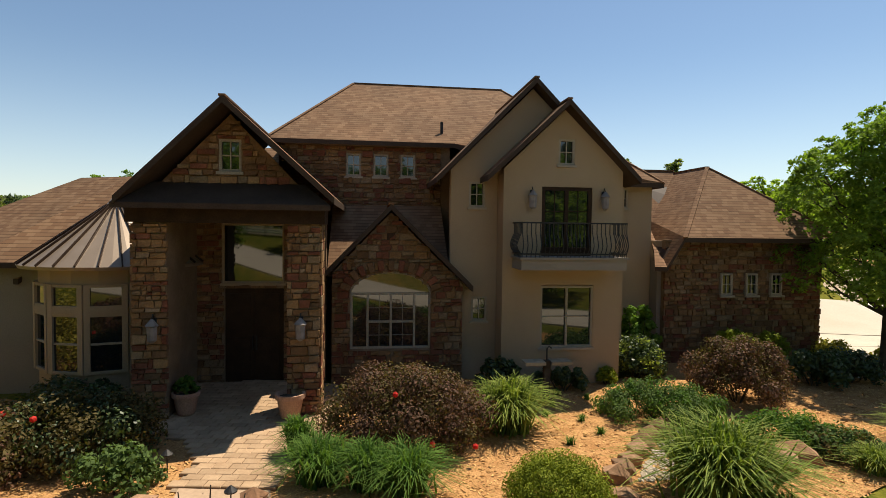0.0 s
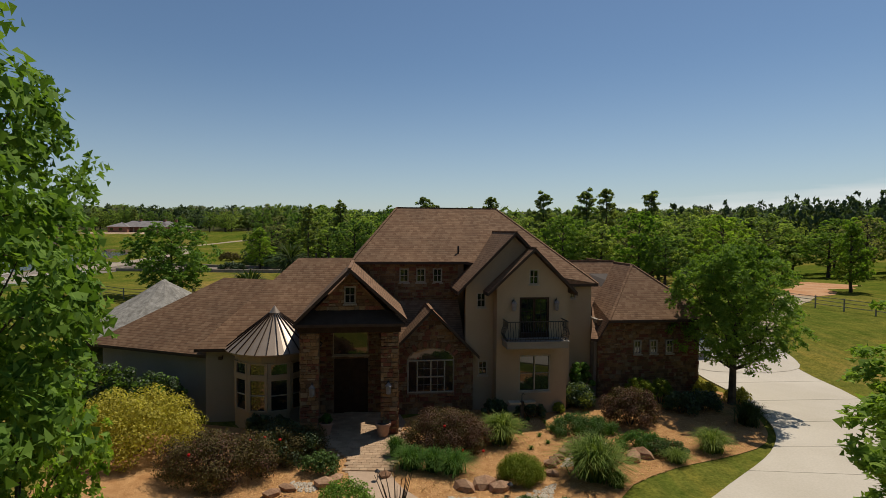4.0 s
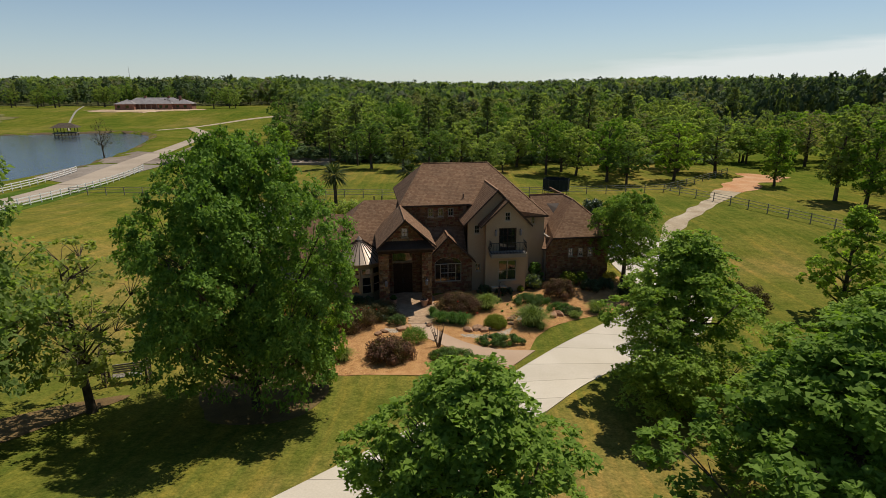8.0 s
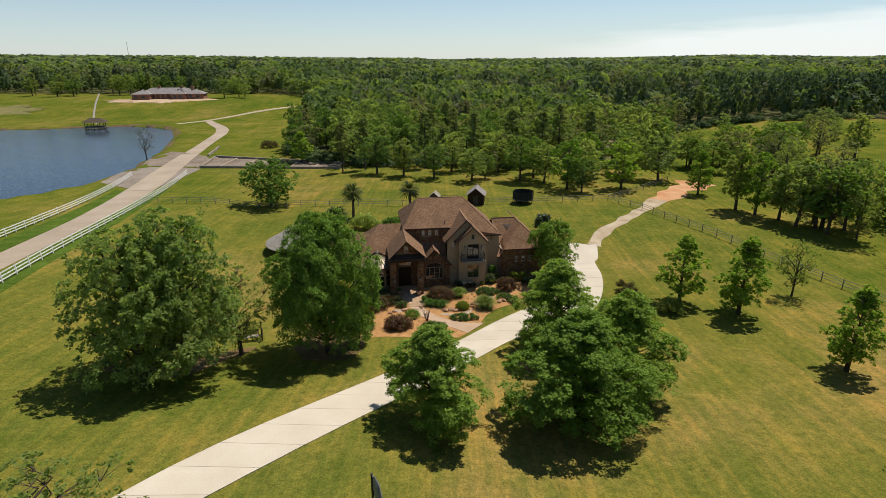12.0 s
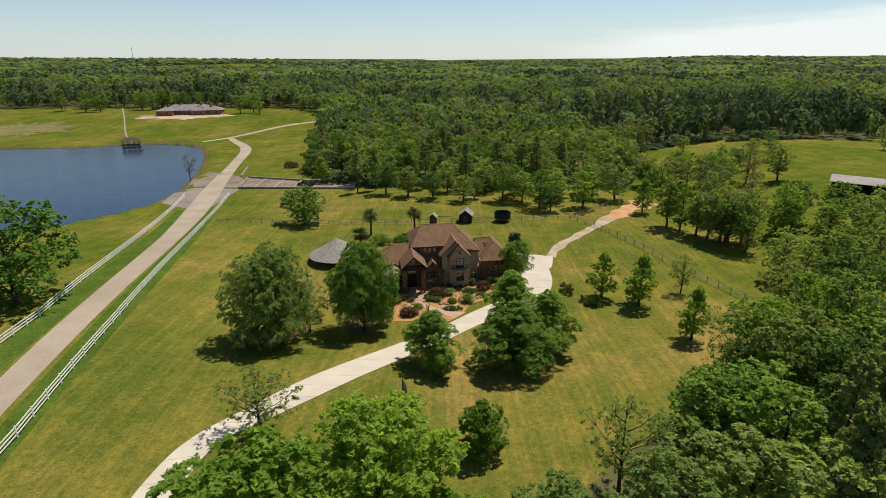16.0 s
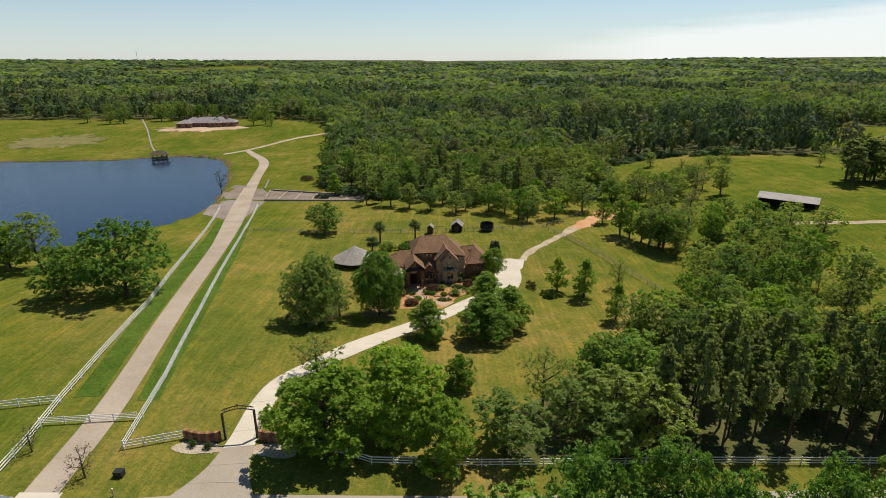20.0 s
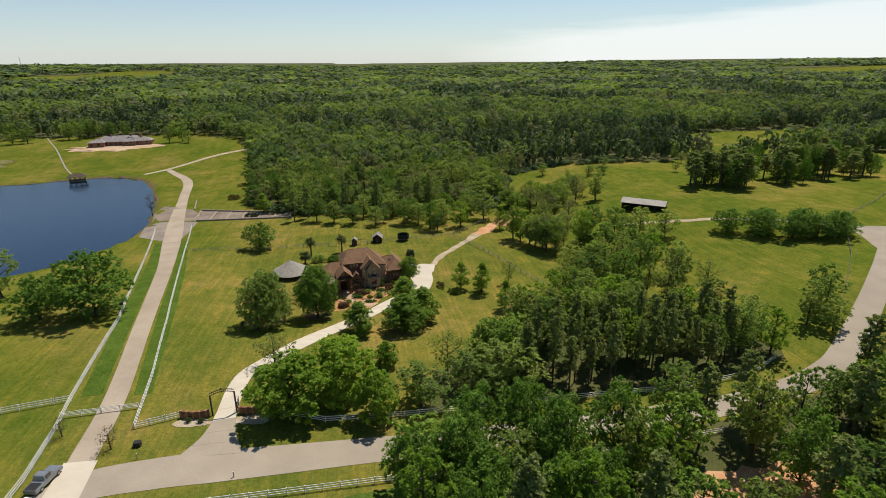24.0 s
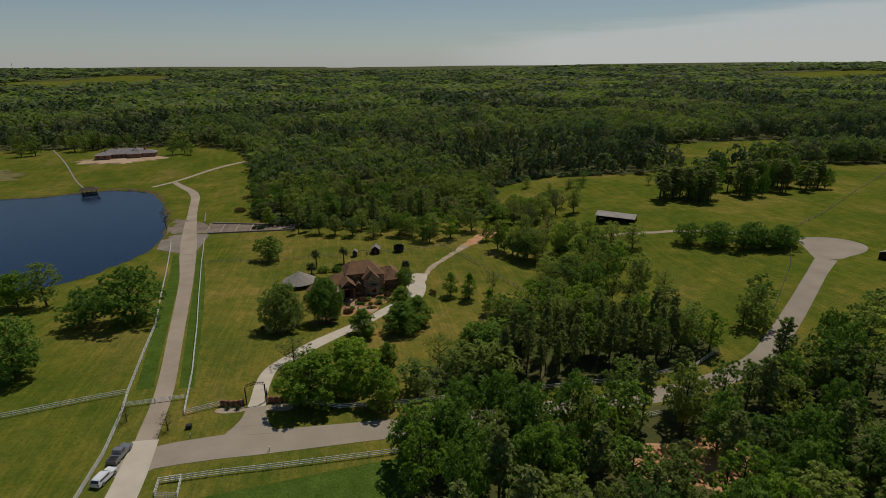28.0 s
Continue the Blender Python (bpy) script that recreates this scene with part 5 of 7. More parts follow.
kinds["bare"] = [grow_tree(81, "bare_tree", L_PURPLEGRN, 16, 12, 1, 0.1, 3.4, 1.4, 0.7, "small bare ornamental tree beside the lane", "vase", 12, 0.0)]
BASE_H = {"court": 9, "bigoak": 13, "oak": 13, "round": 9, "yard": 9, "syc": 13, "slim": 8, "thin": 7, "wood": 13, "fine": 13, "budding": 13, "pine": 16, "bare": 3.4}
BASE_R = {"court": 3.6, "bigoak": 6.2, "oak": 6.2, "round": 3.6, "yard": 3.6, "syc": 5.2, "slim": 2.2, "thin": 3.2, "wood": 4.4, "fine": 4.4, "budding": 4.0, "pine": 2.6, "bare": 1.4}
used = set()


def plant(kind, x, y, h, r=None, turn=None, group=""):
    protos = kinds[kind]
    p = protos[int(abs(x * 7.3 + y * 3.1)) % len(protos)]
    sz = h / BASE_H[kind]
    sr = (r / BASE_R[kind]) if r else sz
    turn = turn if turn is not None else (x * 37.7 + y * 91.3) % 360
    m = pose(x, y, sheet_z(x, y), 0, 0, turn) @ Matrix.Diagonal((sr, sr, sz, 1))
    if p.name in used:
        c = copy_thing(p, Matrix.Identity(4))
    else:
        used.add(p.name)
        c = p
    c.matrix_world = m
    if group:
        tagged(c, group=group)
    return c


# trees of the lawn, each at its own place
plant("bigoak", -12.0, -2.8, 14.5, 5.4)
# stand-in for the oak's sunlit low limb: separate crown with brighter leaves
plant("round", -9.2, -0.2, 6.4, 1.5)
plant("syc", -22.9, -9.0, 15.0, 5.2)
plant("syc", -25.0, -11.8, 13.4, 5.0)
plant("thin", -20.2, -3.6, 9.4, 4.6)
plant("yard", -1.4, -15.8, 7.9, 4.5)
plant("yard", 10.5, -1.6, 9.6, 5.2)
plant("yard", 9.3, -15.4, 9.4, 5.6)
plant("yard", 14.4, -10.4, 9.3, 4.9)
plant("thin", 35.2, -21.4, 12.0, 5.6)
plant("oak", 28.2, -32.4, 9.5, 5.6)
plant("slim", 36.8, -6.4, 8.6, 2.8)
plant("slim", 28.2, 10.2, 8.6, 2.9)
plant("slim", 33.6, 6.8, 9.4, 3.3)
plant("court", 13.8, 17.3, 8.4, 3.5)
plant("thin", 43.0, 12.0, 7.4, 2.6)
plant("oak", -35.2, 57.6, 9.6, 5.8)
plant("thin", -18.8, -31.4, 7.4, 4.4)
plant("bare", -41.0, -55.3, 4.2, 2.2)
plant("bare", -49.6, -51.6, 3.8, 1.9)
plant("round", -14.0, -49.2, 12.4, 6.6)
plant("round", -5.0, -44.4, 13.2, 6.4)
plant("round", 0.9, -51.0, 10.4, 4.2)
plant("thin", -17.0, -39.0, 4.0, 2.6)
plant("round", 3.8, -32.8, 5.8, 2.6)
plant("oak", -64.2, -2.6, 16.2, 9.2)
plant("oak", -76.0, -3.2, 10.8, 6.4)
plant("fine", -94.5, 15.6, 14.5, 5.0)
plant("round", -103.0, 17.0, 11.5, 5.4)
plant("oak", -80.0, -30.0, 14.5, 7.2)
plant("bare", -88.4, 113.0, 10.0, 3.6)
plant("slim", -41.0, 108.0, 9.0, 3.4)
for i, (x, y, h, r) in enumerate([(124, 27, 8, 5), (131, 20, 9, 6), (138, 14, 9, 6), (145, 12, 8, 5.5), (151, 11, 9, 6), (156, 14, 7, 4.5), (135, 24, 8, 5), (146, 20, 8, 5)]):
    plant("oak", x, y, h, r, group="grove by the road end")
WOOD1 = [(9, -48.6), (10, -42), (20, -32), (31, -26), (38, -18), (48, -10), (62, -12), (70, -24), (82, -29), (87, -43), (74, -48.6)]
COPSE = [(48, -10), (57, 8), (60, 24), (64, 38), (78, 44), (95, 30), (98, 20), (92, 8), (96, -12), (84, -28), (70, -24), (62, -12)]
WOOD2 = [(7, -63.5), (5, -72), (8, -100), (20, -112), (118, -112), (138, -70), (112, -57), (60, -61)]
rngw = np.random.default_rng(5)


def scatter(poly, gap, seed):
    rg = np.random.default_rng(seed)
    xs, ys = [p[0] for p in poly], [p[1] for p in poly]
    pts = []
    y = min(ys)
    row = 0
    while y < max(ys):
        x = min(xs) + (row % 2) * gap / 2
        while x < max(xs):
            px, py = x + rg.normal() * gap * 0.2, y + rg.normal() * gap * 0.2
            if inside(poly, px, py):
                pts.append((px, py))
            x += gap
        y += gap * 0.87
        row += 1
    return pts


PINES = [(29, -48.4), (32, -37), (44, -32), (62, -31), (74, -36), (79, -47.6)]
for x, y in scatter(PINES, 4.3, 6):
    if rngw.random() < 0.2:
        plant("fine", x, y, rngw.uniform(9, 13), rngw.uniform(2.8, 3.8), group="woodland by the road")
        continue
    plant("pine", x, y, rngw.uniform(12, 16.5), rngw.uniform(1.5, 2.1), group="pines in the wood")
for x, y in scatter(WOOD1, 6.6, 1):
    if inside(PINES, x, y):
        continue
    if rngw.random() < 0.12:
        plant("thin", x, y, rngw.uniform(9, 12), rngw.uniform(3.6, 4.8), group="thin trees in the wood")
    else:
        plant("fine", x, y, rngw.uniform(7, 9.5) if x < 24 else rngw.uniform(9, 13.5), rngw.uniform(3.6, 5.2), group="woodland by the road")
for x, y in scatter(COPSE, 8.6, 4):
    q = rngw.random()
    if q < 0.22:
        plant("thin", x, y, rngw.uniform(8, 12), rngw.uniform(3.4, 4.6), group="thin trees in the wood")
    elif q < 0.9:
        plant("fine", x, y, rngw.uniform(8.5, 14), rngw.uniform(3.4, 5.0), group="open copse in the pasture")
for x, y in scatter(WOOD2, 7.7, 2):
    if ((x - 58) / 13) ** 2 + ((y + 79) / 6) ** 2 < 1 and rngw.random() < 0.8:
        continue
    q = rngw.random()
    if q < 0.2:
        plant("pine", x, y, rngw.uniform(13, 18), None, group="pines in the wood")
    elif q < 0.5:
        plant("oak", x, y, rngw.uniform(12, 16), rngw.uniform(4.2, 5.6), group="woodland across the road")
    else:
        plant("fine" if x < 70 else "wood", x, y, rngw.uniform(11.5, 16.5), rngw.uniform(3.8, 5.4), group="woodland across the road")
# park-like edge behind the house
for x, y, h, r in ((6.5, 77.2, 9.5, 3.8), (-2.4, 81, 10, 4.0), (10, 80.8, 7, 2.6), (21.7, 81, 12, 4.2), (27.2, 68.5, 13, 4.4), (29.6, 65.2, 9, 3.4), (39.3, 69, 12.5, 4.6), (50.8, 77.5, 13, 5.0), (44.5, 80, 12, 4.6), (23.2, 75, 11, 4.0), (17.9, 77, 12.5, 4.0), (33, 76, 12, 4.4), (-10, 84, 11, 4.4), (-17, 88, 12, 4.4), (35, 84, 13, 4.6), (14, 90, 13, 4.6), (2, 91, 12, 4.4), (46, 88, 13, 4.6), (55.5, 50.6, 15, 4.4), (57.0, 46.6, 14, 4.2), (60.2, 39.5, 14, 4.6), (62.5, 34.8, 13, 4.4), (59.4, 43.2, 12, 4.2)):
    plant("fine", x, y, h * 0.84, r, group="trees behind the house")
plant("slim", 53.9, 63.2, 9.5, 2.8, group="trees behind the house")
for x, y, h in ((-26.4, 91.6, 13), (-21, 95, 14), (18, 95, 16), (25, 90, 16), (8, 96, 15), (38, 93, 16), (31, 98, 17), (-5, 97, 15)):
    plant("pine", x, y, h, None, group="pines behind the house")
for i in range(52):
    x, y = rngw.uniform(62, 104), rngw.uniform(36, 100)
    if math.hypot(x - 60, y - 75) < 9 or (x > 82 and y < 76):
        continue
    plant(("fine", "fine", "budding", "fine", "thin")[i % 5], x, y, rngw.uniform(8, 13), rngw.uniform(3.4, 5), group="trees of the pasture edge")
for x, y, h, r in ((90, 41, 11, 4.6), (97.5, 37, 10.5, 4.6), (104, 31.5, 10, 4.4), (84, 47, 11, 4.6)):
    plant("fine", x, y, h, r, group="trees of the pasture edge")
plant("oak", 100.5, 107, 8, 4.2, group="scattered pasture trees")
for i in range(16):
    x, y = rngw.uniform(100, 250), rngw.uniform(112, 150)
    plant("wood" if i % 3 else "thin", x, y, rngw.uniform(4, 7.5), rngw.uniform(2.2, 3.6), group="scattered pasture trees")
for i in range(66):
    px_ = rngw.uniform(143, 250)
    plant("pine" if i % 3 else "oak", px_, rngw.uniform(70, 88) + (px_ - 150) * 0.2 + (rngw.uniform(0, 14) if i % 2 else 0), rngw.uniform(11, 17), rngw.uniform(3.0, 4.6), group="pine stand in the pasture")
for x, y in ((103, -40), (100, -36), (106, -34), (110, -28), (118, -52), (125, -50), (132, -45), (140, -50), (150, -40), (128, -60), (160, -48), (170, -42)):
    plant("wood", x, y, rngw.uniform(8, 11), rngw.uniform(3.4, 4.6), group="trees beside the road end")
for i in range(34):
    x, y = -195 + rngw.uniform(-75, 80), 338 + rngw.uniform(-6, 20) - (12 if i % 5 == 0 else 0)
    plant("wood" if i % 4 else "pine", x, y, rngw.uniform(9, 15), rngw.uniform(4, 6) if i % 4 else None, group="trees round the far house")
for x, y, h, r in ((-134, 300, 12, 5), (-126, 303, 12, 5), (-120, 296, 9, 4), (-238, 318, 11, 6), (-246, 314, 10, 6), (-215, 330, 13, 5)):
    plant("wood", x, y, h, r, group="trees round the far house")


CABIN = (50.0, 122.0)


def wood_edge(x):
    return lerp([-900, -400, -300, -215, -140, -100, -75, -62, -50, -30, 20, 60, 70, 84, 104, 170, 210, 300, 400, 900], [380, 350, 345, 352, 342, 325, 290, 215, 122, 104, 99, 100, 118, 160, 172, 150, 156, 160, 140, 120], x)


FAR_FIELD = [(205, 158), (250, 163), (300, 188), (385, 250), (365, 285), (270, 280), (215, 215)]
NEAR_WOOD = [(-74, 90), (110, 90), (110, 176), (-74, 176)]
# the front of the far wood, tree by tree
for x, y in scatter(NEAR_WOOD, 8.2, 8):
    if y < wood_edge(x) or math.hypot(x - CABIN[0], y - CABIN[1]) < 8:
        continue
    q = rngw.random()
    kind = "wood" if q < 0.62 else "budding" if q < 0.82 else "pine" if q < 0.93 else "oak"
    low = 0.7 if -14 < y - CABIN[1] < 0 and abs(x - CABIN[0] + 4) < 9 else 1.0
    plant(kind, x, y, rngw.uniform(8.5, 15.5) * low, rngw.uniform(3.6, 6.4) if kind != "pine" else rngw.uniform(1.9, 2.8), group="front of the wood behind the house")

for protos in kinds.values():
    for p in protos:
        if p.name not in used:
            for c in (*p.children, p):
                bpy.data.objects.remove(c)

# far woods: one body of crowns out to the horizon
def in_far_wood(x, y):
    if y < wood_edge(x):
        return False
    if inside(FAR_FIELD, x, y) or ((x + 560) / 130) ** 2 + ((y - 1060) / 45) ** 2 < 1 or ((x - 120) / 22) ** 2 + ((y - 300) / 10) ** 2 < 1:
        return False
    if y > 1300 and noise.noise((x * 0.0016, y * 0.0009, 7.7)) > 0.34:
        return False
    return True


rgf = np.random.default_rng(9)


def far_proto(lod, pine):
    """One distant crown in a unit box: many small leaves near by, fewer and larger ones far off."""
    lobes, tufts, per, size = ((13, 8, 6, 0.085), (9, 4, 6, 0.115), (5, 3, 2, 0.3))[lod]
    C, R, U = [], [], []
    for k in range(lobes):
        f = (k + 0.5) / lobes
        an = k * 2.39996 + rgf.random() * 0.8
        rr = (0.34 * (1.12 - f) if pine else 0.34 * math.sqrt(max(0.05, 1 - (1.7 * f - 0.75) ** 2))) * rgf.uniform(0.75, 1.1)
        lc = np.array((rr * math.cos(an), rr * math.sin(an), 0.22 + 0.64 * f))
        lr = (0.13 if pine else 0.2) * rgf.uniform(0.8, 1.25)
        d = rgf.normal(size=(tufts, 3)) + np.array((math.cos(an), math.sin(an), 0.0)) * 0.8
        d[:, 2] = np.abs(d[:, 2]) * 0.9 + 0.05
        d /= np.linalg.norm(d, axis=1)[:, None]
        C.append(lc + d * lr * np.array((1, 1, 0.6)))
        R.append(np.full(tufts, lr * 0.5))
        out = (lc - np.array((0, 0, 0.42))) * 1.6
        U.append(d * 0.45 + out + np.array((0, 0, 0.35)))
    U = np.concatenate(U)
    return sprays(rgf, np.concatenate(C), np.concatenate(R), U / np.linalg.norm(U, axis=1)[:, None], per, size * (0.85 if pine else 1.0), 0.4, 0.28)


protos_far = [[[far_proto(lod, pine) for _ in range(4)] for lod in range(3)] for pine in (False, True)]
bodies = ([], [], [], [])
y = 95.0
while y < 2700:
    dist = y + 150
    gap = 7.6 * max(1.0, dist / 380) ** 0.86
    x = -dist * 0.95
    while x < dist * 1.25:
        px, py = x + rgf.normal() * gap * 0.28, y + rgf.normal() * gap * 0.28
        x += gap
        if not in_far_wood(px, py) or inside(NEAR_WOOD, px, py):
            continue
        patchy = noise.noise((px * 0.007, py * 0.007, 1.3)) + 0.35 * noise.noise((px * 0.03, py * 0.03, 2.2))
        pine = patchy > 0.0 and rgf.random() < 0.8
        h = rgf.uniform(9, 18) * (1.1 if pine else 1.0)
        w = gap * rgf.uniform(1.0, 1.6) * (0.75 if pine else 1.0)
        tone = 3 if pine else 1 if patchy < -0.12 and rgf.random() < 0.6 else int(rgf.choice(3, p=(0.5, 0.25, 0.25)))
        if py < 420:
            w = min(w, 11.5)
        a = rgf.random() * 6.28
        c, s = math.cos(a), math.sin(a)
        p = protos_far[int(pine)][0 if dist < 310 else 1 if dist < 700 else 2][int(rgf.integers(0, 4))]
        o = np.empty_like(p)
        o[:, 0] = px + (p[:, 0] * c - p[:, 1] * s) * w
        o[:, 1] = py + (p[:, 0] * s + p[:, 1] * c) * w
        o[:, 2] = base_ground(px, py) - 0.5 + p[:, 2] * h
        bodies[tone].append(o)
    y += gap * 0.8
for k in range(260):
    px = rgf.uniform(-75, 150)
    py = wood_edge(px) + rgf.uniform(-5, 6)
    p = protos_far[0][0][k % 4]
    w, h = rgf.uniform(2.5, 5.5), rgf.uniform(1.6, 4.2)
    bodies[0].append(p * np.array((w, w, h)) + np.array((px, py, base_ground(px, py) - 0.5)))
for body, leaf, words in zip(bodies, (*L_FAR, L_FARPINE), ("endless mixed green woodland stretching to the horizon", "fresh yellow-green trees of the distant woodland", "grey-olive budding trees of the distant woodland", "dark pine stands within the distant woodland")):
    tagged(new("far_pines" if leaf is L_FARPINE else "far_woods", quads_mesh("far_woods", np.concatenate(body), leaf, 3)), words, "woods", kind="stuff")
# dark forest floor under the far woods, following the ground
cells, fv, idx = [], [], {}
for j in range(len(gy) - 1):
    for i in range(nx - 1):
        cx_, cy_ = (gx[i] + gx[i + 1]) / 2, (gy[j] + gy[j + 1]) / 2
        if cy_ > 98 and in_far_wood(cx_, cy_ - 3):
            ids = []
            for (a, b) in ((i, j), (i + 1, j), (i + 1, j + 1), (i, j + 1)):
                if (a, b) not in idx:
                    idx[(a, b)] = len(fv)
                    fv.append((gx[a], gy[b], gz_a[b, a] + 0.04 + 0.0004 * math.hypot(gx[a], gy[b])))
                ids.append(idx[(a, b)])
            cells.append(tuple(ids))
tagged(raw("forest_floor", fv, cells, M_FLOOR, smooth=True), "brown leaf litter and undergrowth beneath the trees", "forest floor", kind="structure")

tagged(patch("clearing", [(58 + 13 * math.cos(k * math.pi / 8), -79 + 6.5 * math.sin(k * math.pi / 8)) for k in range(16)], M_DIRT, 0.075, 0.5, 1.5), "patch of bare orange soil in the wood", "soil", kind="structure")
for nm, poly in (("wood_floor_north", WOOD1), ("wood_floor_south", WOOD2)):
    tagged(patch(nm, poly, M_FLOOR, 0.045, 0.06, 4.0), "brown leaf litter under the woodland trees", "forest floor", kind="structure")

# ---- garden ----
BED = [(-11.2, 1.8), (-8.0, 1.2), (-4.6, 1.8), (-2.2, 2.0), (0.2, 1.9), (1.0, 1.1), (2.2, 2.3), (3.6, 4.6), (4.4, 6.6), (5.6, 8.2), (7.7, 9.6), (10.7, 10.9), (12.6, 12.2), (13.8, 14.6), (14.4, 18.0), (13.6, 20.0), (8, 18.8), (5, 16.2), (0, 16.0), (-3, 14.6), (-3.2, 13.0), (-7.6, 12.0), (-9, 13.0), (-14.0, 13.5), (-15.0, 8.0), (-13.0, 4.0)]
tagged(patch("mulch_bed", BED, M_MULCH, 0.03, 0.0, 1.0), "orange-brown wood-chip mulch bed before the house", "mulch bed", kind="structure")
OAKBED = [(-16, -1.0), (-13.5, -4.6), (-10, -4.2), (-8.6, -1.0), (-10.5, 3.2), (-14.5, 3.0)]
tagged(patch("oak_mulch", OAKBED, speckled("oak_litter", (0.1, 0.07, 0.03), (0.17, 0.115, 0.045), 0.8, 14.0, 0.95, 0.8), 0.034, 0.1, 0.8), "brown leaf litter round the foot of the oak", "mulch bed", kind="structure")
SYCBED = [(-29, -8), (-26, -6.5), (-22, -2.5), (-19.5, -1.5), (-21, -5), (-23, -9), (-26, -11), (-29, -11)]
tagged(patch("sycamore_mulch", SYCBED, speckled("leaf_litter", (0.12, 0.075, 0.035), (0.19, 0.125, 0.05), 0.8, 14.0, 0.95, 0.8), 0.034, 0.1, 0.8), "red-brown leaf litter under the sycamores", "mulch bed", kind="structure")
# path: concrete walk from drive to house, with a paved court before the entrance
walk_l = [(4.0, 4.6), (1.7, 4.75), (-0.1, 5.5), (-1.7, 6.9), (-2.6, 8.0), (-2.95, 8.95)]
walk_r = [(2.0, 2.15), (0.5, 3.4), (-1.3, 4.7), (-3.2, 6.5), (-4.2, 7.9), (-4.5, 9.0)]
tagged(drape("garden_walk", even(walk_l, 14), even(walk_r, 14), speckled("tan_concrete", (0.38, 0.26, 0.17), (0.46, 0.33, 0.225), 0.5, 14.0, 0.9, 0.05, 0.05, grain=0.12), 0.06, 0.15), "curving tan concrete garden walk", "path", kind="structure")
court = tagged(new("paved_court"), "clay-coloured paver court before the entrance", "paving", kind="structure")
bm = bmesh.new()
box(bm, -0.15, -0.11, 0, 0.15, 0.11, 0.05)
bmesh.ops.bevel(bm, geom=[e for e in bm.edges if all(v.co.z > 0.04 for v in e.verts)], offset=0.012, segments=1, affect="EDGES")
pme = bpy.data.meshes.new("paver")
bm.to_mesh(pme); bm.free(); pme.materials.append(M_PAVER)
tagged(patch("court_bed", [(-4.6, 8.9), (-3.0, 8.8), (-2.8, 10.0), (-2.4, 11.4), (-2.9, 12.9), (-3.1, 15.2), (-7.4, 15.2), (-7.3, 12.2), (-5.2, 11.0), (-4.7, 10.0)], speckled("joint_sand", (0.27, 0.19, 0.12), (0.34, 0.24, 0.155), 2.0, 30.0), 0.05, step=0.8), "sand joints under the pavers", "paving", kind="structure")
COURT = [(-4.6, 9.0), (-3.05, 8.95), (-2.75, 10.1), (-2.4, 11.5), (-2.75, 12.9), (-3.4, 13.4), (-3.6, 15.6), (-7.3, 15.1), (-7.4, 12.0), (-5.3, 11.0), (-4.7, 10.0)]
cnt = 0
for r in range(32):
    for k in range(20):
        x, y = -7.5 + k * 0.308 + (r % 2) * 0.154, 8.9 + r * 0.228
        if inside(COURT, x, y) and cnt < 560:
            cnt += 1
            p = new("paver", pme)
            p.parent = court
            p.matrix_local = pose(x, y, 0.04 + 0.004 * math.sin(r * 7.1 + k * 3.3), 0, 0, 1.2 * math.sin(r * 3.7 + k * 11.0))


def shrub_mesh(seed, leaf, rx, ry, h, n, size, lumps=14, trim=0.0):
    rng = np.random.default_rng(seed)
    cs, rs = [], []
    for i in range(lumps):
        u = 0.05 + 0.9 * (i + 0.5) / lumps
        an = i * 2.39996 + rng.random() * (0.8 if not trim else 0.2)
        pr = math.sqrt(max(0.0, 1 - (u * 1.0) ** 2.2))
        k = rng.uniform(0.62, 0.9) if not trim else 0.74
        cs.append((rx * pr * k * math.cos(an), ry * pr * k * math.sin(an), h * (0.14 + 0.64 * u)))
        rs.append(min(rx, ry, h) * (rng.uniform(0.3, 0.46) if not trim else 0.34))
    cs += [(0, 0, h * 0.45)] * 3
    rs += [min(rx, ry) * 0.7] * 3
    v = leaf_quads(rng, cs, rs, max(8, int(n * 1.5) // len(cs)), size * 1.12, 0.85, 1.4, 1.6)
    if trim:
        # clipped to a smooth dome
        q = v.reshape(-1, 4, 3)
        c = q.mean(axis=1)
        e = np.sqrt((c[:, 0] / rx) ** 2 + (c[:, 1] / ry) ** 2 + ((c[:, 2] - h * 0.3) / (h * 0.7)) ** 2)
        f = np.where(e > 0.97, 0.97 / np.maximum(e, 1e-3), 1.0)
        nc = c.copy()
        nc[:, 0] *= f; nc[:, 1] *= f; nc[:, 2] = h * 0.3 + (c[:, 2] - h * 0.3) * f
        v = (q + (nc - c)[:, None, :]).reshape(-1, 3)
    v[:, 2] = np.maximum(v[:, 2], 0.02)
    return v


def shrub(name, x, y, rx, ry, h, leaf, label, n=2200, size=0.09, trim=0.0, stems=True, second=None):
    th = new(name)
    th.location = (x, y, sheet_z(x, y) + 0.03)
    tagged(th, label, "shrub")
    v = shrub_mesh(int(abs(x * 91 + y * 37)) + 3, leaf, rx, ry, h, n, size, 16 if not trim else 26, trim)
    new("foliage", quads_mesh("foliage", v, leaf)).parent = th
    if second is not None:
        v = shrub_mesh(int(abs(x * 51 + y * 17)) + 9, second, rx * 0.98, ry * 0.98, h * 1.0, n // 2, size, 16)
        new("foliage", quads_mesh("foliage", v[: len(v) // 4 * 4], second)).parent = th
    if stems:
        for k in range(5):
            an = k * 1.26
            bm = bmesh.new()
            tube(bm, [(0.06 * math.cos(an), 0.06 * math.sin(an), -0.1), (rx * 0.5 * math.cos(an), ry * 0.5 * math.sin(an), h * 0.6)], [0.025, 0.008], 5)
            part("stem", bm, M_BARK, th)
    return th


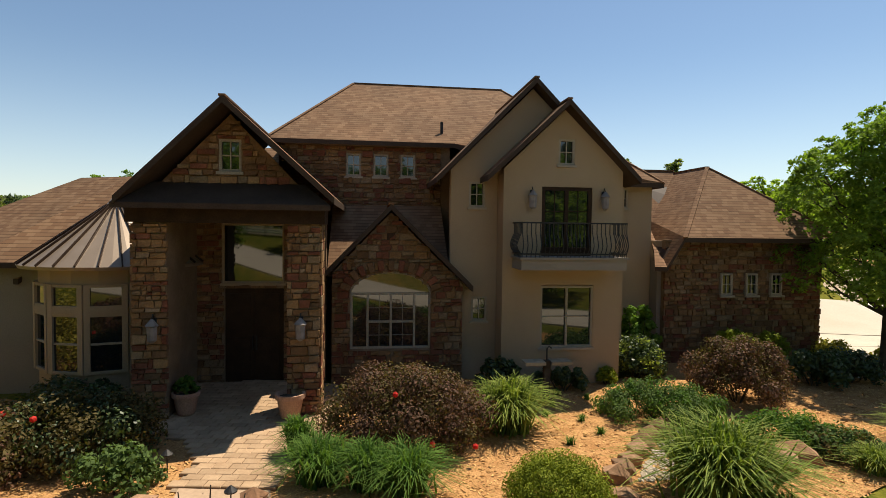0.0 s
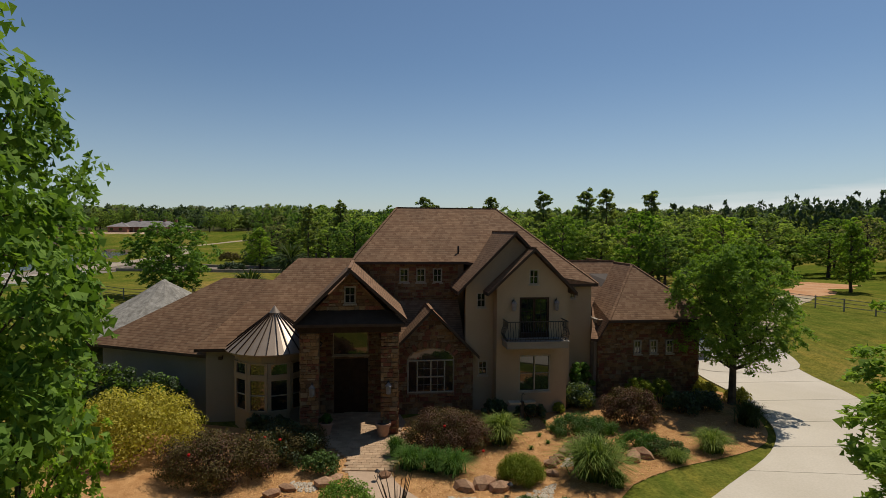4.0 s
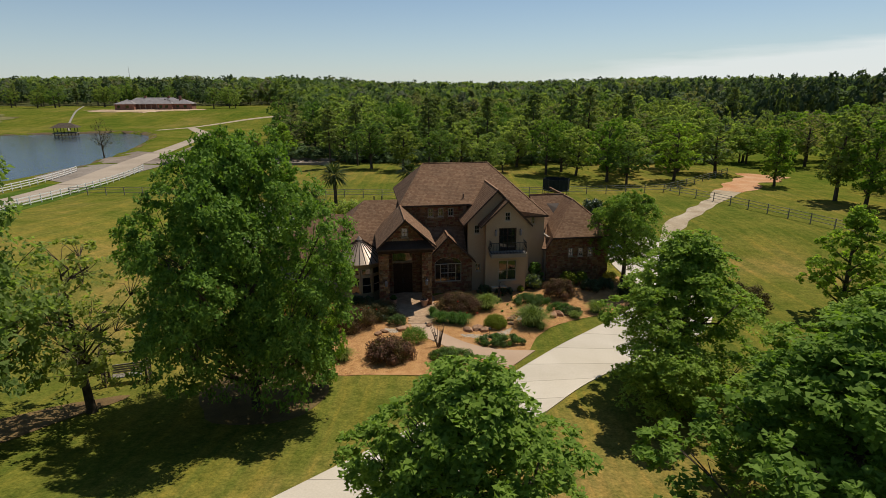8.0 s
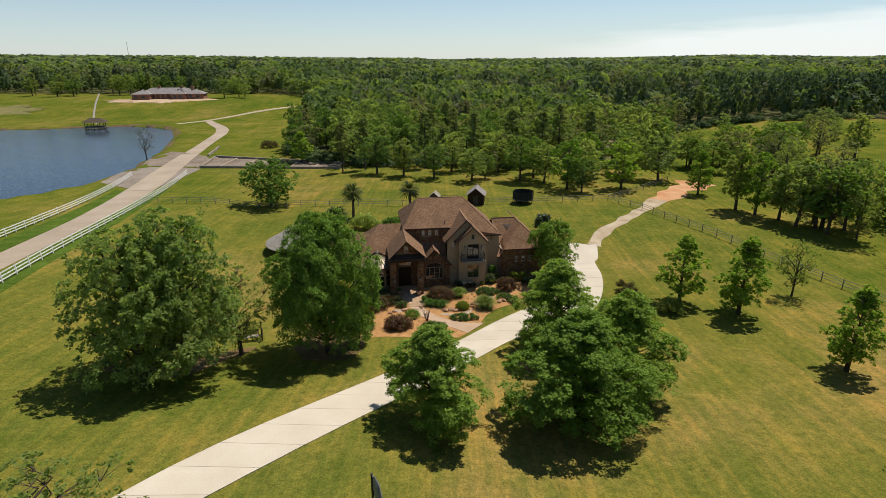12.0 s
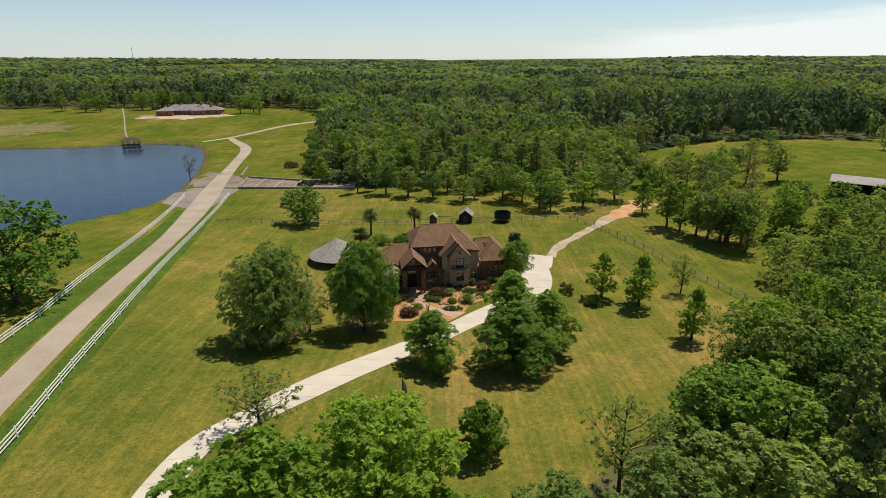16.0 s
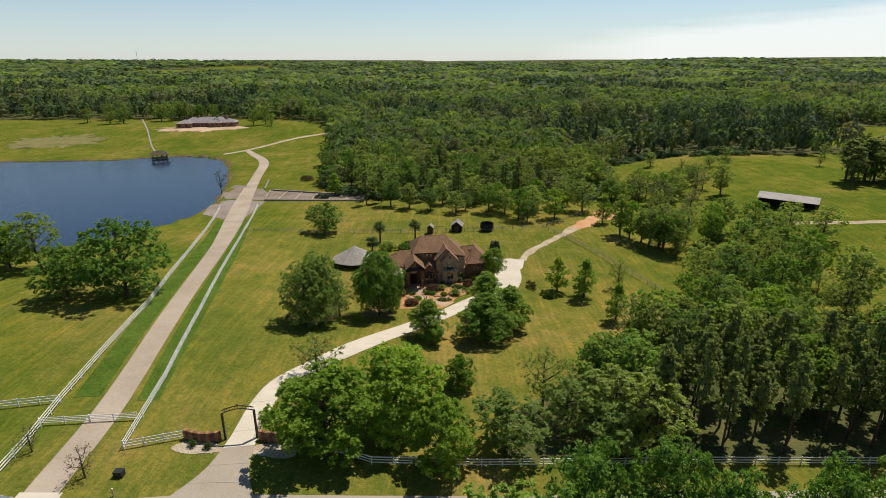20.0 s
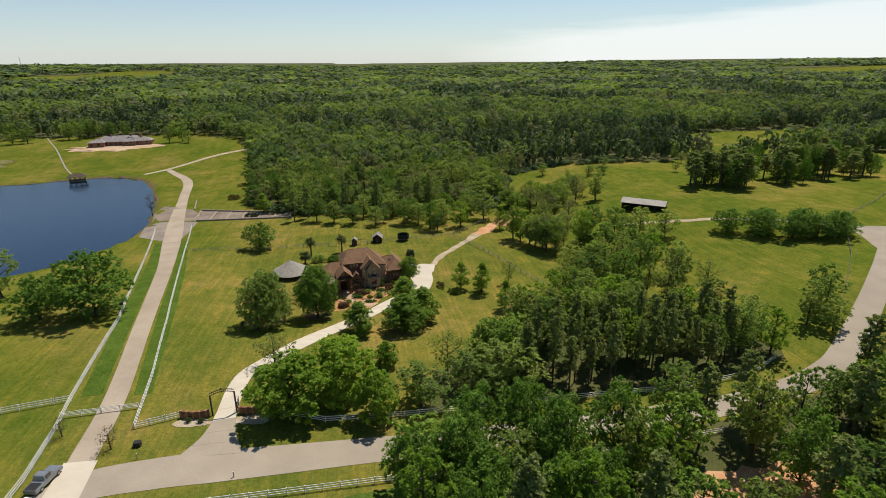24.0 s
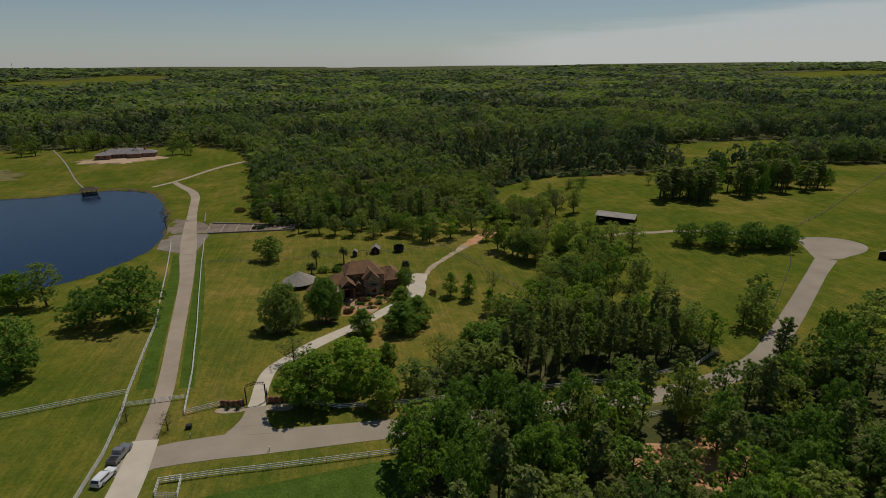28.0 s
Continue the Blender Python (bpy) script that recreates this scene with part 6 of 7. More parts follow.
def grass_clump(name, x, y, r, h, leaf, label, blades=420, w=0.022):
    rng = np.random.default_rng(int(abs(x * 77 + y * 31)) + 1)
    v, f = [], []
    for k in range(blades):
        an = rng.random() * 2 * math.pi
        reach = r * rng.uniform(0.25, 1.05)
        top = h * rng.uniform(0.75, 1.1) * (1 - 0.35 * (reach / r) ** 2)
        bx, by = rng.normal() * r * 0.14, rng.normal() * r * 0.14
        dx, dy = math.cos(an), math.sin(an)
        px, py = -dy, dx
        prev = None
        for s in (0, 0.35, 0.7, 1.0):
            rr = reach * s ** 1.5
            z = top * (1 - (1 - s) ** 1.8) - (0.28 * h * (s - 0.6) ** 2 * 4 if s > 0.6 else 0) * (reach / r)
            ww = w * (1 - s * 0.85)
            i0 = len(v)
            v += [(bx + dx * rr - px * ww, by + dy * rr - py * ww, z), (bx + dx * rr + px * ww, by + dy * rr + py * ww, z)]
            if prev is not None:
                f.append((prev, prev + 1, i0 + 1, i0))
            prev = i0
    th = new(name)
    th.location = (x, y, sheet_z(x, y) + 0.02)
    tagged(th, label, "ornamental grass")
    raw("tuft", v, f, leaf, th)
    return th


shrub("loropetalum_bush", -0.85, 11.2, 1.8, 1.4, 1.75, L_PURPLE, "large purple-bronze loropetalum bush in the mulch", 16000, 0.04, second=L_PURPLEGRN)
shrub("loropetalum_bush", -9.0, 8.4, 2.2, 1.6, 1.7, L_PURPLEGRN, "broad bronze-green bush with purple tips", 10000, 0.05, second=L_PURPLE)
shrub("rose_bush", -7.2, 10.2, 1.75, 1.25, 1.45, L_PURPLEGRN, "dark rose bush with scattered red flowers", 7000, 0.05, second=L_HOLLY)
shrub("loropetalum_bush", -5.6, 3.5, 1.6, 1.3, 1.5, L_PURPLE, "rounded dark purple bush at the lawn's edge", 3600, 0.085, second=L_PURPLEGRN)
shrub("box_mound", -4.1, 6.2, 1.0, 0.9, 1.05, L_OAK, "clipped dark green mound beside the walk", 2200, 0.055, 1.0)
shrub("boxwood_ball", 1.72, 8.5, 0.92, 0.86, 0.95, L_BOX, "clipped yellow-green boxwood ball", 20000, 0.024, 1.0, False)
shrub("golden_bush", -13.1, 10.5, 2.85, 2.2, 2.75, L_YELLOW, "large clipped golden-yellow bush", 11000, 0.07, 1.0)
for x_, y_, r_, h_ in ((-13.9, 13.7, 1.5, 2.9), (-16.2, 14.2, 1.7, 3.3), (-18.5, 14.8, 1.6, 3.0)):
    shrub("evergreen_bush", x_, y_, r_, 0.9, h_, L_HOLLY, "dark green evergreen bush against the wing wall", 2600, 0.085, second=L_OAK)
shrub("holly_bush", -14.8, 15.6, 1.9, 1.3, 2.0, L_HOLLY, "dark green evergreen bush against the wing", 2600, 0.1)
shrub("rosemary_bush", -5.5, 8.9, 0.75, 0.6, 0.85, L_JUNIPER, "grey-green rosemary bush by the walk", 1500, 0.06)
shrub("barberry_bush", 7.5, 14.2, 1.35, 1.15, 2.0, L_PURPLE, "red-bronze barberry bush in the mulch", 9000, 0.045, second=L_PURPLEGRN)
shrub("holly_ball", 5.7, 16.5, 0.88, 0.84, 1.45, L_HOLLY, "round dark holly with pale tips", 3600, 0.06, 0.6, second=L_PALE)
shrub("clipped_hedge", 8.9, 17.0, 1.0, 0.55, 1.75, L_BOX, "flat-topped light green hedge", 2400, 0.06, 0.8)
shrub("clipped_hedge", 10.1, 17.2, 0.7, 0.5, 1.65, L_BOX, "flat-topped light green hedge", 1600, 0.06, 0.8)
shrub("climbing_shrub", 6.1, 17.6, 0.7, 0.5, 2.6, L_OAK, "tall leafy green shrub in the corner", 1800, 0.1)
shrub("juniper", 5.0, 12.9, 1.7, 1.1, 0.85, L_JUNIPER, "low spreading green juniper", 6500, 0.042, second=L_LILY)
shrub("juniper", 7.0, 11.4, 1.25, 0.8, 0.7, L_LILY, "low feathery green shrub", 4000, 0.042)
shrub("juniper", -1.6, 3.35, 1.7, 0.95, 0.75, L_JUNIPER, "dark spreading juniper by the walk", 5200, 0.05, second=L_OAK)
shrub("juniper", 1.8, 5.75, 1.95, 0.75, 0.65, L_JUNIPER, "dark spreading juniper near the drive", 5200, 0.05, second=L_OAK)
shrub("juniper", 7.8, 10.9, 1.0, 0.7, 0.55, L_JUNIPER, "low bronze-green juniper in the mulch", 2000, 0.05, second=L_PURPLEGRN)
shrub("dark_bush", 10.6, 15.9, 0.9, 0.8, 1.2, L_HOLLY, "dark evergreen bush in the shade", 1800, 0.08)
shrub("dark_bush", 11.9, 16.3, 0.8, 0.75, 1.1, L_HOLLY, "dark evergreen bush in the shade", 1600, 0.08)
shrub("golden_shrub", 13.0, 18.6, 0.7, 0.6, 0.95, L_YELLOW, "small yellow-green shrub by the drive", 1100, 0.07)
shrub("golden_shrub", 14.2, 17.6, 0.75, 0.6, 0.9, L_YELLOW, "small yellow-green shrub by the drive", 1100, 0.07)
shrub("small_ball", 4.55, 15.7, 0.32, 0.3, 0.6, L_BOX, "small round light green shrub", 900, 0.05, 0.8)
shrub("foundation_shrub", 1.4, 15.0, 0.7, 0.45, 1.05, L_HOLLY, "dark shrub under the window", 1200, 0.08)
shrub("foundation_shrub", 3.1, 15.0, 1.0, 0.4, 0.8, L_HOLLY, "low dark shrubs under the window", 1400, 0.07)
shrub("foundation_shrub", -8.6, 12.6, 1.3, 0.6, 1.0, L_HOLLY, "dark shrubs under the bay window", 1600, 0.08)
shrub("lawn_bush", 26.0, 7.5, 1.6, 1.4, 1.9, L_PALE, "round pale green bush beside the drive", 2200, 0.11)
shrub("lawn_bush", 22.6, 12.8, 1.2, 2.4, 1.8, L_PURPLEGRN, "loose brown-green bush beside the drive", 1800, 0.1)
shrub("cypress", 16.2, 37.0, 1.5, 1.5, 3.6, L_HOLLY, "broad dark green cypress behind the garage", 2600, 0.16)
shrub("patio_bush", -13.5, 38.5, 2.6, 2.0, 3.0, L_SYC, "olive green bush behind the house", 2600, 0.16)
shrub("patio_bush", -9.0, 38.0, 2.0, 1.6, 2.4, L_OAK, "green bush behind the house", 1800, 0.16)
shrub("meadow_brush", -59.0, 137.0, 3.6, 2.4, 2.6, L_PURPLEGRN, "leafless brown thicket in the far meadow", 1500, 0.2)
shrub("spill_bush", -45.0, 103.5, 3.5, 1.8, 1.8, L_HOLLY, "dark bushes by the spillway chute", 1500, 0.2)
grass_clump("fountain_grass", 1.35, 12.0, 1.2, 1.25, L_BLADE, "arching green fountain grass", 900, 0.026)
grass_clump("fountain_grass", 4.4, 8.8, 1.55, 1.5, L_BLADE, "large arching fountain grass clump", 1150, 0.028)
grass_clump("fountain_grass", 9.8, 11.2, 1.0, 0.95, L_BLADE, "green ornamental grass clump", 800, 0.017)
grass_clump("fountain_grass", 7.9, 10.1, 0.7, 0.55, L_BLADE, "small ornamental grass clump", 520, 0.015)
grass_clump("fountain_grass", 13.0, 14.3, 1.1, 1.15, L_PALM, "dark ornamental grass in the tree's shade", 560)
grass_clump("fountain_grass", 5.0, 8.0, 0.5, 0.6, L_BLADE, "small ornamental grass clump", 260)
grass_clump("fountain_grass", -8.5, 3.4, 0.9, 0.9, L_PALE, "yellow-green ornamental grass clump", 460)
grass_clump("fountain_grass", -10.2, 3.2, 0.9, 1.0, L_LILY, "green ornamental grass clump", 460)
for x, y, r in ((-2.2, 9.4, 0.75), (-0.7, 9.1, 0.85), (-1.4, 9.2, 0.6), (-2.9, 10.4, 0.4)):
    grass_clump("daylily", x, y, r * 1.25, 0.85, L_LILY, "bright green daylily clump", 560, 0.02)
for x, y in ((-27.5, -7.0), (-29.0, -9.5), (-31.0, -49.3), (-28.9, -49.6)):
    grass_clump("sago_palm", x, y, 1.1 if y > -20 else 0.7, 0.9, L_PALM, "dark spiky sago palm", 260, 0.04)
for i, (x, y) in enumerate([(2.6, 13.6), (3.1, 12.6), (2.3, 12.9), (3.6, 14.2), (2.9, 14.6), (3.3, 11.8), (2.5, 11.2)]):
    grass_clump("weed_tuft", x, y, 0.22, 0.2, L_LILY, "small green weed tuft in the mulch", 60, 0.012)
# loose wood chips over the mulch
rgc = np.random.default_rng(44)
pc = np.column_stack([rgc.uniform(-9, 13.5, 48000), rgc.uniform(1.2, 17.5, 48000), np.zeros(48000)])
keep = [i for i in range(len(pc)) if inside(BED, pc[i, 0], pc[i, 1]) and not inside(COURT, pc[i, 0], pc[i, 1])]
pc = pc[keep]
pc[:, 2] = [sheet_z(x, y) + 0.042 for x, y in pc[:, :2]]
an_ = rgc.uniform(0, 2 * math.pi, len(pc))
ax = np.column_stack([np.cos(an_), np.sin(an_), rgc.normal(size=len(pc)) * 0.25]) * rgc.uniform(0.018, 0.05, len(pc))[:, None]
bx_ = np.column_stack([-np.sin(an_), np.cos(an_), rgc.normal(size=len(pc)) * 0.35]) * rgc.uniform(0.007, 0.016, len(pc))[:, None]
tagged(new("wood_chips", quads_mesh("wood_chips", np.stack([pc - ax - bx_, pc + ax - bx_, pc + ax + bx_, pc - ax + bx_], axis=1).reshape(-1, 3), L_CHIP)), "loose orange and brown wood chips over the bed", "wood chips", kind="stuff")
# red flowers
bm = bmesh.new()
for x, y, z in [(-7.6, 9.2, 1.2), (-7.0, 9.1, 1.15), (-8.2, 9.4, 1.0), (-9.4, 7.1, 1.4), (-0.3, 9.9, 0.5), (0.5, 10.1, 0.4), (-1.0, 10.1, 1.35)]:
    m = Matrix.Translation((x, y, z))
    bmesh.ops.create_icosphere(bm, subdivisions=1, radius=0.06, matrix=m)
tagged(mesh_ob("red_flowers", bm, L_RED), "scattered small red flowers", "flowers", kind="stuff")


# boulders and river stones
def boulder(x, y, rx, ry, h, seed, label="rough angular tan sandstone boulder"):
    bm = bmesh.new()
    bmesh.ops.create_icosphere(bm, subdivisions=1, radius=1.0)
    for v in bm.verts:
        k = 1 + 0.5 * noise.noise((v.co.x * 1.3 + seed, v.co.y * 1.3, v.co.z * 1.3))
        v.co = Vector((v.co.x * rx * k, v.co.y * ry * k, max(-0.2, v.co.z * h * k)))
    ob = mesh_ob("boulder", bm, M_ROCK)
    ob.location = (x, y, sheet_z(x, y) + h * 0.35)
    ob.rotation_euler = (0, 0, seed)
    return tagged(ob, label, "boulder", group="garden boulders")


for i, (x, y, a, b, h) in enumerate([(3.0, 9.6, .26, .2, .2), (3.25, 9.95, .22, .2, .18), (3.45, 10.35, .24, .18, .18), (3.75, 10.75, .26, .2, .2), (4.0, 11.15, .24, .2, .2), (4.3, 11.55, .22, .2, .2), (4.65, 11.95, .26, .2, .2), (5.1, 12.4, .28, .22, .22), (5.5, 12.7, .24, .2, .18), (2.9, 8.9, .28, .2, .16), (6.35, 10.3, .5, .3, .28), (6.8, 10.6, .4, .28, .25), (0.4, 8.0, .42, .3, .25), (-0.3, 7.8, .4, .28, .22), (0.9, 7.7, .35, .26, .22), (-3.1, 8.6, .22, .2, .15), (-5.1, 7.9, .35, .25, .2), (-4.8, 8.3, .3, .2, .16), (-6.3, 7.6, .3, .2, .15), (-6.7, 7.2, .3, .22, .16)]):
    boulder(x, y, a * 1.2, b * 1.2, h * 1.25, i * 1.37)
rg = random.Random(8)
gv, gf = [], []
ico = bmesh.new(); bmesh.ops.create_icosphere(ico, subdivisions=1, radius=1.0)
iv = [v.co.copy() for v in ico.verts]; iff = [[v.index for v in f.verts] for f in ico.faces]; ico.free()


def pebbles(region, n, r0, r1):
    xs, ys = [p[0] for p in region], [p[1] for p in region]
    k = 0
    while k < n:
        x, y = rg.uniform(min(xs), max(xs)), rg.uniform(min(ys), max(ys))
        if not inside(region, x, y):
            continue
        k += 1
        r = rg.uniform(r0, r1)
        i0 = len(gv)
        zz = sheet_z(x, y) + 0.03
        sx, sy = rg.uniform(0.7, 1.3), rg.uniform(0.7, 1.3)
        gv.extend([(x + v.x * r * sx, y + v.y * r * sy, zz + v.z * r * 0.6) for v in iv])
        gf.extend([[i + i0 for i in f] for f in iff])


pebbles([(3.3, 9.5), (4.3, 11.2), (5.2, 12.2), (5.8, 11.9), (5.2, 10.9), (4.4, 9.8)], 420, 0.04, 0.09)
pebbles([(-0.9, 7.2), (1.0, 7.0), (2.9, 8.2), (2.6, 7.2), (0.8, 6.4), (-0.8, 6.8)], 420, 0.03, 0.08)
pebbles([(-6.3, 8.2), (-5.2, 8.0), (-5.4, 7.4), (-6.4, 7.6)], 160, 0.03, 0.07)
pebbles([(-33, -50.4), (-27.6, -50.6), (-27.9, -48.7), (-32.6, -48.4)], 260, 0.07, 0.16)
pebbles([(-23.0, -50.6), (-17.4, -49.8), (-17.8, -47.7), (-23.2, -48.4)], 260, 0.07, 0.16)
tagged(raw("river_stones", gv, gf, M_GRAVEL), "pale rounded river stones in dry beds", "river stones", kind="stuff")


# flower pots, bird bath, path lights
def pot(x, y, s):
    th = empty("flower_pot", pose(x, y, sheet_z(x, y) + 0.09), "terracotta flower pot on the pavers", "flower pot", "flower pots")
    bm = bmesh.new()
    lathe(bm, [(0.17 * s, 0), (0.2 * s, 0.05 * s), (0.27 * s, 0.42 * s), (0.31 * s, 0.43 * s), (0.31 * s, 0.52 * s), (0.26 * s, 0.52 * s), (0.25 * s, 0.44 * s)], 24)
    part("bowl", bm, M_TERRA, th)
    bm = bmesh.new()
    lathe(bm, [(0.25 * s, 0.44 * s), (0.02, 0.47 * s)], 16)
    part("soil", bm, M_BARK, th)
    return th


pot(-3.6, 12.35, 1.1)
p2 = pot(-6.05, 12.5, 1.0)
v = shrub_mesh(4, L_LILY, 0.25, 0.25, 0.5, 220, 0.08)
v[:, 2] += 0.45
new("plant", quads_mesh("plant", v, L_LILY)).parent = p2
bb = empty("bird_feeder", pose(2.55, 14.2, sheet_z(2.55, 14.2), 0, 0, 8), "stone post with two small feeding shelves", "bird feeder")
part("post", boxbm(-0.08, -0.08, 0, 0.08, 0.08, 1.05), M_BARK, bb)
for a in (-1, 1):
    part("shelf", boxbm(a * 0.35 - 0.27, -0.2, 0.96, a * 0.35 + 0.27, 0.2, 1.04), M_SAND, bb)
bm = bmesh.new()
tube(bm, [(0, 0, 1.05), (0.0, 0, 1.35), (0.05, 0, 1.42), (0.12, 0, 1.36)], 0.02, 6)
part("hook", bm, M_IRON, bb)
for x, y in ((-5.0, 9.6), (-3.35, 8.3), (1.2, 7.4), (-2.6, 6.2)):
    th = empty("path_light", pose(x, y, sheet_z(x, y)), "small dark path light on a stake", "path light", "path lights")
    bm = bmesh.new()
    tube(bm, [(0, 0, 0), (0, 0, 0.38)], 0.012, 6)
    part("stake", bm, M_IRON, th)
    bm = bmesh.new()
    lathe(bm, [(0.1, 0.36), (0.1, 0.38), (0.015, 0.46)], 12)
    part("cap", bm, M_IRON, th)
# bare crepe myrtle stems by the walk
th = empty("crepe_myrtle", pose(-2.4, 5.2, sheet_z(-2.4, 5.2)), "pruned bare crepe myrtle with upright reddish stems", "shrub")
for k in range(11):
    an, tilt = k * 2.4, 0.25 + 0.25 * ((k * 7) % 5) / 4
    bm = bmesh.new()
    tube(bm, [(0.08 * math.cos(an), 0.08 * math.sin(an), 0), (tilt * math.cos(an) * 0.8, tilt * math.sin(an) * 0.8, 0.9), (tilt * 1.5 * math.cos(an), tilt * 1.5 * math.sin(an), 1.7)], [0.03, 0.02, 0.006], 5)
    part("stem", bm, M_BARK, th)

# garden swing between the trees
sw = empty("garden_swing", pose(-20.6, 0.4, sheet_z(-20.6, 0.4), 0, 0, 18), "weathered wooden swing bench in a frame with wagon wheels", "swing bench")
for a in (-1.05, 1.05):
    for b in (-0.55, 0.55):
        bm = bmesh.new(); beam(bm, (a, b, 0), (a, b * 0.25, 1.9), 0.08); part("frame_post", bm, M_BARK, sw)
    bm = bmesh.new()
    ring = [(a * 1.08, 0.62 * math.cos(k * math.pi / 9), 0.62 + 0.62 * math.sin(k * math.pi / 9)) for k in range(19)]
    tube(bm, ring, 0.035, 5)
    for k in range(5):
        an = k * math.pi / 5
        beam(bm, (a * 1.08, 0.6 * math.cos(an), 0.62 + 0.6 * math.sin(an)), (a * 1.08, -0.6 * math.cos(an), 0.62 - 0.6 * math.sin(an)), 0.03)
    part("wheel", bm, M_BARK, sw)
    bm = bmesh.new(); beam(bm, (a * 0.72, 0, 1.9), (a * 0.72, 0, 0.55), 0.015); part("chain", bm, M_IRON, sw)
bm = bmesh.new(); beam(bm, (-1.25, 0, 1.92), (1.25, 0, 1.92), 0.1); part("top_beam", bm, M_BARK, sw)
for k in range(5):
    bm = bmesh.new(); beam(bm, (-0.8, -0.3 + k * 0.12, 0.5), (0.8, -0.3 + k * 0.12, 0.5), 0.1, 0.03); part("seat_slat", bm, M_GREYRAIL, sw)
for k in range(4):
    bm = bmesh.new(); beam(bm, (-0.8, 0.27 + k * 0.03, 0.6 + k * 0.13), (0.8, 0.27 + k * 0.03, 0.6 + k * 0.13), 0.03, 0.1); part("back_slat", bm, M_GREYRAIL, sw)


# ---- fences, gate, outbuildings ----
def fence(name, pts, material, label, rails=(0.35, 0.75, 1.15), gap=2.4, height=1.3, pw=0.12, rh=0.13, max_parts=40):
    """Posts and rails over the ground."""
    th = tagged(new(name), label, "fence")
    line = []
    for (x1, y1), (x2, y2) in zip(pts, pts[1:]):
        n = max(1, round(math.hypot(x2 - x1, y2 - y1) / gap))
        line += [(x1 + (x2 - x1) * k / n, y1 + (y2 - y1) * k / n) for k in range(n)]
    line.append(pts[-1])
    pm = bpy.data.meshes.new("post")
    bm = boxbm(-pw / 2, -pw / 2, -0.3, pw / 2, pw / 2, height)
    bm.to_mesh(pm); bm.free(); pm.materials.append(material)
    for x, y in line:
        p = new("post", pm); p.parent = th
        p.matrix_local = pose(x, y, sheet_z(x, y))
    for a, b in zip(line, line[1:]):
        for r in rails:
            bm = bmesh.new()
            beam(bm, (a[0], a[1], sheet_z(*a) + r), (b[0], b[1], sheet_z(*b) + r), 0.045, rh)
            part("rail", bm, material, th)
    return th


fence("lane_fence", [(-79.5, 88), (-57.0, -8.0), (-52.6, -41.5), (-51.2, -49.6), (-50.0, -62), (-50.2, -80)], M_WHITE, "white three-rail fence along the lane", gap=3.0)
fence("lane_fence", [(-66.4, 90), (-59.9, 56), (-46.0, -9.4), (-41.4, -34), (-39.2, -50.3)], M_WHITE, "white three-rail fence along the lane", gap=3.0)
fence("cross_fence", [(-130, -60), (-75, -46.7), (-52.6, -41.5)], M_WHITE, "white three-rail pasture fence", gap=2.6)
fence("gate_fence", [(-39.2, -50.3), (-32.7, -47.8)], M_WHITE, "white three-rail fence by the entrance wall", gap=2.2)
fence("road_fence", [(-38.2, -73.4), (-38.4, -70.0), (2.5, -66.4), (60, -63.8)], M_WHITE, "white rail fence along the road", gap=2.6)
fence("pen_fence", [(-38.4, -70), (-34.9, -69.6), (-34.5, -73.9), (-38.2, -73.4)], M_WHITE, "small white rail pen", gap=2.0)
fence("wood_fence", [(-17.6, -47.4), (-8, -50.9), (6, -50.4), (30, -49.6), (59, -50.3), (77.6, -48.9), (84.8, -45.4)], M_WHITE, "white rail fence in front of the wood", gap=2.8)
fence("back_fence", [(-59.9, 55.8), (-34.4, 55.9), (-8.3, 53.5), (14.2, 55.8), (33.2, 57.9), (37.6, 50.5), (50.1, 17.1), (58.2, -7.4)], M_GREYRAIL, "weathered pipe fence round the paddock", (0.45, 0.85, 1.2), 3.0, 1.3, 0.1, 0.06)
fence("track_fence", [(33.2, 57.9), (36.6, 60.9), (44, 68), (52.6, 76.5)], M_GREYRAIL, "weathered pipe fence beside the dirt track", (0.45, 0.85, 1.2), 3.0, 1.3, 0.1, 0.08)
fence("cul_fence", [(110, -34), (120, -25), (140, -6), (158, 14), (163, 22)], M_GREYRAIL, "low fence beside the road end", (0.5, 1.0), 4.0, 1.2, 0.1, 0.06)
fence("far_fence", [(166, 26), (200, 45), (260, 85), (330, 130)], M_GREYRAIL, "weathered fence across the distant pasture", (0.5, 1.0), 8.0, 1.2, 0.14, 0.1)
gate = tagged(new("lane_gate"), "closed white field gate across the lane", "gate")
for (a, b) in (((-51.9, -46.6), (-46.2, -45.5)), ((-46.1, -45.45), (-40.5, -44.4))):
    bm = bmesh.new()
    for r in (0.35, 0.6, 0.85, 1.1):
        beam(bm, (*a, sheet_z(*a) + r), (*b, sheet_z(*b) + r), 0.04, 0.08)
    for p in (a, b, ((a[0] + b[0]) / 2, (a[1] + b[1]) / 2)):
        beam(bm, (*p, sheet_z(*p) - 0.1), (*p, sheet_z(*p) + 1.25), 0.1)
    part("leaf", bm, M_WHITE, gate)

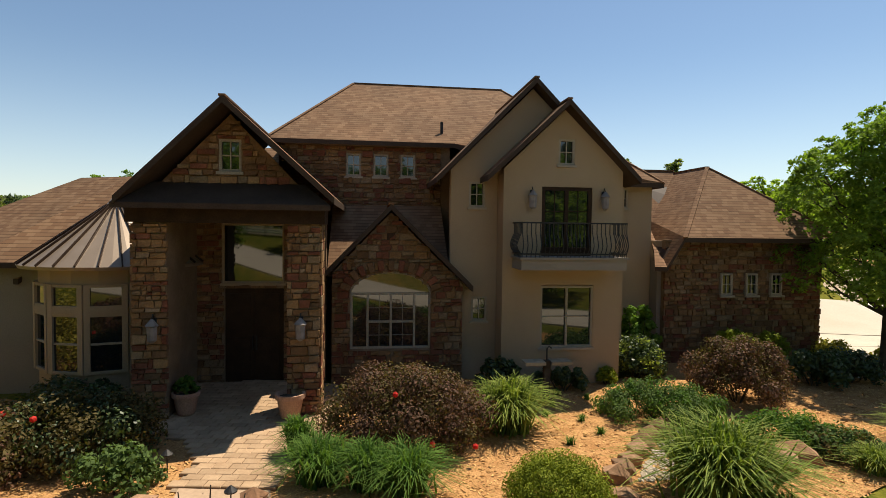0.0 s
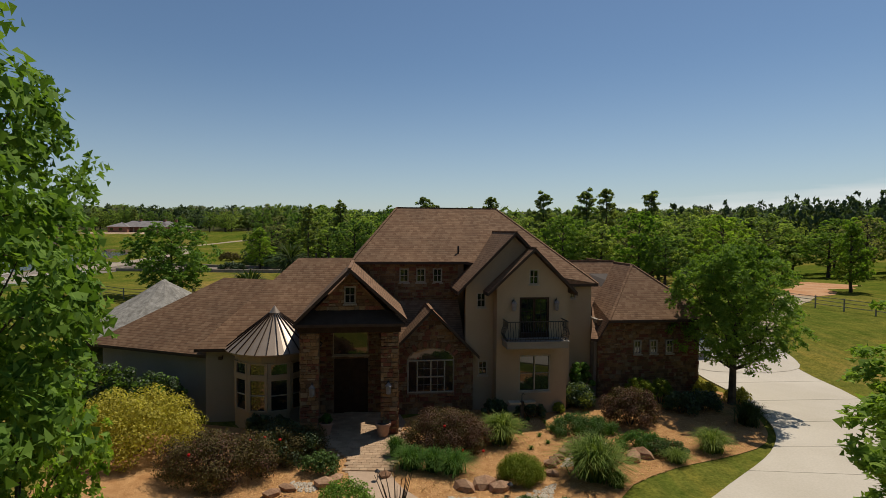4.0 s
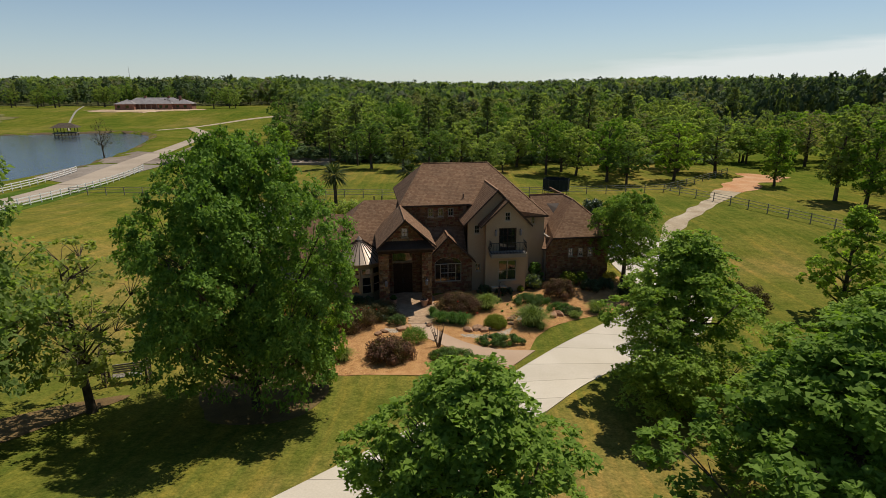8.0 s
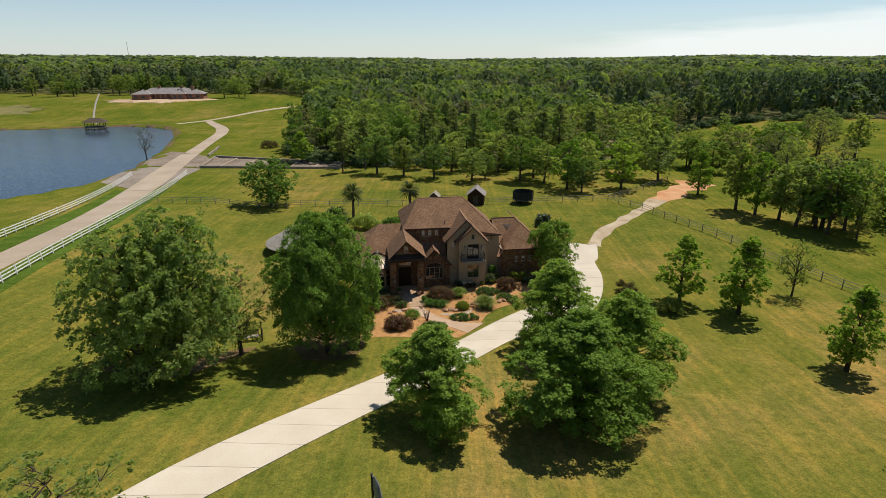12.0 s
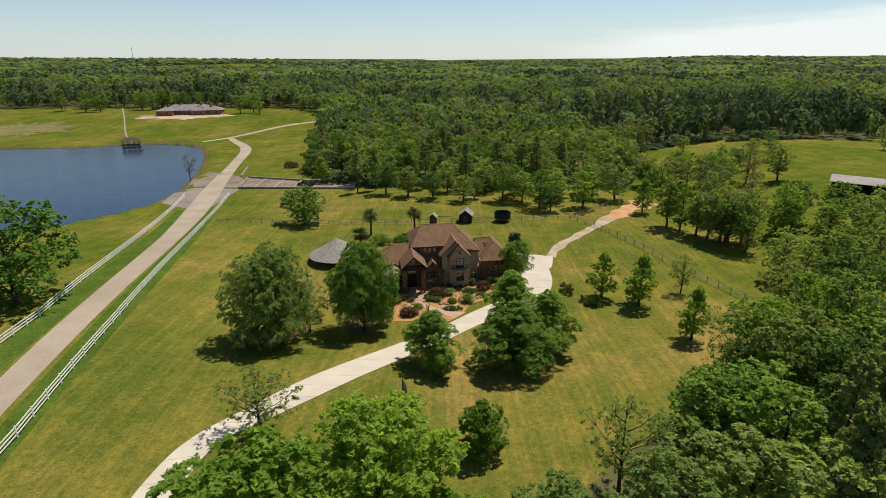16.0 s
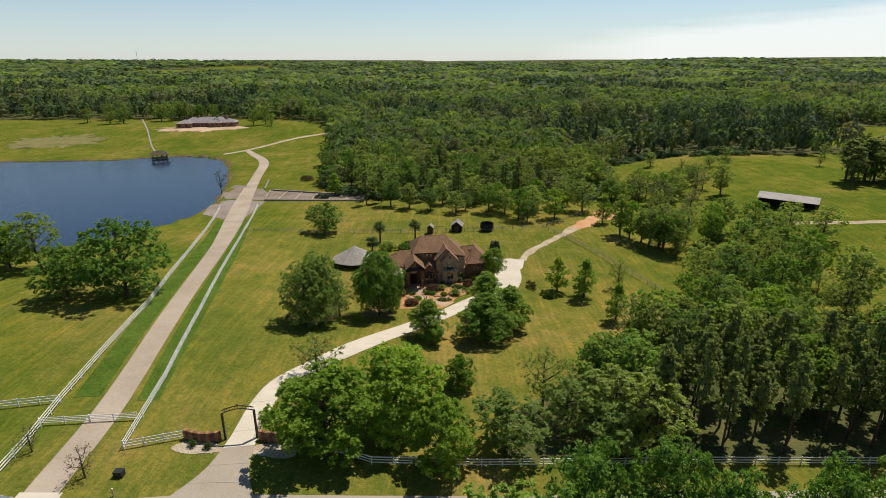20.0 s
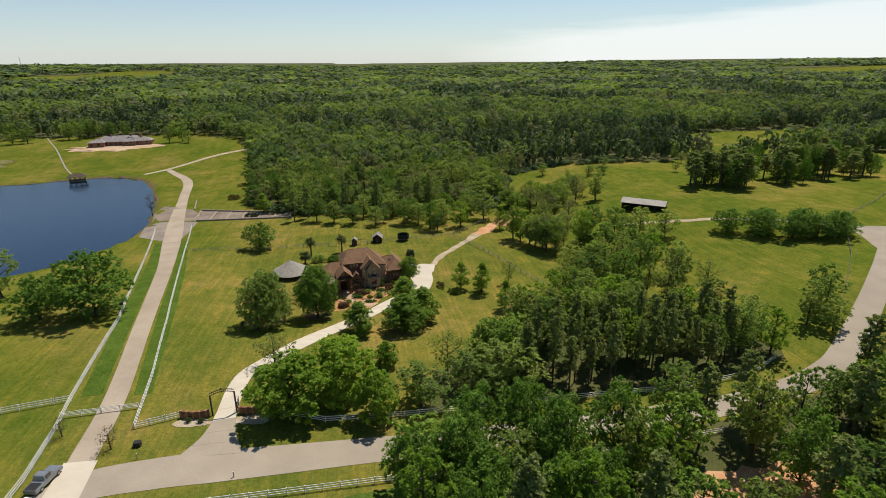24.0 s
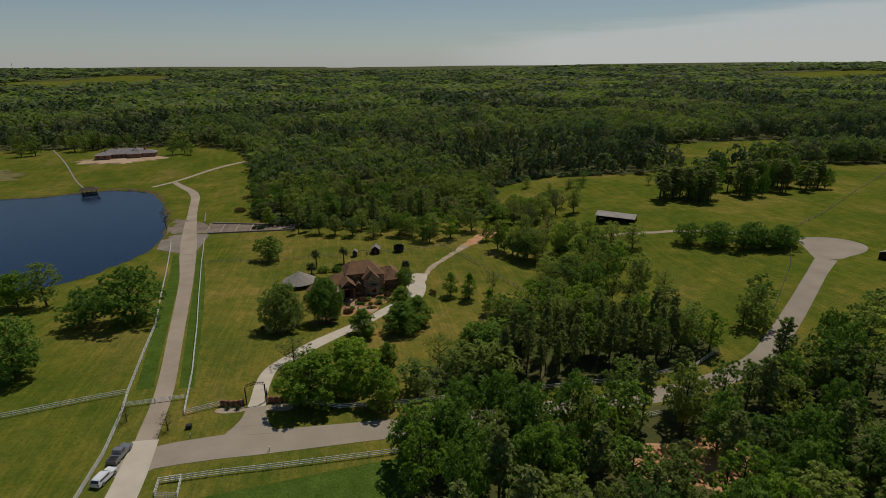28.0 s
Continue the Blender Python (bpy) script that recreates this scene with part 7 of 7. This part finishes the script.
# entrance arch and stone walls
GA_, GB_ = (-27.4, -47.7), (-23.5, -47.0)
arch_gate = tagged(new("entrance_arch"), "black iron arch over the driveway gate", "gate arch")
zg = (sheet_z(*GA_) + sheet_z(*GB_)) / 2
for p in (GA_, GB_):
    part("post", boxbm(p[0] - 0.12, p[1] - 0.12, zg - 0.5, p[0] + 0.12, p[1] + 0.12, zg + 4.2), M_IRON, arch_gate)
for off, lift in ((0, 0), (0.45, 0.0)):
    bm = bmesh.new()
    P = []
    for k in range(13):
        s = k / 12
        P.append((GA_[0] + (GB_[0] - GA_[0]) * s, GA_[1] + (GB_[1] - GA_[1]) * s, zg + 4.15 + off + 0.45 * math.sin(math.pi * s)))
    tube(bm, P, 0.07, 6)
    part("arch_bar", bm, M_IRON, arch_gate)
for k in range(1, 12):
    s = k / 12
    x, y, z = GA_[0] + (GB_[0] - GA_[0]) * s, GA_[1] + (GB_[1] - GA_[1]) * s, zg + 4.15 + 0.45 * math.sin(math.pi * s)
    bm = bmesh.new()
    tube(bm, [(x - 0.08, y, z), (x + 0.07, y, z + 0.22), (x - 0.05, y, z + 0.45)], 0.03, 5)
    part("scroll", bm, M_IRON, arch_gate)
for s, hh in ((0.1, 0.2), (0.5, 0.35), (0.9, 0.2)):
    x, y, z = GA_[0] + (GB_[0] - GA_[0]) * s, GA_[1] + (GB_[1] - GA_[1]) * s, zg + 4.6 + 0.45 * math.sin(math.pi * s)
    bm = bmesh.new()
    bmesh.ops.create_icosphere(bm, subdivisions=1, radius=hh * 0.5, matrix=Matrix.Translation((x, y, z + hh * 0.4)))
    part("finial", bm, M_IRON, arch_gate)
leaf_g = part("gate_leaf", boxbm(-23.6, -47.0, zg + 0.2, -23.5, -44.4, zg + 0.28), M_IRON, arch_gate)
for k in range(11):
    part("bar", boxbm(-23.57, -46.9 + k * 0.24, zg + 0.2, -23.53, -46.86 + k * 0.24, zg + 1.3 + 0.3 * math.sin(k / 10 * math.pi / 2)), M_IRON, leaf_g)
for nm, a, b in (("entrance_wall_west", (-32.6, -47.8), (-27.8, -48.0)), ("entrance_wall_east", (-23.1, -47.3), (-17.8, -46.9))):
    th = tagged(new("entrance_wall"), "low curved wall of brown stone beside the gate", "stone wall")
    n_ = 14
    cols = []
    for k in range(n_):
        s0, s1 = k / n_, (k + 1) / n_
        for row in range(4):
            p = (a[0] + (b[0] - a[0]) * s0, a[1] + (b[1] - a[1]) * s0 - 0.5 * math.sin(math.pi * s0))
            q = (a[0] + (b[0] - a[0]) * s1, a[1] + (b[1] - a[1]) * s1 - 0.5 * math.sin(math.pi * s1))
            bm = bmesh.new()
            hz = 1.5 / 4
            beam(bm, (*p, sheet_z(*p) + hz * (row + 0.4)), (*q, sheet_z(*q) + hz * (row + 0.4)), 0.42 + 0.05 * ((k * 3 + row) % 3), hz * 0.94)
            part("stone", bm, M_STONE[(k * 5 + row * 3) % 3], th)

# vehicles parked by the lane


def vehicle(name, x, y, turn, paint, label, ln=4.8, wd=1.9, ht=1.75, pickup=False):
    car = empty(name, pose(x, y, sheet_z(x, y) + 0.02, 0, 0, turn), label, "car")
    prof = [(-ln / 2, 0.35), (ln / 2, 0.35), (ln / 2, 0.75), (ln / 2 - 0.15, 0.95), (ln * 0.22, 1.05), (ln * 0.08, ht - 0.06), (-ln * 0.05, ht)]
    prof += [(-ln * 0.12, ht - 0.05), (-ln * 0.16, 1.08), (-ln / 2, 1.05)] if pickup else [(-ln * 0.4, ht - 0.04), (-ln / 2 + 0.05, 1.05)]
    bm = bmesh.new()
    L = [bm.verts.new((px, -wd / 2 + (0.18 if pz > 1.1 else 0.03), pz)) for px, pz in prof]
    R = [bm.verts.new((px, wd / 2 - (0.18 if pz > 1.1 else 0.03), pz)) for px, pz in prof]
    bm.faces.new(L); bm.faces.new(R[::-1])
    k = len(prof)
    for i in range(k):
        bm.faces.new((L[(i + 1) % k], L[i], R[i], R[(i + 1) % k]))
    bmesh.ops.recalc_face_normals(bm, faces=bm.faces[:])
    bmesh.ops.bevel(bm, geom=bm.edges[:], offset=0.05, segments=2, affect="EDGES")
    body = part("body", bm, paint, car)
    rear = -ln * 0.1 if pickup else -ln * 0.4
    for s in (-1, 1):
        part("side_window", boxbm(rear + 0.05, s * (wd / 2 - 0.1) - 0.06, 1.14, ln * 0.08, s * (wd / 2 - 0.1) + 0.06, ht - 0.2), M_GLASS, body)
        part("headlight", boxbm(ln / 2 - 0.1, s * 0.65 - 0.2, 0.68, ln / 2 + 0.02, s * 0.65 + 0.2, 0.84), M_METALROOF, body)
        part("tail_light", boxbm(-ln / 2 - 0.02, s * 0.75 - 0.1, 0.75, -ln / 2 + 0.06, s * 0.75 + 0.1, 0.95), L_RED, body)
    bm = bmesh.new(); beam(bm, (ln * 0.21, 0, 1.1), (ln * 0.095, 0, ht - 0.14), wd * 0.76, 0.06); part("windscreen", bm, M_GLASS, body)
    if not pickup:
        bm = bmesh.new(); beam(bm, (-ln / 2 + 0.04, 0, 1.12), (-ln * 0.415, 0, ht - 0.14), wd * 0.76, 0.06); part("rear_window", bm, M_GLASS, body)
    else:
        part("bed_floor", boxbm(-ln / 2 + 0.1, -wd / 2 + 0.15, 1.0, -ln * 0.18, wd / 2 - 0.15, 1.075), M_IRON, body)
    for px in (-ln * 0.3, ln * 0.31):
        for s in (-1, 1):
            bm = bmesh.new()
            m = Matrix.Translation((px, s * (wd / 2 - 0.1), 0.36)) @ Matrix.Rotation(math.pi / 2, 4, "X")
            lathe(bm, [(0.3, -0.12), (0.36, -0.09), (0.36, 0.09), (0.3, 0.12)], 18, m)
            w_ = part("wheel", bm, M_IRON, car)
            bm = bmesh.new()
            lathe(bm, [(0.2, -0.125), (0.2, 0.125)], 12, m)
            part("rim", bm, M_METALROOF, w_)
    return car


P_WHITE = speckled("white_paint", (0.66, 0.66, 0.65), (0.72, 0.72, 0.71), 1, 200, 0.25, 0.0, 0.6)
P_GREY = speckled("grey_paint", (0.2, 0.21, 0.22), (0.25, 0.26, 0.27), 1, 200, 0.25, 0.0, 0.6, metal=0.3)
vehicle("pickup_truck", -47.2, -62.2, 78, P_GREY, "grey pickup truck parked on the grass beside the lane", 5.4, 1.95, 1.85, True)
vehicle("station_wagon", -47.6, -68.2, 72, P_WHITE, "white estate car parked on the grass beside the lane", 4.6, 1.85, 1.6)
vehicle("parked_car", 15.9, 28.2, 95, P_WHITE, "white car parked on the apron by the garage", 4.5, 1.85, 1.6)


def gable_building(name, x, y, turn, lx, ly, wall, rise, wall_mat, roof_mat, label, category, over=0.3, open_front=False):
    th = empty(name, pose(x, y, sheet_z(x, y), 0, 0, turn), label, category)
    bm = bmesh.new()
    t = 0.12
    part("wall", boxbm(-lx / 2 + t, ly / 2 - t, -0.3, lx / 2 - t, ly / 2, wall), wall_mat, th)
    if not open_front:
        part("wall", boxbm(-lx / 2 + t, -ly / 2, -0.3, lx / 2 - t, -ly / 2 + t, wall), wall_mat, th)
    part("wall", boxbm(-lx / 2, -ly / 2, -0.3, -lx / 2 + t, ly / 2, wall), wall_mat, th)
    part("wall", boxbm(lx / 2 - t, -ly / 2, -0.3, lx / 2, ly / 2, wall), wall_mat, th)
    for s in (-1, 1):
        bm = bmesh.new()
        a = [bm.verts.new((s * (lx / 2 - 0.005) - s * k, yy, zz)) for k in (0, 0.1) for yy, zz in ((-ly / 2, wall), (ly / 2, wall), (0, wall + rise))]
        bm.faces.new(a[:3]); bm.faces.new(a[3:][::-1])
        for i in range(3):
            bm.faces.new((a[i], a[(i + 1) % 3], a[3 + (i + 1) % 3], a[3 + i]))
        part("gable", bm, wall_mat, th)
    for s in (-1, 1):
        bm = bmesh.new()
        e = over
        zlow = wall - e * rise / (ly / 2)
        P = [Vector((-lx / 2 - e, s * (ly / 2 + e), zlow)), Vector((lx / 2 + e, s * (ly / 2 + e), zlow)), Vector((lx / 2 + e, 0, wall + rise)), Vector((-lx / 2 - e, 0, wall + rise))]
        up = [bm.verts.new(p + Vector((0, 0, 0.1))) for p in P]
        dn = [bm.verts.new(p) for p in P]
        bm.faces.new(up if s < 0 else up[::-1]); bm.faces.new(dn[::-1] if s < 0 else dn)
        for i in range(4):
            bm.faces.new((up[i], up[(i + 1) % 4], dn[(i + 1) % 4], dn[i]))
        bmesh.ops.recalc_face_normals(bm, faces=bm.faces[:])
        part("roof_slope", bm, roof_mat, th)
    return th


shed = gable_building("garden_shed", 6.3, 56.2, 82, 3.4, 3.2, 2.0, 1.3, M_DKWOOD, M_GREYROOF, "small dark timber shed with a grey gable roof", "shed")
part("door", boxbm(-1.76, -0.5, 0, -1.71, 0.5, 1.8), M_BARK, shed)
barn = gable_building("barn", 113, 63, -38, 16, 7, 2.8, 1.2, M_DKWOOD, M_METALROOF, "long dark barn with a white metal roof", "barn", 0.5, True)
for k in range(6):
    part("barn_post", boxbm(-7.9 + k * 3.1, -3.5, -0.3, -7.7 + k * 3.1, -3.3, 2.8), M_BARK, barn)
gable_building("cabin", CABIN[0], CABIN[1], 10, 9, 6, 2.6, 1.6, M_BRICK, speckled("rust_roof", (0.25, 0.15, 0.11), (0.33, 0.21, 0.16), 0.5, 8, 0.8, 0.1), "small cabin among the trees with a rusty roof", "cabin")
gable_building("road_shelter", 178, -8, 15, 8, 5, 2.4, 1.0, M_DKWOOD, M_METALROOF, "small shelter with a white roof near the road end", "shed")
gable_building("playhouse", -2.0, 53.5, 80, 1.6, 1.6, 2.2, 0.7, M_BARK, M_GREYRAIL, "small wooden play tower", "playhouse")
sg = empty("swing_set", pose(1.0, 53.5, sheet_z(1, 53.5)), "wooden swing set beside the play tower", "swing set")
for a in (-1.5, 1.5):
    for b in (-0.8, 0.8):
        bm = bmesh.new(); beam(bm, (a, b, 0), (a, 0, 2.1), 0.09); part("leg", bm, M_BARK, sg)
bm = bmesh.new(); beam(bm, (-2.6, 0, 2.1), (1.6, 0, 2.1), 0.1); part("top_beam", bm, M_BARK, sg)
# trampoline with net
tp = empty("trampoline", pose(15.6, 56.0, sheet_z(15.6, 56.0)), "round trampoline with a dark safety net", "trampoline")
bm = bmesh.new(); lathe(bm, [(2.0, 0.75), (2.05, 0.85), (2.0, 0.86), (0.02, 0.86)], 24); part("mat", bm, M_IRON, tp)
M_NET = speckled("dark_net", (0.02, 0.025, 0.022), (0.035, 0.04, 0.035), 2, 30, 0.9, 0.0)
for k in range(8):
    an = k * math.pi / 4
    an2 = an + math.pi / 4
    bm = bmesh.new(); tube(bm, [(2.05 * math.cos(an), 2.05 * math.sin(an), 0), (2.05 * math.cos(an), 2.05 * math.sin(an), 2.6)], 0.03, 6); part("pole", bm, M_IRON, tp)
    bm = bmesh.new(); beam(bm, (2.03 * math.cos(an), 2.03 * math.sin(an), 1.7), (2.03 * math.cos(an2), 2.03 * math.sin(an2), 1.7), 0.015, 1.6); part("net", bm, M_NET, tp)
# thatched palapa behind the wing
pal = empty("palapa", pose(-21.8, 30.0, sheet_z(-21.8, 30)), "open hut with a pale thatched roof behind the house", "palapa")
bm = bmesh.new()
lathe(bm, [(5.8, 0.95), (5.9, 1.05), (4.0, 2.1), (2.0, 3.3), (0.3, 4.35), (0.05, 4.5)], 28)
for v_ in bm.verts:
    v_.co += Vector((0, 0, 0.12 * noise.noise(v_.co * 2.0)))
part("thatch_roof", bm, M_THATCH, pal)
for k in range(6):
    an = k * math.pi / 3
    bm = bmesh.new(); tube(bm, [(4.2 * math.cos(an), 4.2 * math.sin(an), -0.3), (4.2 * math.cos(an), 4.2 * math.sin(an), 1.9)], 0.12, 7); part("post", bm, M_BARK, pal)


# palms behind the house
def palm(x, y, h, seed):
    th = empty("palm_tree", pose(x, y, sheet_z(x, y)), "fan palm with a shaggy trunk behind the house", "palm tree", "palms")
    bm = bmesh.new()
    tube(bm, [(0, 0, -0.3), (0.05, 0, h * 0.5), (0, 0, h)], [0.28, 0.22, 0.2], 8)
    part("trunk", bm, M_BARK, th)
    rg_ = random.Random(seed)
    v, f = [], []
    for k in range(34):
        an = k * 2.4
        el = rg_.uniform(-0.7, 1.2)
        d = Vector((math.cos(an) * math.cos(el), math.sin(an) * math.cos(el), math.sin(el)))
        side = Vector((-math.sin(an), math.cos(an), 0))
        b = Vector((0, 0, h)) + d * 0.2
        for q in range(7):
            sp = (q - 3) * 0.28
            dd = (d * math.cos(sp) + side * math.sin(sp)).normalized()
            i0 = len(v)
            m_ = b + dd * 1.3
            e_ = b + dd * 2.2 + Vector((0, 0, -0.4))
            w_ = dd.cross(Vector((0, 0, 1))).normalized() * 0.09
            v += [tuple(b), tuple(m_ - w_), tuple(e_), tuple(m_ + w_)]
            f.append((i0, i0 + 1, i0 + 2, i0 + 3))
    raw("fronds", v, f, L_PALM, th)


palm(-6.4, 46.0, 5.0, 1)
palm(-16.6, 45.0, 4.8, 2)
palm(-18.0, 37.0, 2.8, 3)
# flagpole in the lawn, mailbox posts, utility boxes
fp = empty("flagpole", pose(-4.4, -28.0, sheet_z(-4.4, -28)), "slender pole with a furled dark flag", "flagpole")
bm = bmesh.new(); tube(bm, [(0, 0, -0.3), (0, 0, 5.0)], 0.06, 8); part("pole", bm, M_IRON, fp)
bm = bmesh.new(); tube(bm, [(0.08, 0, 4.85), (0.2, 0.05, 4.2), (0.3, 0.03, 3.4), (0.28, 0, 2.7)], [0.05, 0.2, 0.22, 0.04], 7); part("flag", bm, P_GREY, fp)
for x, y in ((-36.2, -58.0), (-21.0, -63.4)):
    th = empty("marker_post", pose(x, y, sheet_z(x, y)), "short white roadside marker post", "post", "marker posts")
    part("post", boxbm(-0.06, -0.06, -0.2, 0.06, 0.06, 1.0), M_SAND, th)
    part("cap", boxbm(-0.07, -0.07, 1.0, 0.07, 0.07, 1.06), M_WHITE, th)
for x, y in ((-37.2, -54.9), (-60.5, 4.0)):
    th = empty("utility_box", pose(x, y, sheet_z(x, y)), "dark green utility box in the grass", "utility box", "utility boxes")
    part("cabinet", boxbm(-0.5, -0.4, -0.1, 0.5, 0.4, 0.75), M_IRON, th)
    part("lid", boxbm(-0.53, -0.43, 0.75, 0.53, 0.43, 0.82), M_IRON, th)
# dock pavilion
dk = empty("dock_pavilion", pose(-155.5, 200.5, WATER, 0, 0, 22), "brown open boathouse on stilts in the lake", "boathouse")
for a in (-3.6, -1.2, 1.2, 3.6):
    for b in (-2.6, 2.6):
        bm = bmesh.new(); tube(bm, [(a, b, -2.0), (a, b, 2.9)], 0.14, 6); part("stilt", bm, M_BARK, dk)
part("deck", boxbm(-4.2, -3.2, 0.55, 4.2, 3.2, 0.8), M_GREYRAIL, dk)
for s in (-1, 1):
    bm = bmesh.new(); beam(bm, (-4.2, s * 3.1, 1.6), (4.2, s * 3.1, 1.6), 0.08); part("rail", bm, M_BARK, dk)
bm = bmesh.new()
ap = [bm.verts.new((-2.0, 0, 4.6)), bm.verts.new((2.0, 0, 4.6))]
cr = [bm.verts.new(p) for p in ((-5, -3.9, 2.8), (5, -3.9, 2.8), (5, 3.9, 2.8), (-5, 3.9, 2.8))]
for f in ((cr[0], cr[1], ap[1], ap[0]), (cr[1], cr[2], ap[1]), (cr[2], cr[3], ap[0], ap[1]), (cr[3], cr[0], ap[0]), (cr[3], cr[2], cr[1], cr[0])):
    bm.faces.new(f)
part("roof", bm, M_BARK, dk)
tagged(ribbon("dock_path", [(-157, 205), (-175, 232), (-205, 287), (-240, 350), (-252, 378)], 0.9, M_GREYRAIL, 0.1, 5), "narrow pale path down to the boathouse", "path", kind="structure")

# far brick house
fh = empty("far_house", pose(-165.5, 296, sheet_z(-166, 296), 0, 0, 8), "long single-storey brick house with grey hip roofs across the lake", "house")


def hip(name, x0, x1, y0, y1, wall, rise, inset=None):
    part("wall", boxbm(x0, y0, -0.5, x1, y1, wall), M_BRICK, fh)
    bm = bmesh.new()
    e = 0.6
    ins = inset or (y1 - y0) / 2 + e
    ym = (y0 + y1) / 2
    c = [bm.verts.new(p) for p in ((x0 - e, y0 - e, wall), (x1 + e, y0 - e, wall), (x1 + e, y1 + e, wall), (x0 - e, y1 + e, wall))]
    a = [bm.verts.new((x0 - e + ins, ym, wall + rise)), bm.verts.new((x1 + e - ins, ym, wall + rise))]
    for f in ((c[0], c[1], a[1], a[0]), (c[1], c[2], a[1]), (c[2], c[3], a[0], a[1]), (c[3], c[0], a[0]), (c[3], c[2], c[1], c[0])):
        bm.faces.new(f)
    part("roof", bm, M_GREYROOF, fh)


hip("main", -17, 14, 0, 11, 3.0, 3.4)
hip("west", -20, -10, -5, 6, 3.0, 2.6)
hip("mid", 2, 10, -4, 6, 3.0, 2.9)
hip("east", 10, 20, -2, 7, 3.0, 2.4)
for x in (-7, 6, 12):
    part("chimney", boxbm(x - 0.6, 5, 4, x + 0.6, 6.2, 7.4), M_BRICK, fh)
for x in (-18, -13.5, 4, 7, 12.5, 16.5):
    part("window", boxbm(x - 0.8, -5.05 if x < -10 else (-4.05 if x < 10 else -2.05), 0.9, x + 0.8, -4.95 if x < -10 else (-3.95 if x < 10 else -1.95), 2.3), M_GLASS, fh)
for x in (-8, -5, -2, 1):
    part("porch_post", boxbm(x - 0.15, -1.6, 0, x + 0.15, -1.3, 2.8), M_FRAME, fh)
part("porch_roof", boxbm(-10, -1.9, 2.8, 2, 0, 2.95), M_GREYROOF, fh)
# radio mast on the horizon
mt = empty("radio_mast", pose(-830, 1500, base_ground(-830, 1500)), "thin lattice radio mast on the horizon", "mast")
bm = bmesh.new(); tube(bm, [(0, 0, 0), (0, 0, 62)], [0.7, 0.35], 4); part("mast", bm, M_GREYRAIL, mt)


# ---- stone veneer, last ----
bm = bmesh.new()
box(bm, 0, 0, 0, 1, 1, 1)
bmesh.ops.bevel(bm, geom=bm.edges[:], offset=0.07, segments=1, affect="EDGES")
sbase = [v_.co.copy() for v_ in bm.verts]
rs_ = random.Random(77)
shapes = []
for q in range(5):
    cx = [(rs_.uniform(-0.09, 0.09), rs_.uniform(-0.09, 0.09)) for _ in range(4)]
    sh = []
    for c in sbase:
        k = (1 if c.x > 0.5 else 0) + (2 if c.z > 0.5 else 0)
        sh.append(Vector((min(1.02, max(-0.02, c.x + cx[k][0])), c.y + (rs_.uniform(-0.2, 0.2) if c.y < 0.5 else 0), min(1.02, max(-0.02, c.z + cx[k][1])))))
    shapes.append(sh)
stone_me = []
for k in range(4):
    for sh in shapes:
        me_ = bpy.data.meshes.new("stone")
        for v_, c in zip(bm.verts, sh):
            v_.co = c
        bm.to_mesh(me_)
        me_.materials.append(M_STONE[k])
        stone_me.append(me_)
sf = [[v_.index for v_ in f.verts] for f in bm.faces]
bm.free()
STONES.sort(key=lambda s: (s[4] > 14, s[0]))
jv, jf, jm = [], [], []
for i, (u, z, w_, h_, v, r) in enumerate(STONES):
    k = 0 if r < 0.34 else 1 if r < 0.6 else 2 if r < 0.84 else 3
    d = 0.05 + 0.035 * ((r * 97) % 1)
    if i < 330:
        o = new("stone", stone_me[k * 5 + i % 5])
        o.parent = house
        o.matrix_local = Matrix.Translation((u, v - d + 0.05, z)) @ Matrix.Diagonal((w_, d + 0.03, h_, 1))
    else:
        i0 = len(jv)
        jv += [(u + c.x * w_, v - d + 0.05 + c.y * (d + 0.03), z + c.z * h_) for c in shapes[i % 5]]
        jf += [[q + i0 for q in f] for f in sf]
        jm += [k] * len(sf)
rest = raw("stonework", jv, jf, M_STONE, house)
rest.data.polygons.foreach_set("material_index", jm)
tagged(rest, "coursed brown sandstone veneer", kind="stuff")
# sides of the piers
for a in (PU0, PU1):
    rnd = random.Random(int(a * 10))
    z = 0.0
    while z < 4.45:
        h_ = rnd.choice((0.16, 0.2, 0.26))
        y_ = PV + 0.03
        while y_ < PV + 0.86:
            w_ = rnd.uniform(0.2, 0.4)
            y2 = min(y_ + w_, PV + 0.87)
            s = 1 if a > -5 else -1
            x0_, x1_ = (a - 0.06, a + 0.02 + 0.02 * rnd.random()) if s > 0 else (a - 0.02 - 0.02 * rnd.random(), a + 0.06)
            k = rnd.choice((0, 0, 1, 2, 3))
            part("stone", boxbm(x0_, y_ + 0.012, z + 0.012, x1_, y2 - 0.012, min(z + h_, 4.48) - 0.012), M_STONE[k], house)
            y_ = y2
        z += h_
